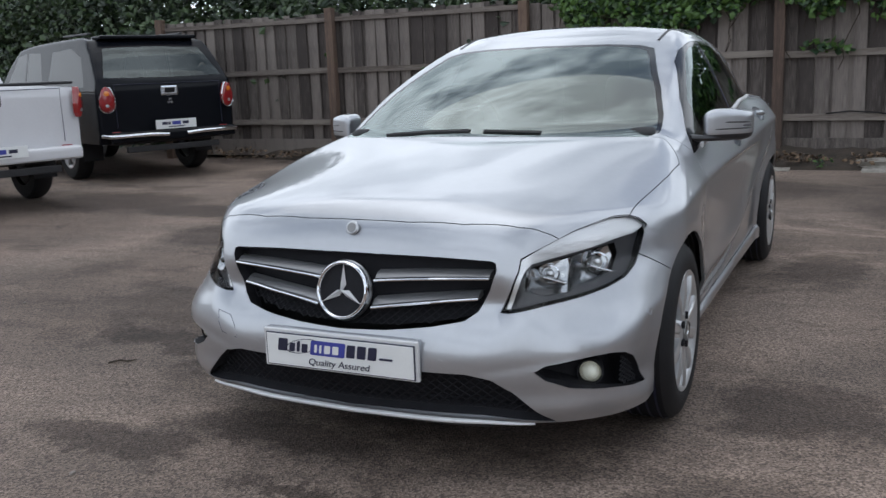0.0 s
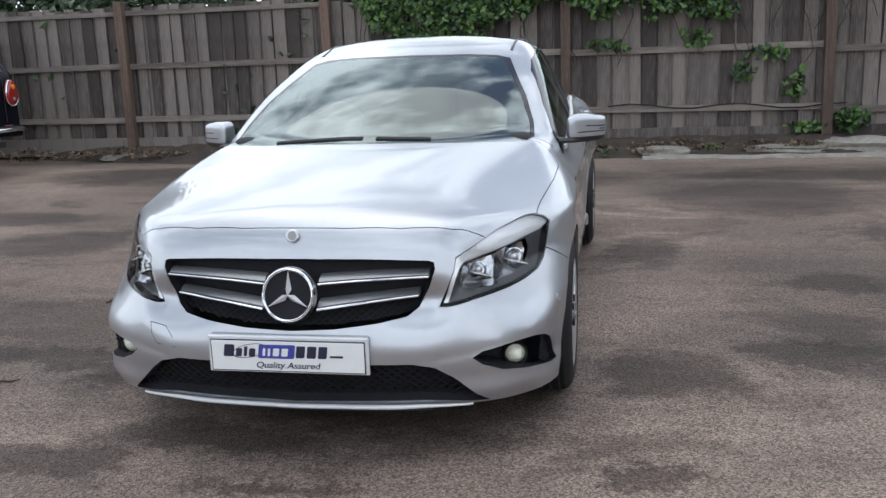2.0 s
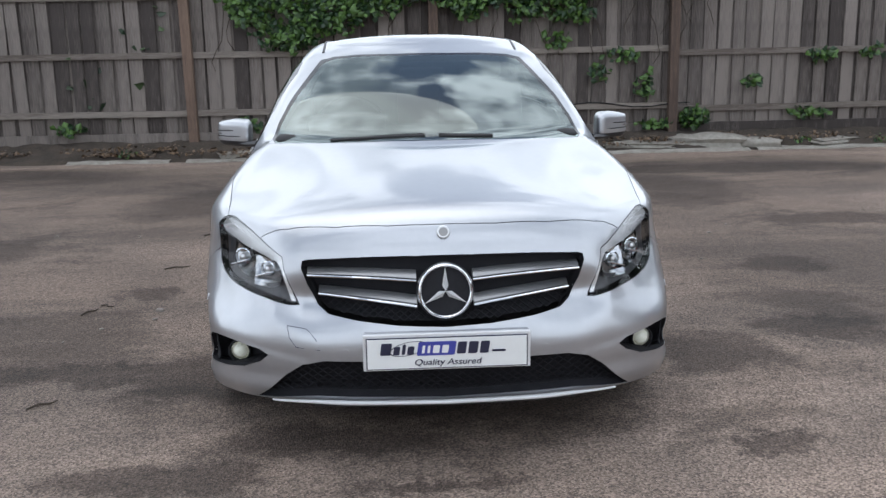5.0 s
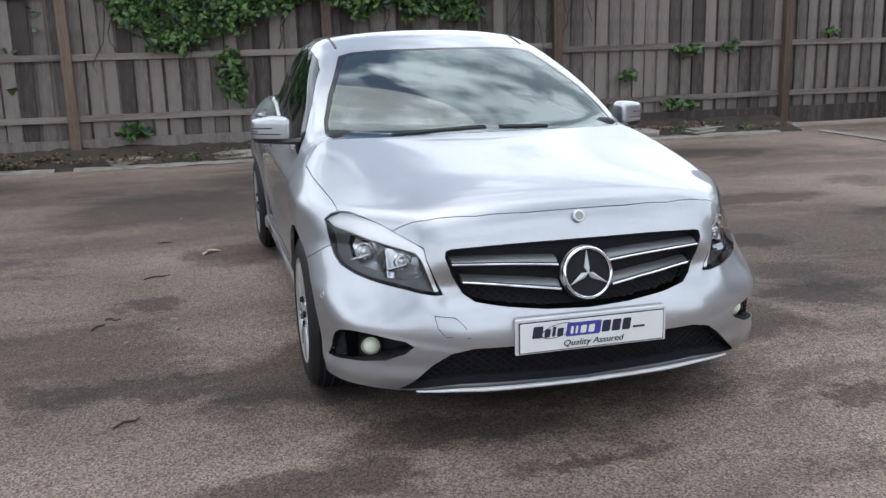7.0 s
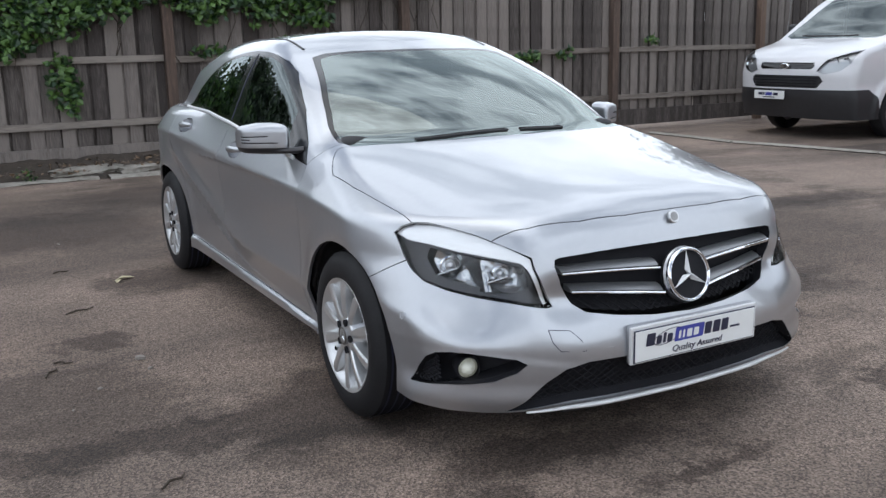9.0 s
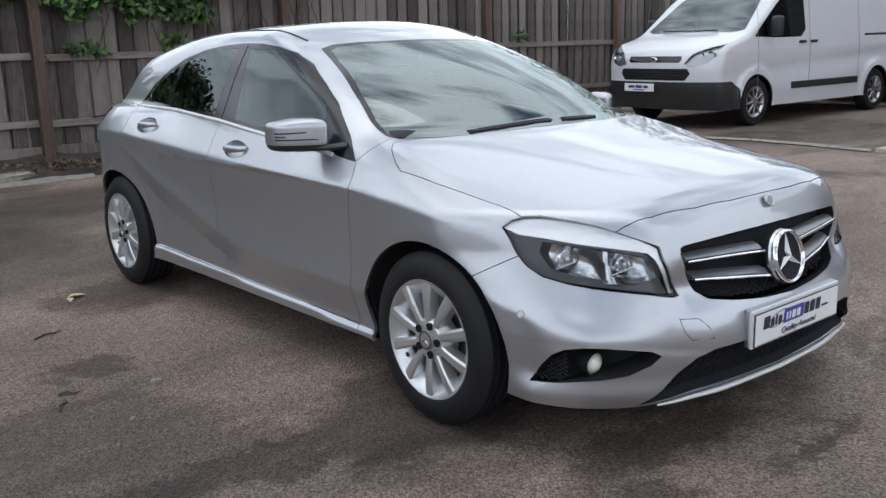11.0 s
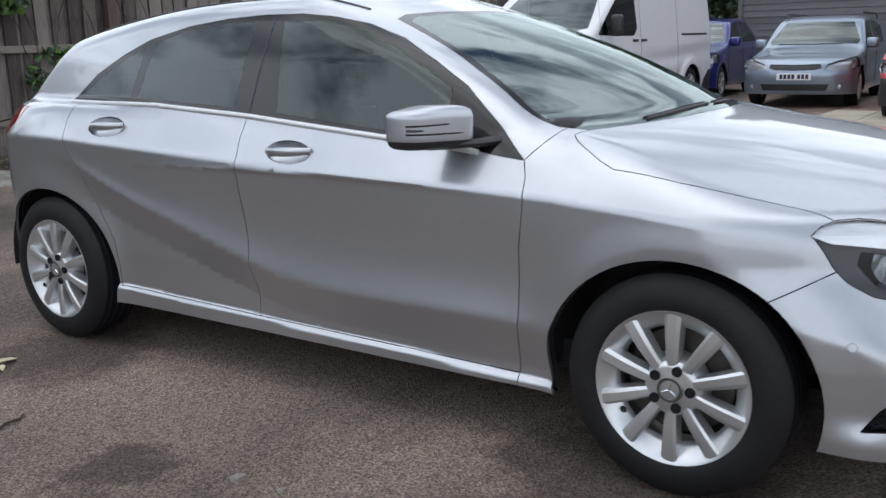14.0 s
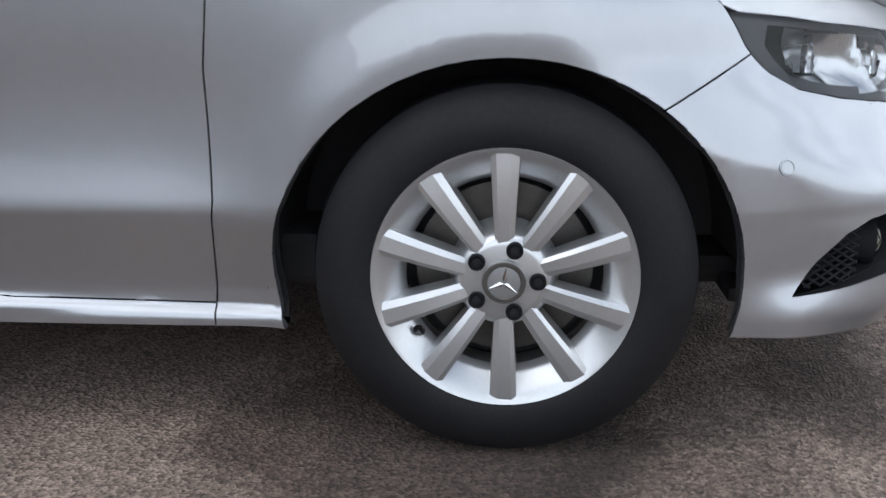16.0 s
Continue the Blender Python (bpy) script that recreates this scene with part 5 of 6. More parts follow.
def body_shape(top, front, back, half, belt, tumble, crown=.04, round_=.07, nose=.16, tail=.10, arches=(), crease=0.0):
    """A vehicle's solid from its side profile, its front and back profiles, half width and lean above the belt."""
    def fn(p):
        h, y, z = np.abs(p[..., 0]), p[..., 1], p[..., 2]
        a = z - (top(y) - crown * (h / half) ** 2.5)
        s = h - (half - tumble * np.maximum(z - belt, 0) - .05 * np.maximum(.5 - z, 0))
        for yc, r0 in arches:
            r = np.hypot(y - yc, z - .33)
            s = s - .030 * np.clip((r0 + .17 - r) / .10, 0, 1) ** 2
        if crease:
            s = s + .022 * np.exp(-((z - crease - .05 * (y - 1.5)) / .13) ** 2)
        f = front(z) + nose * (h / half) ** 3 - y
        b = y - (back(z) - tail * (h / half) ** 3)
        return smax(smax(smax(a, f, round_), s, round_), b, round_ * .8)
    return fn


def arch_at(yc, r, zc=.31):
    return [(yc + r * math.cos(2 * math.pi * i / 28), zc + r * math.sin(2 * math.pi * i / 28)) for i in range(28)]


MX = lambda poly: [(-a, b) for a, b in poly]


def plain_wheel(parent, x, y, r=.31, rim=.20, spokes=7, s=1, mat=ALLOY, w=.2, zc=None):
    m = Matrix.Translation((x, y, zc or r)) @ (Matrix.Rotation(math.pi, 4, "Z") if s > 0 else Matrix())
    p = part("wheel", lathe([(-.012, .0005), (-.012, .05), (.0, .07), (.06, .07), (.06, .0005)], 24, m=m), mat, parent, smooth=40)
    part("tyre", lathe([(w - .02, rim), (w - .02, r - .03), (w - .05, r), (.03, r), (-.015, r - .03), (-.02, rim + .03), (-.01, rim)], 36, m=m, closed=True), RUBBER, p, smooth=40)
    part("rim", lathe([(-.014, rim + .004), (-.014, rim - .012), (.01, rim - .04), (.04, rim - .035), (.14, rim - .02), (.14, rim)], 36, m=m), mat, p, smooth=40)
    part("wheel_back", lathe([(.06, .0005), (.06, rim)], 24, m=m), CABIN_DARK, p)
    for k in range(spokes):
        a = 2 * math.pi * k / spokes + .4
        b = bmesh.new()
        box(-.002, 0, (rim + .02) / 2, .022, .034, rim - .03, .005, bm=b, m=m @ Matrix.Rotation(a, 4, "X"), seg=1)
        part("spoke", b, mat, p)
    return p


def dealer_plate(parent, m, number=False):
    """A number plate: a dealer's strip, or dark bars for a number that is not shown."""
    p = part("number_plate", box(0, 0, 0, .52, .012, .11, .002, m=m), WHITE_PLATE, parent, "white plate with dark marks")
    if number:
        for i in range(7):
            part("mark", box(-.19 + .06 * i + (.03 if i > 3 else 0), -.007, 0, .042, .004, .07, m=m), INK_DARK, p)
    else:
        for x, w in ((-.15, .07), (-.09, .03), (.12, .08)):
            part("mark", box(x, -.007, .01, w, .004, .034, m=m), INK_DARK, p)
        part("mark", box(0, -.007, .01, .11, .004, .042, m=m), INK_BLUE, p)
        part("mark", box(0, -.007, -.032, .2, .004, .012, m=m), INK_DARK, p)
    return p


def emit(get, name, names, mat, parent, side="both", label="", lift=0.0):
    v, f, n = get(names, side, lift)
    if not f:
        return None
    ob = part(name, mesh_of(name, v, f, n), mat, parent, label)
    if "glass" in mat.name:
        ob.visible_shadow = False
    return ob


def finish(get, parent, paint_mat, half, wheels, r, glass_names, floor_box, spokes=7, rim=.2, wheel_mat=ALLOY, pane=None):
    body = emit(get, "body", ("body",), paint_mat, parent)
    lining = get(("body", "dark", "rear_dark"), "both", -.03)
    part("lining", mesh_of("lining", lining[0], [q[::-1] for q in lining[1]]), CABIN_DARK, parent)
    for nm in glass_names:
        if nm in ("windscreen", "rear_window"):
            emit(get, nm, (nm,), TINT_GLASS if nm == "rear_window" else VAN_GLASS, parent)
        else:
            for s in ("right", "left"):
                emit(get, "window", (nm,), pane or VAN_GLASS, parent, s)
    for y in wheels:
        for s in (-1, 1):
            plain_wheel(parent, s * (half - .015), y, r, rim, spokes, s, wheel_mat)
    part("underbody", box(*floor_box, .03), CABIN_DARK, parent)
    return body


def headlamp(get, parent, lens=CLEAR_GLASS):
    for s in ("right", "left"):
        v, f, n = get(("lamp",), s, -.035)
        if f:
            h = part("headlight", mesh_of("headlight", v, f, n), REFLECT, parent)
            emit(get, "lens", ("lamp",), lens, h, s)
            c = v.mean(0)
            for dx in (-.075, .075):
                m = Matrix.Translation((c[0] + dx, c[1] - .005 + abs(dx) * .3 * (1 if (dx > 0) == (c[0] > 0) else -1), c[2]))
                part("reflector", lathe([(.022, .0005), (.014, .035), (-.012, .062), (-.014, .068), (.0, .070)], 20, "y", m=m), CHROME, h, smooth=50)


def place_facing(x, y, turn):
    """Ground position of the front axle's middle; turn 0 faces -x."""
    return Matrix.Translation((x, y, 0)) @ Matrix.Rotation(radians(-90 + turn), 4, "Z")


def side_mirrors(parent, half, y, z, mat, sx=.13, sz=.17):
    for s in (-1, 1):
        b = box(s * (half + .10), y, z, sx + .06, .12, sz, .05, seg=3)
        box(s * (half + .01), y + .03, z - .05, .10, .05, .04, .01, bm=b)
        part("door_mirror", b, mat, parent, smooth=40)


# white panel van
van = thing("panel_van", "white panel van with black bumpers parked along the timber fence", "van")
top = spline([-1.3, -1.0, -.86, -.6, -.2, .1, .65, .95, 1.3, 4.0, 4.34, 4.6], [.72, .98, 1.08, 1.18, 1.29, 1.48, 1.85, 1.95, 1.985, 1.985, 1.95, 1.8])
front = spline([.1, .35, .6, .8, 1.0, 1.15, 1.4], [-.90, -.98, -1.02, -1.02, -.98, -.88, -.6])
back = spline([.1, .4, 1.0, 1.9, 2.2], [4.28, 4.34, 4.34, 4.24, 4.18])
fn = body_shape(top, front, back, .985, 1.05, .11, nose=.22, arches=((0, .385), (3.30, .385)), crease=.80)
cuts = [
    ("lamp", MX([(.50, .88), (.60, 1.02), (.84, 1.12), (.93, 1.14), (.90, .98), (.80, .88), (.62, .84)]), (0, 2), lambda c: c.y < -.3),
    ("grille", MX([(-.05, .985), (.44, .985), (.46, .94), (.42, .90), (-.05, .90)]), (0, 2), lambda c: c.y < -.5),
    ("lower_grille", MX([(-.05, .82), (.55, .82), (.60, .75), (.52, .66), (-.05, .66)]), (0, 2), lambda c: c.y < -.5),
    ("windscreen", MX([(-.05, 1.84), (.66, 1.82), (.74, 1.60), (.83, 1.32), (.70, 1.285), (-.05, 1.29)]), (0, 2), lambda c: -.35 < c.y < 1.2 and c.z > 1.2),
    ("cab_window", [(-.05, 1.22), (.10, 1.36), (.66, 1.78), (.80, 1.82), (1.18, 1.82), (1.22, 1.30), (1.10, 1.20), (.5, 1.20)], (1, 2), lambda c: c.x < -.6),
    ("arch", arch_at(0, .385, .33), (1, 2), lambda c: c.x < -.6),
    ("arch", arch_at(3.30, .385, .33), (1, 2), lambda c: c.x < -.6),
    ("dark", [(-1.3, .1), (-.30, .1), (-.42, .55), (-.55, .64), (-1.3, .64)], (1, 2), lambda c: True),
    ("rear_dark", [(3.72, .1), (4.6, .1), (4.6, .60), (4.10, .60), (3.9, .45)], (1, 2), lambda c: True),
]
get = shell_parts(fn, (-1.08, -1.15, .22), (.04, 4.5, 2.05), .034, cuts, .26)
finish(get, van, WHITE_PAINT, .985, (0, 3.30), .335, ("windscreen", "cab_window"), (0, 1.7, .33, 1.6, 5.0, .10), 9, .215, SATIN)
emit(get, "front_bumper", ("dark",), BLACK_PLASTIC, van, label="black plastic bumper")
emit(get, "rear_bumper", ("rear_dark",), BLACK_PLASTIC, van, label="black plastic bumper")
emit(get, "grille", ("grille",), GLOSS_BLACK, van, lift=-.012)
emit(get, "lower_grille", ("lower_grille",), BLACK_PLASTIC, van, lift=-.012)
for k in range(4):
    part("grille_bar", box(0, -1.005 - .006 * (k == 1), .685 + .036 * k, 1.02 + .03 * k, .02, .010, .003), MATT_BLACK, van)
headlamp(get, van)
for s in (-1, 1):
    part("side_moulding", box(s * .985, 1.80, .52, .03, 1.85, .10, .01, m=Matrix.Rotation(0, 4, "X")), BLACK_PLASTIC, van, "black side moulding")
    part("door_rail", box(s * .965, 3.45, 1.20, .02, 1.1, .035, .005), BLACK_PLASTIC, van)
    for y in (1.12, 1.42):
        part("door_handle", box(s * .985, y, 1.13, .03, .16, .04, .01), BLACK_PLASTIC, van)
    for y in (.02, 1.32, 2.72):
        part("door_gap", tube([(s * (.993 - .11 * max(z - 1.05, 0)), y, z) for z in np.linspace(.45, 1.85, 6)], .003, 5), CAP_GREY, van)
side_mirrors(van, .98, .30, 1.36, BLACK_PLASTIC, .10, .27)
part("emblem", lathe([(-1.035, .0005), (-1.035, .05), (-1.02, .06)], 20, "y", m=Matrix.Translation((0, 0, .94)) @ Matrix.Diagonal((1.3, 1, .6, 1))), CHROME, van)
dealer_plate(van, Matrix.Translation((-.20, -1.06, .56)))
part("wiper", tube([(-.5, -.16, 1.325), (0, -.22, 1.315), (.45, -.18, 1.32)], .012, 6), BLACK_PLASTIC, van)
part("bulkhead", box(0, 1.5, 1.2, 1.7, .05, 1.3, .01), CABIN_DARK, van)
van.matrix_world = place_facing(8.95, 5.70, -2.0)


def small_car(name, label, mat, place, half=.84, wb=2.6, length=(.82, .75), bonnet=.95, roof=1.46, estate=False, van_back=False, bumper_mat=None, number=True, mirrors=True, spokes=7, lamp=None, low_grille=True):
    """A family car or small van seen from the front: its profile from a few heights."""
    car_ = thing(name, label, "van" if van_back else "car")
    y0, y1 = -length[0], wb + length[1]
    if van_back:
        top_ = spline([y0 - .3, y0, y0 + .15, .05, .35, .95, 1.3, y1 - .2, y1, y1 + .3], [.5, bonnet - .16, bonnet - .06, bonnet + .10, bonnet + .20, roof - .10, roof, roof, roof - .05, roof - .4])
    else:
        top_ = spline([y0 - .3, y0, y0 + .15, .1, .45, 1.15, 1.6, 2.3, y1 - (.25 if estate else .6), y1 - .05, y1 + .3], [.5, bonnet - .20, bonnet - .11, bonnet + .02, bonnet + .09, roof - .06, roof, roof - .02, roof - (.08 if estate else .14), bonnet + (.25 if estate else .10), .7])
    front_ = spline([.1, .3, .5, .7, .85, 1.1], [y0 + .08, y0 + .01, y0, y0 + .06, y0 + .14, y0 + .5])
    back_ = spline([.1, .4, .9, 1.5, 1.9], [y1 - .08, y1, y1 - .03, y1 - (.1 if van_back or estate else .3), y1 - .4])
    fn_ = body_shape(top_, front_, back_, half, bonnet - .02, .30 if not van_back else .16, nose=.22, arches=((0, .355), (wb, .355)), crease=.62)
    b1 = bonnet + .08
    scr = ("windscreen", MX([(-.05, roof - .10), (half - .30, roof - .12), (half - .13, b1 + .08), (half - .16, b1 + .02), (-.05, b1 + .04)]), (0, 2), lambda c: .1 < c.y < 1.3 and c.z > bonnet)
    lamp_ = lamp or [(.44, bonnet - .26), (.48, bonnet - .18), (half - .06, bonnet - .07), (half + .05, bonnet - .10), (half + .05, bonnet - .24), (.62, bonnet - .29)]
    cuts_ = [
        ("lamp", MX(lamp_), (0, 2), lambda c: c.y < -.25),
        ("grille", MX([(-.05, bonnet - .19), (.38, bonnet - .18), (.40, bonnet - .24), (.30, bonnet - .27), (-.05, bonnet - .28)]), (0, 2), lambda c: c.y < -.4),
        ("lower_grille", MX([(-.05, .38), (.52, .38), (.48, .28), (-.05, .28)]), (0, 2), lambda c: c.y < -.4),
        scr,
        ("front_window", [(.62, b1 + .02), (1.12, roof - .13), (1.55, roof - .09), (1.55, b1 + .02)], (1, 2), lambda c: c.x < -.45),
        ("arch", arch_at(0, .355), (1, 2), lambda c: c.x < -.5), ("arch", arch_at(wb, .355), (1, 2), lambda c: c.x < -.5),
    ]
    if not van_back:
        cuts_.append(("rear_side_window", [(1.62, b1 + .02), (1.62, roof - .09), (2.25, roof - .11), (2.75, roof - .20 if estate else b1 + .08), (2.7, b1 + .03)], (1, 2), lambda c: c.x < -.45))
    if bumper_mat:
        cuts_.append(("dark", [(y0 - .3, .1), (-.28, .1), (-.36, bonnet - .34), (y0 - .3, bonnet - .34)], (1, 2), lambda c: True))
    get_ = shell_parts(fn_, (-half - .1, y0 - .12, .20), (.04, y1 + .12, roof + .06), .034, cuts_, .22)
    finish(get_, car_, mat, half, (0, wb), .30, ("windscreen", "front_window", "rear_side_window"), (0, wb / 2, .29, half * 1.6, wb + 1.2, .10), spokes)
    if bumper_mat:
        emit(get_, "bumper", ("dark",), bumper_mat, car_, label="dark bumper")
    emit(get_, "grille", ("grille",), BLACK_PLASTIC, car_, lift=-.010)
    emit(get_, "lower_grille", ("lower_grille",), BLACK_PLASTIC, car_, lift=-.010)
    headlamp(get_, car_)
    side_mirrors(car_, half - .05, .70, bonnet + .12, mat if mirrors else BLACK_PLASTIC)
    dealer_plate(car_, Matrix.Translation((0, y0 - .02, .50)), number)
    part("wiper", tube([(-.5, .30, b1 + .035), (0, .22, b1 + .03), (.5, .30, b1 + .035)], .010, 6), BLACK_PLASTIC, car_)
    for s in (-1, 1):
        part("fog_lamp", lathe([(.03, .0005), (.03, .05), (.0, .055), (-.01, .045), (-.012, .0005)], 18, "y", m=Matrix.Translation((s * .62, y0 + .115, .34)) @ Matrix.Diagonal((1.4, 1, .8, 1))), SATIN, car_)
        for y in (.45, 1.58):
            part("door_gap", tube([(s * (half + .003 - .30 * max(z - bonnet + .02, 0)), y, z) for z in np.linspace(.35, bonnet, 5)], .004, 5), INK_DARK, car_)
        part("door_handle", box(s * (half + .006), 1.4, bonnet - .08, .02, .15, .03, .008), mat, car_)
        seat_ = part("seat", box(s * .34, 1.35, .85, .46, .16, .62, .06, seg=2), CABIN_GREY, car_)
        part("headrest", box(s * .34, 1.38, 1.22, .24, .09, .15, .03), CABIN_GREY, seat_)
    if estate:
        for s in (-1, 1):
            part("roof_rail", tube([(s * (half - .23), y, z) for y, z in ((1.2, roof - .02), (1.35, roof + .035), (2.9, roof + .03), (3.05, roof - .05))], .014, 6), BLACK_PLASTIC, car_)
    car_.matrix_world = place
    return car_


small_car("estate_car", "ice-blue metallic estate car with black roof rails and a grey front", ICE_PAINT, place_facing(13.15, 2.98, 2), .85, 2.615, (.86, .95), .87, 1.46, estate=True, spokes=8)
small_car("small_hatchback", "dark blue metallic small hatchback beside the white van", BLUE_PAINT, place_facing(14.2, 5.55, 3), .83, 2.5, (.72, .62), .92, 1.50, number=True, spokes=8)
small_car("small_van", "red small van with a black bumper near the brick wall", RED_PAINT, place_facing(10.75, .52, -2), .84, 2.7, (.80, .70), .92, 1.82, van_back=True, bumper_mat=BLACK_PLASTIC, mirrors=False,
          lamp=[(.46, .64), (.50, .72), (.74, .81), (.89, .80), (.89, .66), (.6, .62)])


rover = small_car("off_roader", "black off-roader with a round spare wheel on its back door", DARK_PAINT, Matrix.Translation((12.55, -2.17, 0)) @ Matrix.Rotation(radians(90), 4, "Z"), .86, 2.5, (.70, .75), 1.05, 1.80, van_back=True, bumper_mat=BLACK_PLASTIC, mirrors=False)
spare_at = Matrix.Translation((.61, 3.33, 1.20)) @ Matrix.Rotation(radians(-90), 4, "Z")
spare = part("spare_wheel", lathe([(.12, .29), (.02, .30), (-.03, .285), (-.05, .25), (-.035, .235), (-.03, .20)], 40, m=spare_at), RUBBER, rover, "black spare wheel", smooth=40)
part("wheel_cover", lathe([(-.030, .205), (-.045, .19), (-.035, .10), (-.05, .06), (-.05, .0005)], 36, m=spare_at), STEEL_DARK, spare, smooth=40)


def pickup(name, label, mat, place, canopy):
    p = thing(name, label, "pickup truck")
    wb, y1, half = 3.0, 4.15, .88
    if canopy:
        top_ = spline([-1.2, -.9, -.7, .3, .9, 1.3, 2.0, 3.3, 3.62, 4.10, 4.2, 4.5], [.6, .92, 1.02, 1.10, 1.52, 1.70, 1.74, 1.76, 1.72, 1.24, 1.16, .8])
    else:
        top_ = spline([-1.2, -.9, -.7, .3, .9, 1.3, 2.0, 2.25, 2.5, 4.08, 4.2, 4.5], [.6, .92, 1.02, 1.10, 1.52, 1.70, 1.72, 1.60, 1.21, 1.21, 1.19, .8])
    front_ = spline([.2, .5, .9, 1.2], [-.80, -.88, -.84, -.6])
    back_ = spline([.2, .45, .6, 1.08, 1.20, 1.75, 2.0], [y1 - .12, y1 - .02, y1, y1, y1 - .02, y1 - (.50 if canopy else .02), y1 - .7])
    fn_ = body_shape(top_, front_, back_, half, 1.08, .20, crown=.03, round_=.05, nose=.2, tail=.05)
    cuts_ = [
        ("arch", arch_at(0, .42, .36), (1, 2), lambda c: c.x < -.5), ("arch", arch_at(wb, .42, .36), (1, 2), lambda c: c.x < -.5),
        ("lamp", [(y1 - .24, 1.10), (y1 - .16, 1.15), (y1 - .05, 1.17), (y1 + .2, 1.16), (y1 + .2, .86), (y1 - .08, .84), (y1 - .17, .89), (y1 - .22, .97)], (1, 2), lambda c: c.x < -.69),
        ("front_window", [(.75, 1.13), (1.2, 1.58), (1.55, 1.62), (1.55, 1.13)], (1, 2), lambda c: c.x < -.5),
        ("front_window", [(1.62, 1.13), (1.62, 1.62), (2.1, 1.60), (2.25, 1.13)], (1, 2), lambda c: c.x < -.5),
    ]
    if canopy:
        cuts_ += [("canopy_window", [(2.45, 1.15), (2.55, 1.60), (3.2, 1.62), (3.55, 1.50), (3.70, 1.15)], (1, 2), lambda c: c.x < -.5),
                  ("rear_window", MX([(-.05, 1.62), (.62, 1.60), (.76, 1.25), (-.05, 1.24)]), (0, 2), lambda c: c.y > 3.4 and c.z > 1.1)]
    get_ = shell_parts(fn_, (-1.0, -1.05, .35), (.04, 4.35, 1.85), .030, cuts_, .48)
    finish(get_, p, mat, half, (0, wb), .37, ("front_window", "canopy_window", "rear_window"), (0, 1.6, .50, 1.3, 4.6, .12), 6, .22, pane=DARK_GLASS)
    for s in ("right", "left"):
        emit(get_, "rear_corner", ("lamp",), mat, p, s)
        q = -1 if s == "right" else 1
        hx, wide, tall, zc = (.775, .085, .150, 1.005) if canopy else (.845, .045, .150, 1.03)
        turn = Matrix.Translation((q * hx, y1 - .012, zc)) @ Matrix.Rotation(radians(q * (-16 if canopy else -38)), 4, "Z")
        shape = [(wide * math.cos(a) * (1 - .22 * math.sin(a)) * q, tall * math.sin(a)) for a in [2 * math.pi * i / 28 for i in range(28)]]
        b_ = bmesh.new()
        rings = [[b_.verts.new(turn @ Vector((u * k, d, v * k))) for u, v in shape] for d, k in ((-.02, 1.0), (.022, 1.0), (.036, .93), (.044, .70), (.047, .30))]
        for g_, h_ in zip(rings, rings[1:]):
            for i in range(28):
                b_.faces.new((g_[i], g_[(i + 1) % 28], h_[(i + 1) % 28], h_[i]))
        b_.faces.new(rings[-1])
        bmesh.ops.recalc_face_normals(b_, faces=b_.faces)
        t_ = part("tail_lamp", b_, RED_LENS, p, "red tail lamp with an amber indicator", smooth=50)
        part("amber_lens", lathe([(.02, .034 if canopy else .026), (.050, .030 if canopy else .022), (.056, .0005)], 20, "y", m=turn @ Matrix.Translation((0, 0, tall * .45))), AMBER_LENS, t_, smooth=50)
        part("reverse_lens", lathe([(.02, .024), (.046, .020), (.050, .0005)], 20, "y", m=turn @ Matrix.Translation((0, 0, -tall * .5))), REFLECT, t_, smooth=50)
        if canopy:
            rim_ = [turn @ Vector((u * 1.06, .016, v * 1.05)) for u, v in [shape[(i + (9 if q < 0 else 9)) % 28] for i in range(18)]]
            part("lamp_trim", tube([tuple(v) for v in rim_], .010, 6), CHROME, t_, smooth=60)
        part("mud_flap", box(q * .74, wb + .46, .42, .25, .02, .34, .005), RUBBER, p)
        part("reflector", box(q * .70, y1 - .01, .60, .10, .03, .05, .008), RED_LENS, p)
    gate = part("tailgate_gap", tube([(-.68, y1 + .002, .66), (-.68, y1 + .002, 1.17), (.68, y1 + .002, 1.17), (.68, y1 + .002, .66)], .004, 5), INK_DARK, p)
    handle = part("tailgate_handle", box(0, y1 + .008, 1.08, .22, .03, .12, .02), CHROME, p, "chrome tailgate handle")
    part("handle_pull", box(0, y1 + .022, 1.085, .13, .02, .06, .01), GLOSS_BLACK, handle)
    for k in range(3):
        a = radians(90 + 120 * k)
        part("emblem", box(.026 * math.cos(a), y1 + .006, .95 + .026 * math.sin(a), .026, .01, .026, m=Matrix()), CHROME, p)
    part("rear_bumper", box(0, y1 + .03, .55, 1.62, .16, .13, .04, seg=3), mat, p)
    part("tow_bar", box(0, y1 + .02, .40, 1.2, .05, .07, .01), BLACK_PLASTIC, p)
    if canopy:
        part("chrome_bar", tube([(-.86, y1 - .02, .58), (-.80, y1 + .12, .57), (-.35, y1 + .16, .575), (-.12, y1 + .15, .56)], .025, 8), CHROME, p, smooth=60)
        part("chrome_bar", tube([(.12, y1 + .15, .56), (.35, y1 + .16, .575), (.80, y1 + .12, .57), (.86, y1 - .02, .58)], .025, 8), CHROME, p, smooth=60)
        part("spoiler", box(0, 3.62, 1.735, 1.25, .26, .045, .02), mat, p)
        part("window_latch", box(0, y1 - .16, 1.245, .14, .03, .045, .014), GLOSS_BLACK, p)
        for s in (-1, 1):
            part("roof_bar", box(s * .60, 2.95, 1.79, .05, .85, .03, .012), BLACK_PLASTIC, p)
            part("canopy_seam", box(s * .87, 3.2, 1.10, .03, 1.75, .02, .004), GLOSS_BLACK, p)
    else:
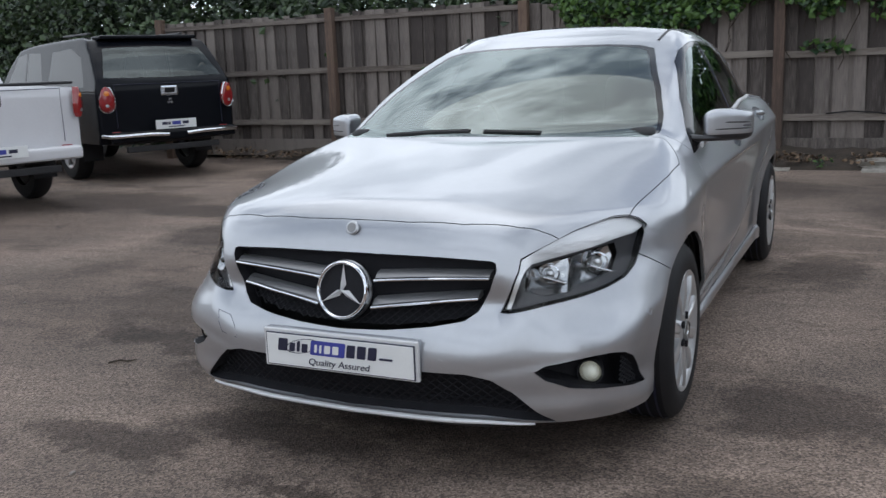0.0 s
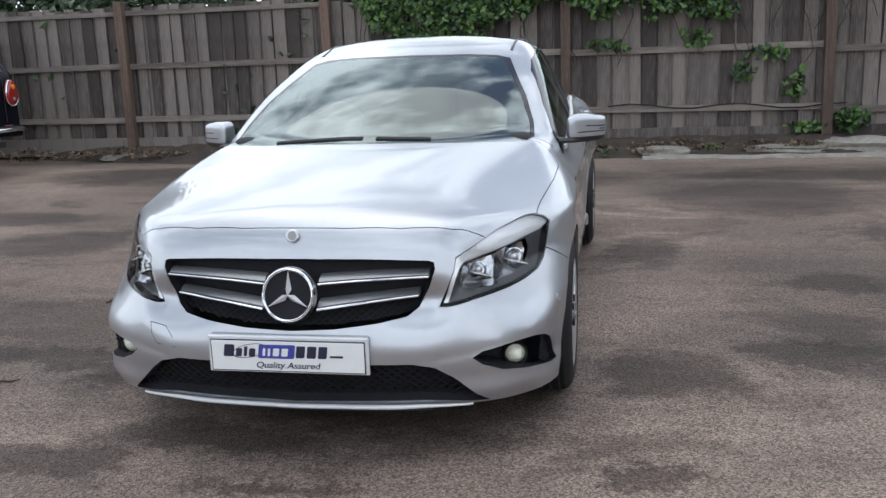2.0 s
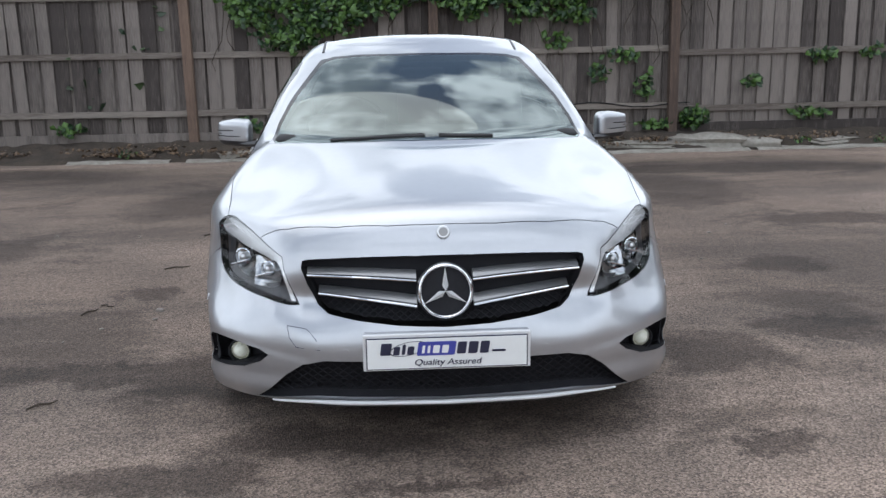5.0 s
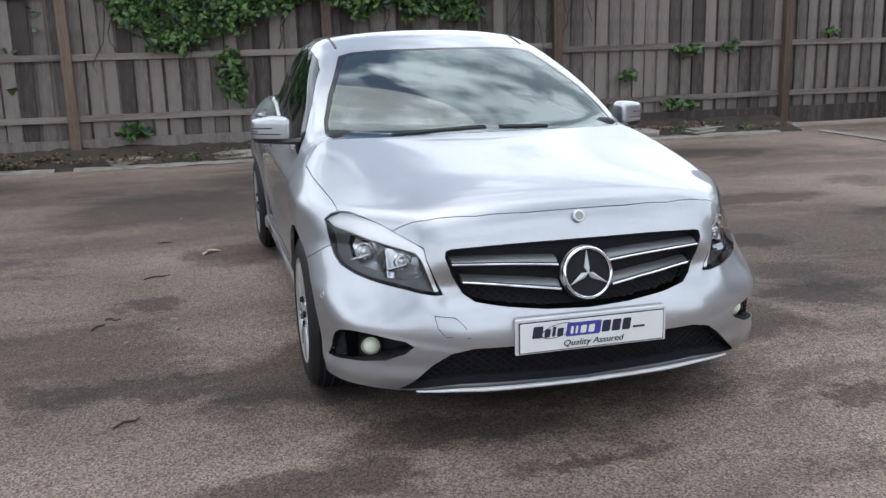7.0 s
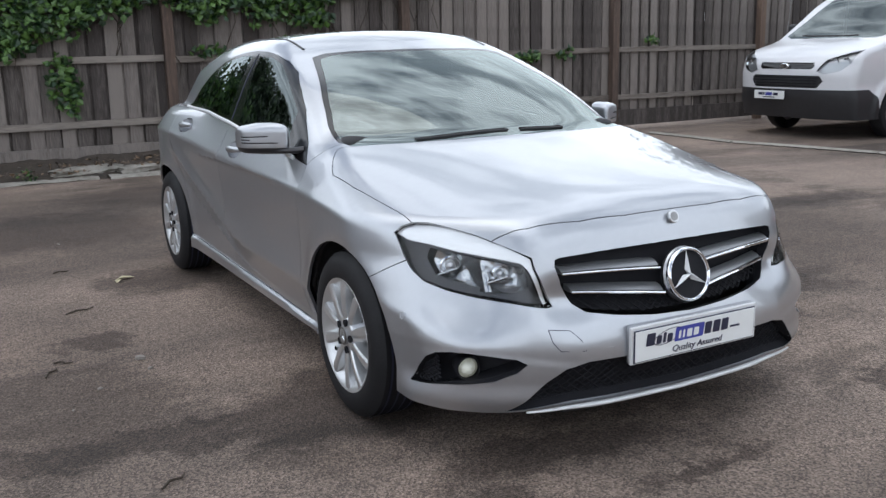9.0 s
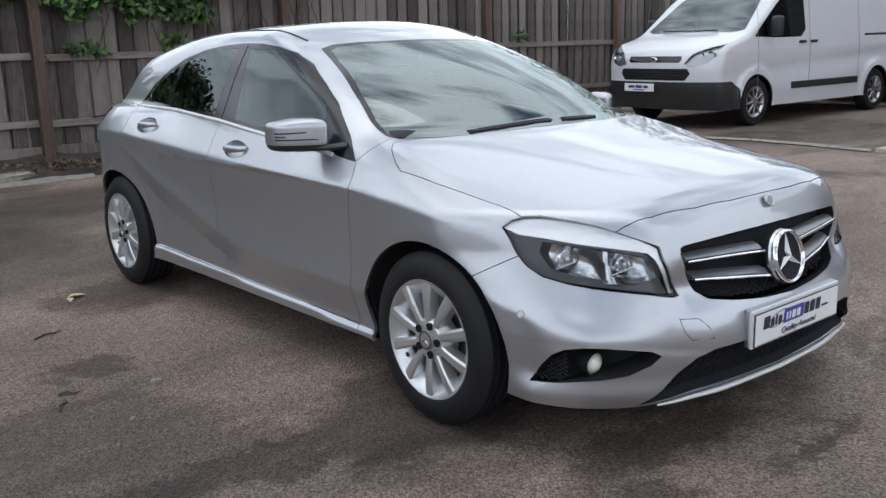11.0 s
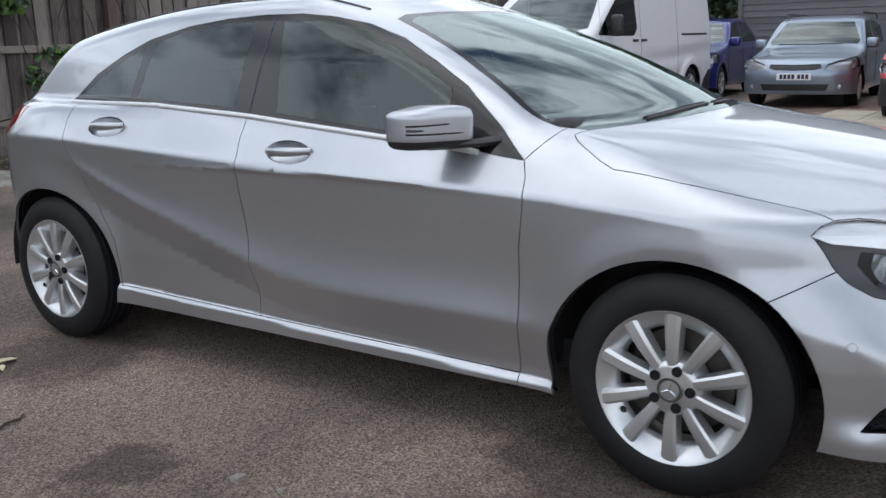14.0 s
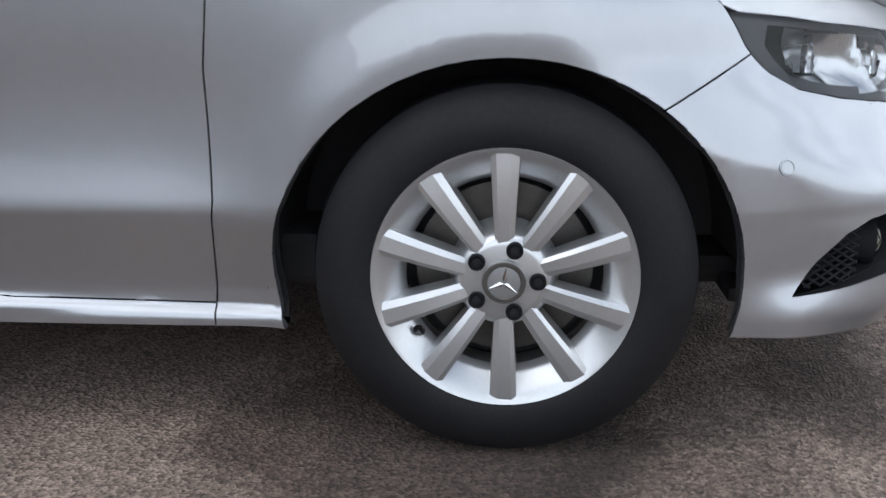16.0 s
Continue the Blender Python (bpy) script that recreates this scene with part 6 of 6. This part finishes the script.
        part("bed_rim", box(0, 3.3, 1.222, 1.70, 1.6, .03, .012), BLACK_PLASTIC, p)
    dealer_plate(p, Matrix.Translation((.0, y1 + (.125 if canopy else .12), .68 if canopy else .60)) @ Matrix.Rotation(math.pi, 4, "Z"))
    p.matrix_world = place
    return p


def rear_place(lx, ly, fx, fy):
    """Puts the middle of a pickup's rear at (lx, ly), driving towards (fx, fy)."""
    a = math.atan2(fy, fx)
    m = Matrix.Rotation(a + math.pi / 2, 4, "Z")
    back = m @ Vector((0, 4.15, 0))
    return Matrix.Translation((lx - back.x, ly - back.y, 0)) @ m


pickup("pickup_truck", "black double-cab pickup with a fitted canopy, rear towards the yard", DARK_PAINT, rear_place(-6.42, 5.74, -.918, .396), True)
pickup("pickup_truck", "white double-cab pickup with open bed, parked beside a black pickup", WHITE_PAINT, rear_place(-6.02, 2.86, -.95, .31), False)


# ---- ground, fence, planting, buildings ----
bm = bmesh.new()
bmesh.ops.create_grid(bm, x_segments=2, y_segments=2, size=150)
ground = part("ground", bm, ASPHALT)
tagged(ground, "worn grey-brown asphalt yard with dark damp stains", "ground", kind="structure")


def leaves(name, clumps, size, mat, seed, label, category, face=(0, -1, .35), spread=.9):
    """Many small folded leaves, scattered in lumps (centre, radii, how many)."""
    r = np.random.RandomState(seed)
    unit = lambda q: q / np.linalg.norm(q, axis=1)[:, None]
    vs, fs, k = [], [], 0
    for c, rad, n in clumps:
        p = np.array(c) + unit(r.normal(size=(n, 3))) * np.array(rad) * (r.rand(n, 1) ** .45)
        d = unit(np.array(face) + spread * r.normal(size=(n, 3)))
        u = unit(np.cross(d, r.normal(size=(n, 3))))
        w = np.cross(d, u)
        s = size * (.6 + .7 * r.rand(n, 1))
        five = np.stack([p - u * s * .5, p - u * s * .12 + w * s * .42 - d * s * .10, p + u * s * .55, p - u * s * .12 - w * s * .42 - d * s * .10, p + d * s * .05], 1)
        vs.append(five.reshape(-1, 3))
        at = k + 5 * np.arange(n)[:, None, None]
        fs.append((at + np.array([(0, 4, 1), (1, 4, 2), (2, 4, 3), (3, 4, 0)])[None]).reshape(-1, 3))
        k += 5 * n
    vs, fs = np.concatenate(vs), np.concatenate(fs).tolist()
    ob = part(name, mesh_of(name, vs, fs, smooth=False), mat)
    return tagged(ob, label, category, kind="stuff")


rng = random.Random(4)
fence = thing("fence", "weathered close-board timber fence on brown posts behind the yard", "fence", kind="structure")
FENCE_L, FENCE_R = -8.5, 19.0
# undergrowth along the foot of the fence
clumps = []
for i in range(210):
    x = rng.uniform(-2.15, 3.9)
    hang = 1.50 + .22 * math.sin(x * 1.9 + .6) + .10 * math.sin(x * 5.1)
    hang += .45 * max(0, x - 1.4) + .22 * max(0, -1.5 - x)
    z = rng.uniform(min(hang + .1, 2.1), 2.25)
    clumps.append(((x, 7.93 - .10 * rng.random(), z), (.22, .10, .15), 40))
for i in range(26):
    x = rng.uniform(-2.3, 4.6)
    clumps.append(((x, 8.1, 2.15 + .2 * rng.random()), (.45, .3, .22), 80))
for x, z, rx, rz, n in ((-.78, 1.02, .20, .33, 150), (-.70, .80, .12, .2, 50), (-1.95, .36, .22, .10, 60), (2.47, .95, .16, .16, 40), (3.05, .80, .14, .22, 45), (2.75, 1.15, .30, .10, 40), (3.70, .36, .22, .16, 110), (3.2, .28, .3, .06, 50),
                        (5.33, 1.12, .22, .12, 60), (4.45, .80, .14, .10, 40), (6.0, 1.15, .2, .1, 30), (-4.14, .35, .25, .08, 40), (.9, 1.3, .3, .1, 40), (1.9, 1.36, .2, .12, 40), (7.6, 1.3, .15, .12, 25), (-5.5, 1.4, .1, .1, 12), (5.2, .4, .3, .1, 50)):
    clumps.append(((x, 7.95, z), (rx, .06, rz), n))
leaves("ivy", clumps, .085, IVY_LEAF, 3, "bright green ivy hanging over the weathered fence", "ivy")
b = bmesh.new()
for i in range(26):
    x = rng.uniform(-2.2, 4.4)
    pts = [(x, 7.99, 2.0)]
    while pts[-1][2] > rng.uniform(.5, 1.7):
        pts.append((pts[-1][0] + rng.uniform(-.08, .08), 7.985, pts[-1][2] - .12))
    if len(pts) > 2:
        tube(pts, .005, 4, b)
tagged(part("ivy_stems", b, STEM), "thin brown ivy stems on the fence", "ivy stems", kind="stuff")
clumps = []
for i in range(430):
    x = rng.uniform(-22, -2.0)
    clumps.append(((x, 9.0 + rng.uniform(-.45, 1.8) + .25 * max(0, -9 - x), rng.uniform(.4, 3.3 if x < -7.5 else 2.7)), (.8, .7, .6), 210))
for i in range(50):
    clumps.append(((rng.uniform(-3.9, -1.7), 9.4 + rng.uniform(-.3, 1.2), rng.uniform(1.8, 3.5)), (.5, .5, .35), 170))
leaves("hedge", clumps, .115, HEDGE_LEAF, 5, "dark green overgrown hedge behind the fence", "hedge", (0, -.7, .5), 1.0)
clumps = []
for i in range(170):
    x = rng.uniform(12, 36)
    clumps.append(((x, 10 + rng.uniform(-.6, 2.4), rng.uniform(.8, 4.8)), (.9, .8, .7), 60))
for i in range(150):
    clumps.append(((rng.uniform(20.3, 22.5), rng.uniform(5.6, 9.2), rng.uniform(.5, 5.0)), (.8, .7, .7), 110))
leaves("far_trees", clumps, .18, HEDGE_LEAF, 6, "green trees behind the far end of the fence", "trees", (0, -.7, .5), 1.0)

# strip of soil and litter between the yard and the fence
nx, ny = 240, 14
vs, fs = [], []
for j in range(ny):
    for i in range(nx):
        x = -8.6 + 15.4 * i / (nx - 1)
        t = j / (ny - 1)
        edge = 7.36 + .05 * math.sin(x * 1.3) + .30 * max(0, -4.5 - x) + .05 * noise.noise((x * 2, 0, 3))
        y = edge + (8.12 - edge) * t
        rise = .015 + .17 * min(1, t * 1.25) ** 1.3
        z = rise * (1 + .35 * noise.noise((x * 1.7, y * 2, 0))) + .025 * noise.noise((x * 9, y * 9, 1)) * min(1, t * 3) - (.02 if j == 0 else 0)
        vs.append((x, y, z))
for j in range(ny - 1):
    for i in range(nx - 1):
        k = j * nx + i
        fs.append((k, k + 1, k + nx + 1, k + nx))
verge = part("verge", mesh_of("verge", vs, fs), SOIL)
tagged(verge, "dark bare soil strip littered with leaves under the fence", "soil", kind="structure")
clumps = [((rng.uniform(-8, 6.6), rng.uniform(7.42, 7.95), .07 + .09 * rng.random()), (.25, .10, .03), 26) for _ in range(110)]
leaves("leaf_litter", clumps, .05, DEAD_LEAF, 8, "brown dead leaves lying on the soil strip", "leaf litter", (0, -.2, 1), .5)


def rough_block(name, x, y, z, sx, sy, sz, mat, seed, label, category, turn=0):
    """A broken lump: a box, subdivided and knocked about."""
    b = bmesh.new()
    bmesh.ops.create_cube(b, size=1)
    bmesh.ops.subdivide_edges(b, edges=b.edges, cuts=5, use_grid_fill=True)
    for q in b.verts:
        d = noise.noise_vector(q.co * 2.3 + Vector((seed * 3.1, seed, 0)))
        r = max(abs(q.co.x), abs(q.co.y)) * 2
        q.co += .16 * d
        q.co.z *= 1.15 - .45 * r * r
    bmesh.ops.scale(b, vec=(sx, sy, sz), verts=b.verts)
    ob = part(name, b, mat, smooth=45)
    ob.matrix_world = Matrix.Translation((x, y, z)) @ Matrix.Rotation(radians(turn), 4, "Z")
    return tagged(ob, label, category)


for i, (x, y, sx, sy, sz) in enumerate(((3.75, 7.62, .85, .35, .22), (4.35, 7.55, .6, .3, .14), (2.9, 7.60, .8, .25, .09), (1.55, 7.60, .55, .3, .10), (-.68, 7.62, .75, .26, .11), (-.15, 7.56, .45, .22, .08), (-5.5, 7.85, .6, .25, .09), (5.4, 7.6, .7, .24, .08), (-2.0, 7.6, .5, .2, .07))):
    tagged(rough_block("concrete_lump", x, y, .06, sx, sy, sz, CONCRETE, i, "broken grey concrete lump on the soil strip", "rubble", 7 * i - 20), group="rubble along the fence")
for i, (x0, x1, y) in enumerate(((1.3, 4.2, 7.33), (4.3, 6.4, 7.38), (-2.6, -.6, 7.40), (-.5, .6, 7.33), (-4.0, -2.8, 7.42))):
    b = bmesh.new()
    n = 22
    rows = []
    for k in range(n):
        x = x0 + (x1 - x0) * k / (n - 1)
        w = .05 + .05 * noise.noise((x * 3, i, 0))
        yy = y + .035 * noise.noise((x * 2.2, i, 5))
        rows.append([b.verts.new((x, yy + d, zz + .012 * noise.noise((x * 6, d * 30, i)))) for d, zz in ((-.03 - w, .0), (-.025 - w, .022), (0, .034), (.03 + w, .03), (.04 + w, .0))])
    for p, q in zip(rows, rows[1:]):
        for k in range(4):
            b.faces.new((p[k], p[k + 1], q[k + 1], q[k]))
    tagged(part("edging_sheet", b, PLASTIC_SHEET, smooth=50), "pale dirty crumpled sheeting along the yard edge", "sheeting", group="sheeting along the fence")
clumps = [((x, 7.4, .10), (.14, .05, .07), 26) for x in (.9, 2.1, 4.9, -1.3, -3.3, 5.9)]
leaves("weeds", clumps, .045, IVY_LEAF, 9, "small green weeds at the yard edge", "weeds", (0, -.3, .8), .7)

# loose bits on the asphalt
for i, (x, y, s) in enumerate(((-1.19, 2.62, .055), (-1.24, 2.57, .04), (8.9, 6.6, .07))):
    b = bmesh.new()
    pts = [(-1, 0, .0), (-.3, .45, .25), (.5, .35, .18), (1, 0, .05), (.4, -.4, .2), (-.4, -.45, .28)]
    q = [b.verts.new((s * u, s * v, s * w + .004)) for u, v, w in pts]
    mid_ = b.verts.new((0, 0, s * .06 + .003))
    for k in range(6):
        b.faces.new((q[k], q[(k + 1) % 6], mid_))
    ob = part("fallen_leaf", b, PALE_LEAF)
    ob.matrix_world = Matrix.Translation((x, y, 0)) @ Matrix.Rotation(i * 1.3, 4, "Z")
    tagged(ob, "pale dry curled leaf lying on the asphalt", "leaf", "fallen leaves")
for i, (x, y, l, a) in enumerate(((-1.60, 1.99, .16, 20), (-1.80, 1.02, .13, 60), (-1.75, 1.2, .08, -30), (-1.55, 3.0, .10, 10), (-1.6, -.25, .12, 35), (1.9, -1.1, .07, 70))):
    pts = [(0, 0, .006), (l * .4, .012, .010), (l * .7, -.006, .008), (l, .015, .006)]
    ob = part("twig", tube(pts, [.004, .005, .004, .002], 6), STEM)
    ob.matrix_world = Matrix.Translation((x, y, 0)) @ Matrix.Rotation(radians(a), 4, "Z")
    tagged(ob, "thin dark twig lying on the asphalt", "twig", "twigs on the asphalt")
pebble = rough_block("pebble", -1.407, 1.07, .006, .035, .028, .022, STONE, 40, "small grey pebble lying on the asphalt", "pebble")
tagged(pebble, group="pebbles on the asphalt")
for i in range(40):
    x, y = rng.uniform(-3.2, 2.6), rng.uniform(-3, 4)
    if abs(x) < 1.0 and y > -1:
        continue
    copy_thing(pebble, Matrix.Translation((x, y, .003)) @ Matrix.Rotation(i, 4, "Z") @ Matrix.Scale(rng.uniform(.25, .6), 4))

# raised edge, paving slabs and loose cable by the far parking bays
for i, (x0, y0, x1, y1) in enumerate(((6.95, 7.2, 6.9, 5.6), (6.9, 5.58, 7.27, 3.75), (7.28, 3.73, 7.1, 2.2))):
    b = tube([(x0, y0, .012), ((x0 + x1) / 2 + .02, (y0 + y1) / 2, .014), (x1, y1, .012)], .05, 6, flat=.4)
    tagged(part("edging_strip", b, CONCRETE), "low worn concrete edging strip set in the yard", "edging", group="edging strips")
terrace = thing("terrace", "low terrace of sandy concrete paving slabs at the yard's side", "paving", kind="structure")
slab_me = []
for k in range(3):
    b = bmesh.new()
    box(0, 0, 0, .890, .590, .05, .006, bm=b, seg=1)
    me = bpy.data.meshes.new("slab")
    b.to_mesh(me), b.free()
    me.materials.append(SLAB)
    slab_me.append(me)
for i in range(5):
    for j in range(9):
        ob = new("slab", slab_me[(i + j) % 3])
        ob.parent = terrace
        ob.matrix_world = Matrix.Translation((7.5 + .9 * i, 1.85 - .6 * j, .028 + rng.uniform(-.004, .004))) @ Euler((radians(rng.uniform(-.5, .5)), radians(rng.uniform(-.5, .5)), 0)).to_matrix().to_4x4()
hose = part("hose", tube([(9.6, 1.95, .02), (9.9, 2.1, .02), (10.3, 2.12, .02), (10.5, 1.98, .02), (10.25, 1.88, .02), (9.8, 1.85, .02)], .02, 6), RUBBER)
tagged(hose, "black hose lying in a loop on the ground", "hose")

# clad outbuilding beyond the parked cars, brick pier and drainpipe
clad = thing("clad_building", "grey weatherboarded outbuilding behind the parked cars", "building", kind="structure")
part("wall", box(19.65, 1.2, 2.0, .3, 9.6, 4.4, .01), CLADDING, clad)
b = bmesh.new()
sec = [(0, 0), (-.028, .004), (-.010, .150), (0, .155)]
board_c = prism(sec, 9.6, lambda u, v, d: (u, -d, v), b)
me = bpy.data.meshes.new("cladding_board")
bmesh.ops.recalc_face_normals(b, faces=b.faces)
b.to_mesh(me), b.free()
me.materials.append(CLADDING)
for k in range(28):
    ob = new("cladding_board", me)
    ob.parent = clad
    ob.matrix_world = Matrix.Translation((19.498, 6.0, .06 + .148 * k))
part("corner_board", box(19.47, 6.0, 2.1, .10, .10, 4.3, .006), CLADDING, clad)
part("corner_board", box(19.46, 1.9, 2.1, .06, .12, 4.3, .006), CLADDING, clad)
house = thing("brick_building", "red brick wall end with a grey drainpipe", "building", kind="structure")
part("wall", box(13.6, -4.4, 2.4, .28, 6.6, 4.8, .004), MORTAR, house)
b = box(0, 0, 0, .105, .216, .066, .004, seg=1)
me = bpy.data.meshes.new("brick")
b.to_mesh(me), b.free()
me.materials.append(BRICK)
for k in range(24):
    for j in range(12):
        y = -1.215 - .226 * j - (.113 if k % 2 else 0)
        ob = new("brick", me)
        ob.parent = house
        ob.matrix_world = Matrix.Translation((13.412 + rng.uniform(-.002, .002), y, .06 + .076 * k))
part("corner_trim", box(13.40, -1.06, 1.2, .10, .05, 2.4, .006), PIPE, house)
pipe = part("drainpipe", tube([(13.3, -.90, 0), (13.3, -.90, 1.2), (13.3, -.90, 4.6)], .055, 12), PIPE, house, "grey plastic drainpipe", smooth=60)
for z in (.5, 2.0):
    part("pipe_clip", box(13.32, -.90, z, .10, .14, .03, .004), PIPE, pipe)
tools = thing("leaning_poles", "brown and grey timber poles leaning beside a drainpipe", "poles")
for i, (y, mat) in enumerate(((-.72, POST), (-.64, RAIL), (-.52, PIPE), (-.42, POST), (-.30, BOARD))):
    part("pole", tube([(13.1, y, 0), (13.2, y + .02, 1.1), (13.3, y + .01, 2.3)], .03, 8), mat, tools)
# one solid block: the open shed's shaded inside is put into its dark colour
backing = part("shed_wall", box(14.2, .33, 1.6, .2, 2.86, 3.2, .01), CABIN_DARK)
tagged(backing, "shed wall behind the red van, coloured dark for its open, shaded inside", "wall", kind="structure")

# fence, board by board
board_me = []
for k in range(8):
    b = bmesh.new()
    w = 0.132 + 0.009 * (k % 4) if k < 4 else 0.11
    box(0, 0, 0, w, 0.018, 1.0, 0.003, bm=b, seg=1)
    for q in b.verts:
        q.co.x += .004 * math.sin(9 * q.co.z + k)
    me = bpy.data.meshes.new("board")
    b.to_mesh(me), b.free()
    me.materials.append(BOARD)
    board_me.append((me, w))
x, k = FENCE_L, 0
while x < FENCE_R:
    for front_row in (True, False):
        me, w = board_me[rng.randrange(4) if front_row else 4 + rng.randrange(4)]
        top_ = 1.96 + rng.uniform(-.03, .02) + (0.05 if x < -3 else 0)
        ob = new("board", me)
        ob.parent = fence
        ob.matrix_world = Matrix.Translation((x + (0 if front_row else .095), (8.055 if front_row else 8.085) + rng.uniform(-.005, .005), (top_ + 0.20) / 2)) @ Euler((0, radians(rng.uniform(-.8, .8)), radians(rng.uniform(-3, 3)))).to_matrix().to_4x4() @ Matrix.Diagonal((1, 1, top_ - 0.20, 1))
    x += .178 + rng.uniform(-.012, .016)
POSTS = [-8.45, -5.45, -2.62, .39, 3.42, 6.87, 9.9, 12.9, 15.9, 18.9]
for a, c in zip(POSTS, POSTS[1:]):
    for z, dz in ((1.24, .075), (.535, .075), (1.93, .06)):
        if z > 1.5 and a > -3:
            continue
        ob = part("rail", box(0, 0, 0, c - a, .045, dz, .004), RAIL, fence)
        m_ = (a + c) / 2
        ob.matrix_world = Matrix.Translation((m_, 8.02, z - (.06 if m_ > 5 else .015 if m_ > 0 else 0))) @ Euler((0, radians(rng.uniform(-.35, .35)), 0)).to_matrix().to_4x4()
for px in POSTS:
    ob = part("post", box(0, 0, 0, .115, .105, 2.16 if px < -3 else 2.0, .006), POST, fence)
    ob.matrix_world = Matrix.Translation((px, 7.97, 1.0)) @ Euler((0, radians(rng.uniform(-.5, .2)), 0)).to_matrix().to_4x4()
cable = part("cable", tube([(.9 + .25 * i, 7.985, .565 + .03 * math.sin(i * 1.3) - .004 * i) for i in range(12)], .008, 6), RUBBER)
tagged(cable, "black cable sagging along the fence rail", "cable")
for a, c in zip(POSTS, POSTS[1:]):
    part("gravel_board", box((a + c) / 2, 8.04, .17, c - a - .01, .03, .24, .004), BOARD, fence, "dark gravel board")

# plain walls out of view, added to shape the reflections in the paintwork
for name, q in (("wall_west", (-24, -3.5, .95, .2, 24, 1.9)), ("wall_south", (-3, -18, .95, 42, .2, 1.9))):
    tagged(part(name, box(*q, .01), CONCRETE), "plain low wall out of view, added for the paint to reflect", "wall", kind="structure")
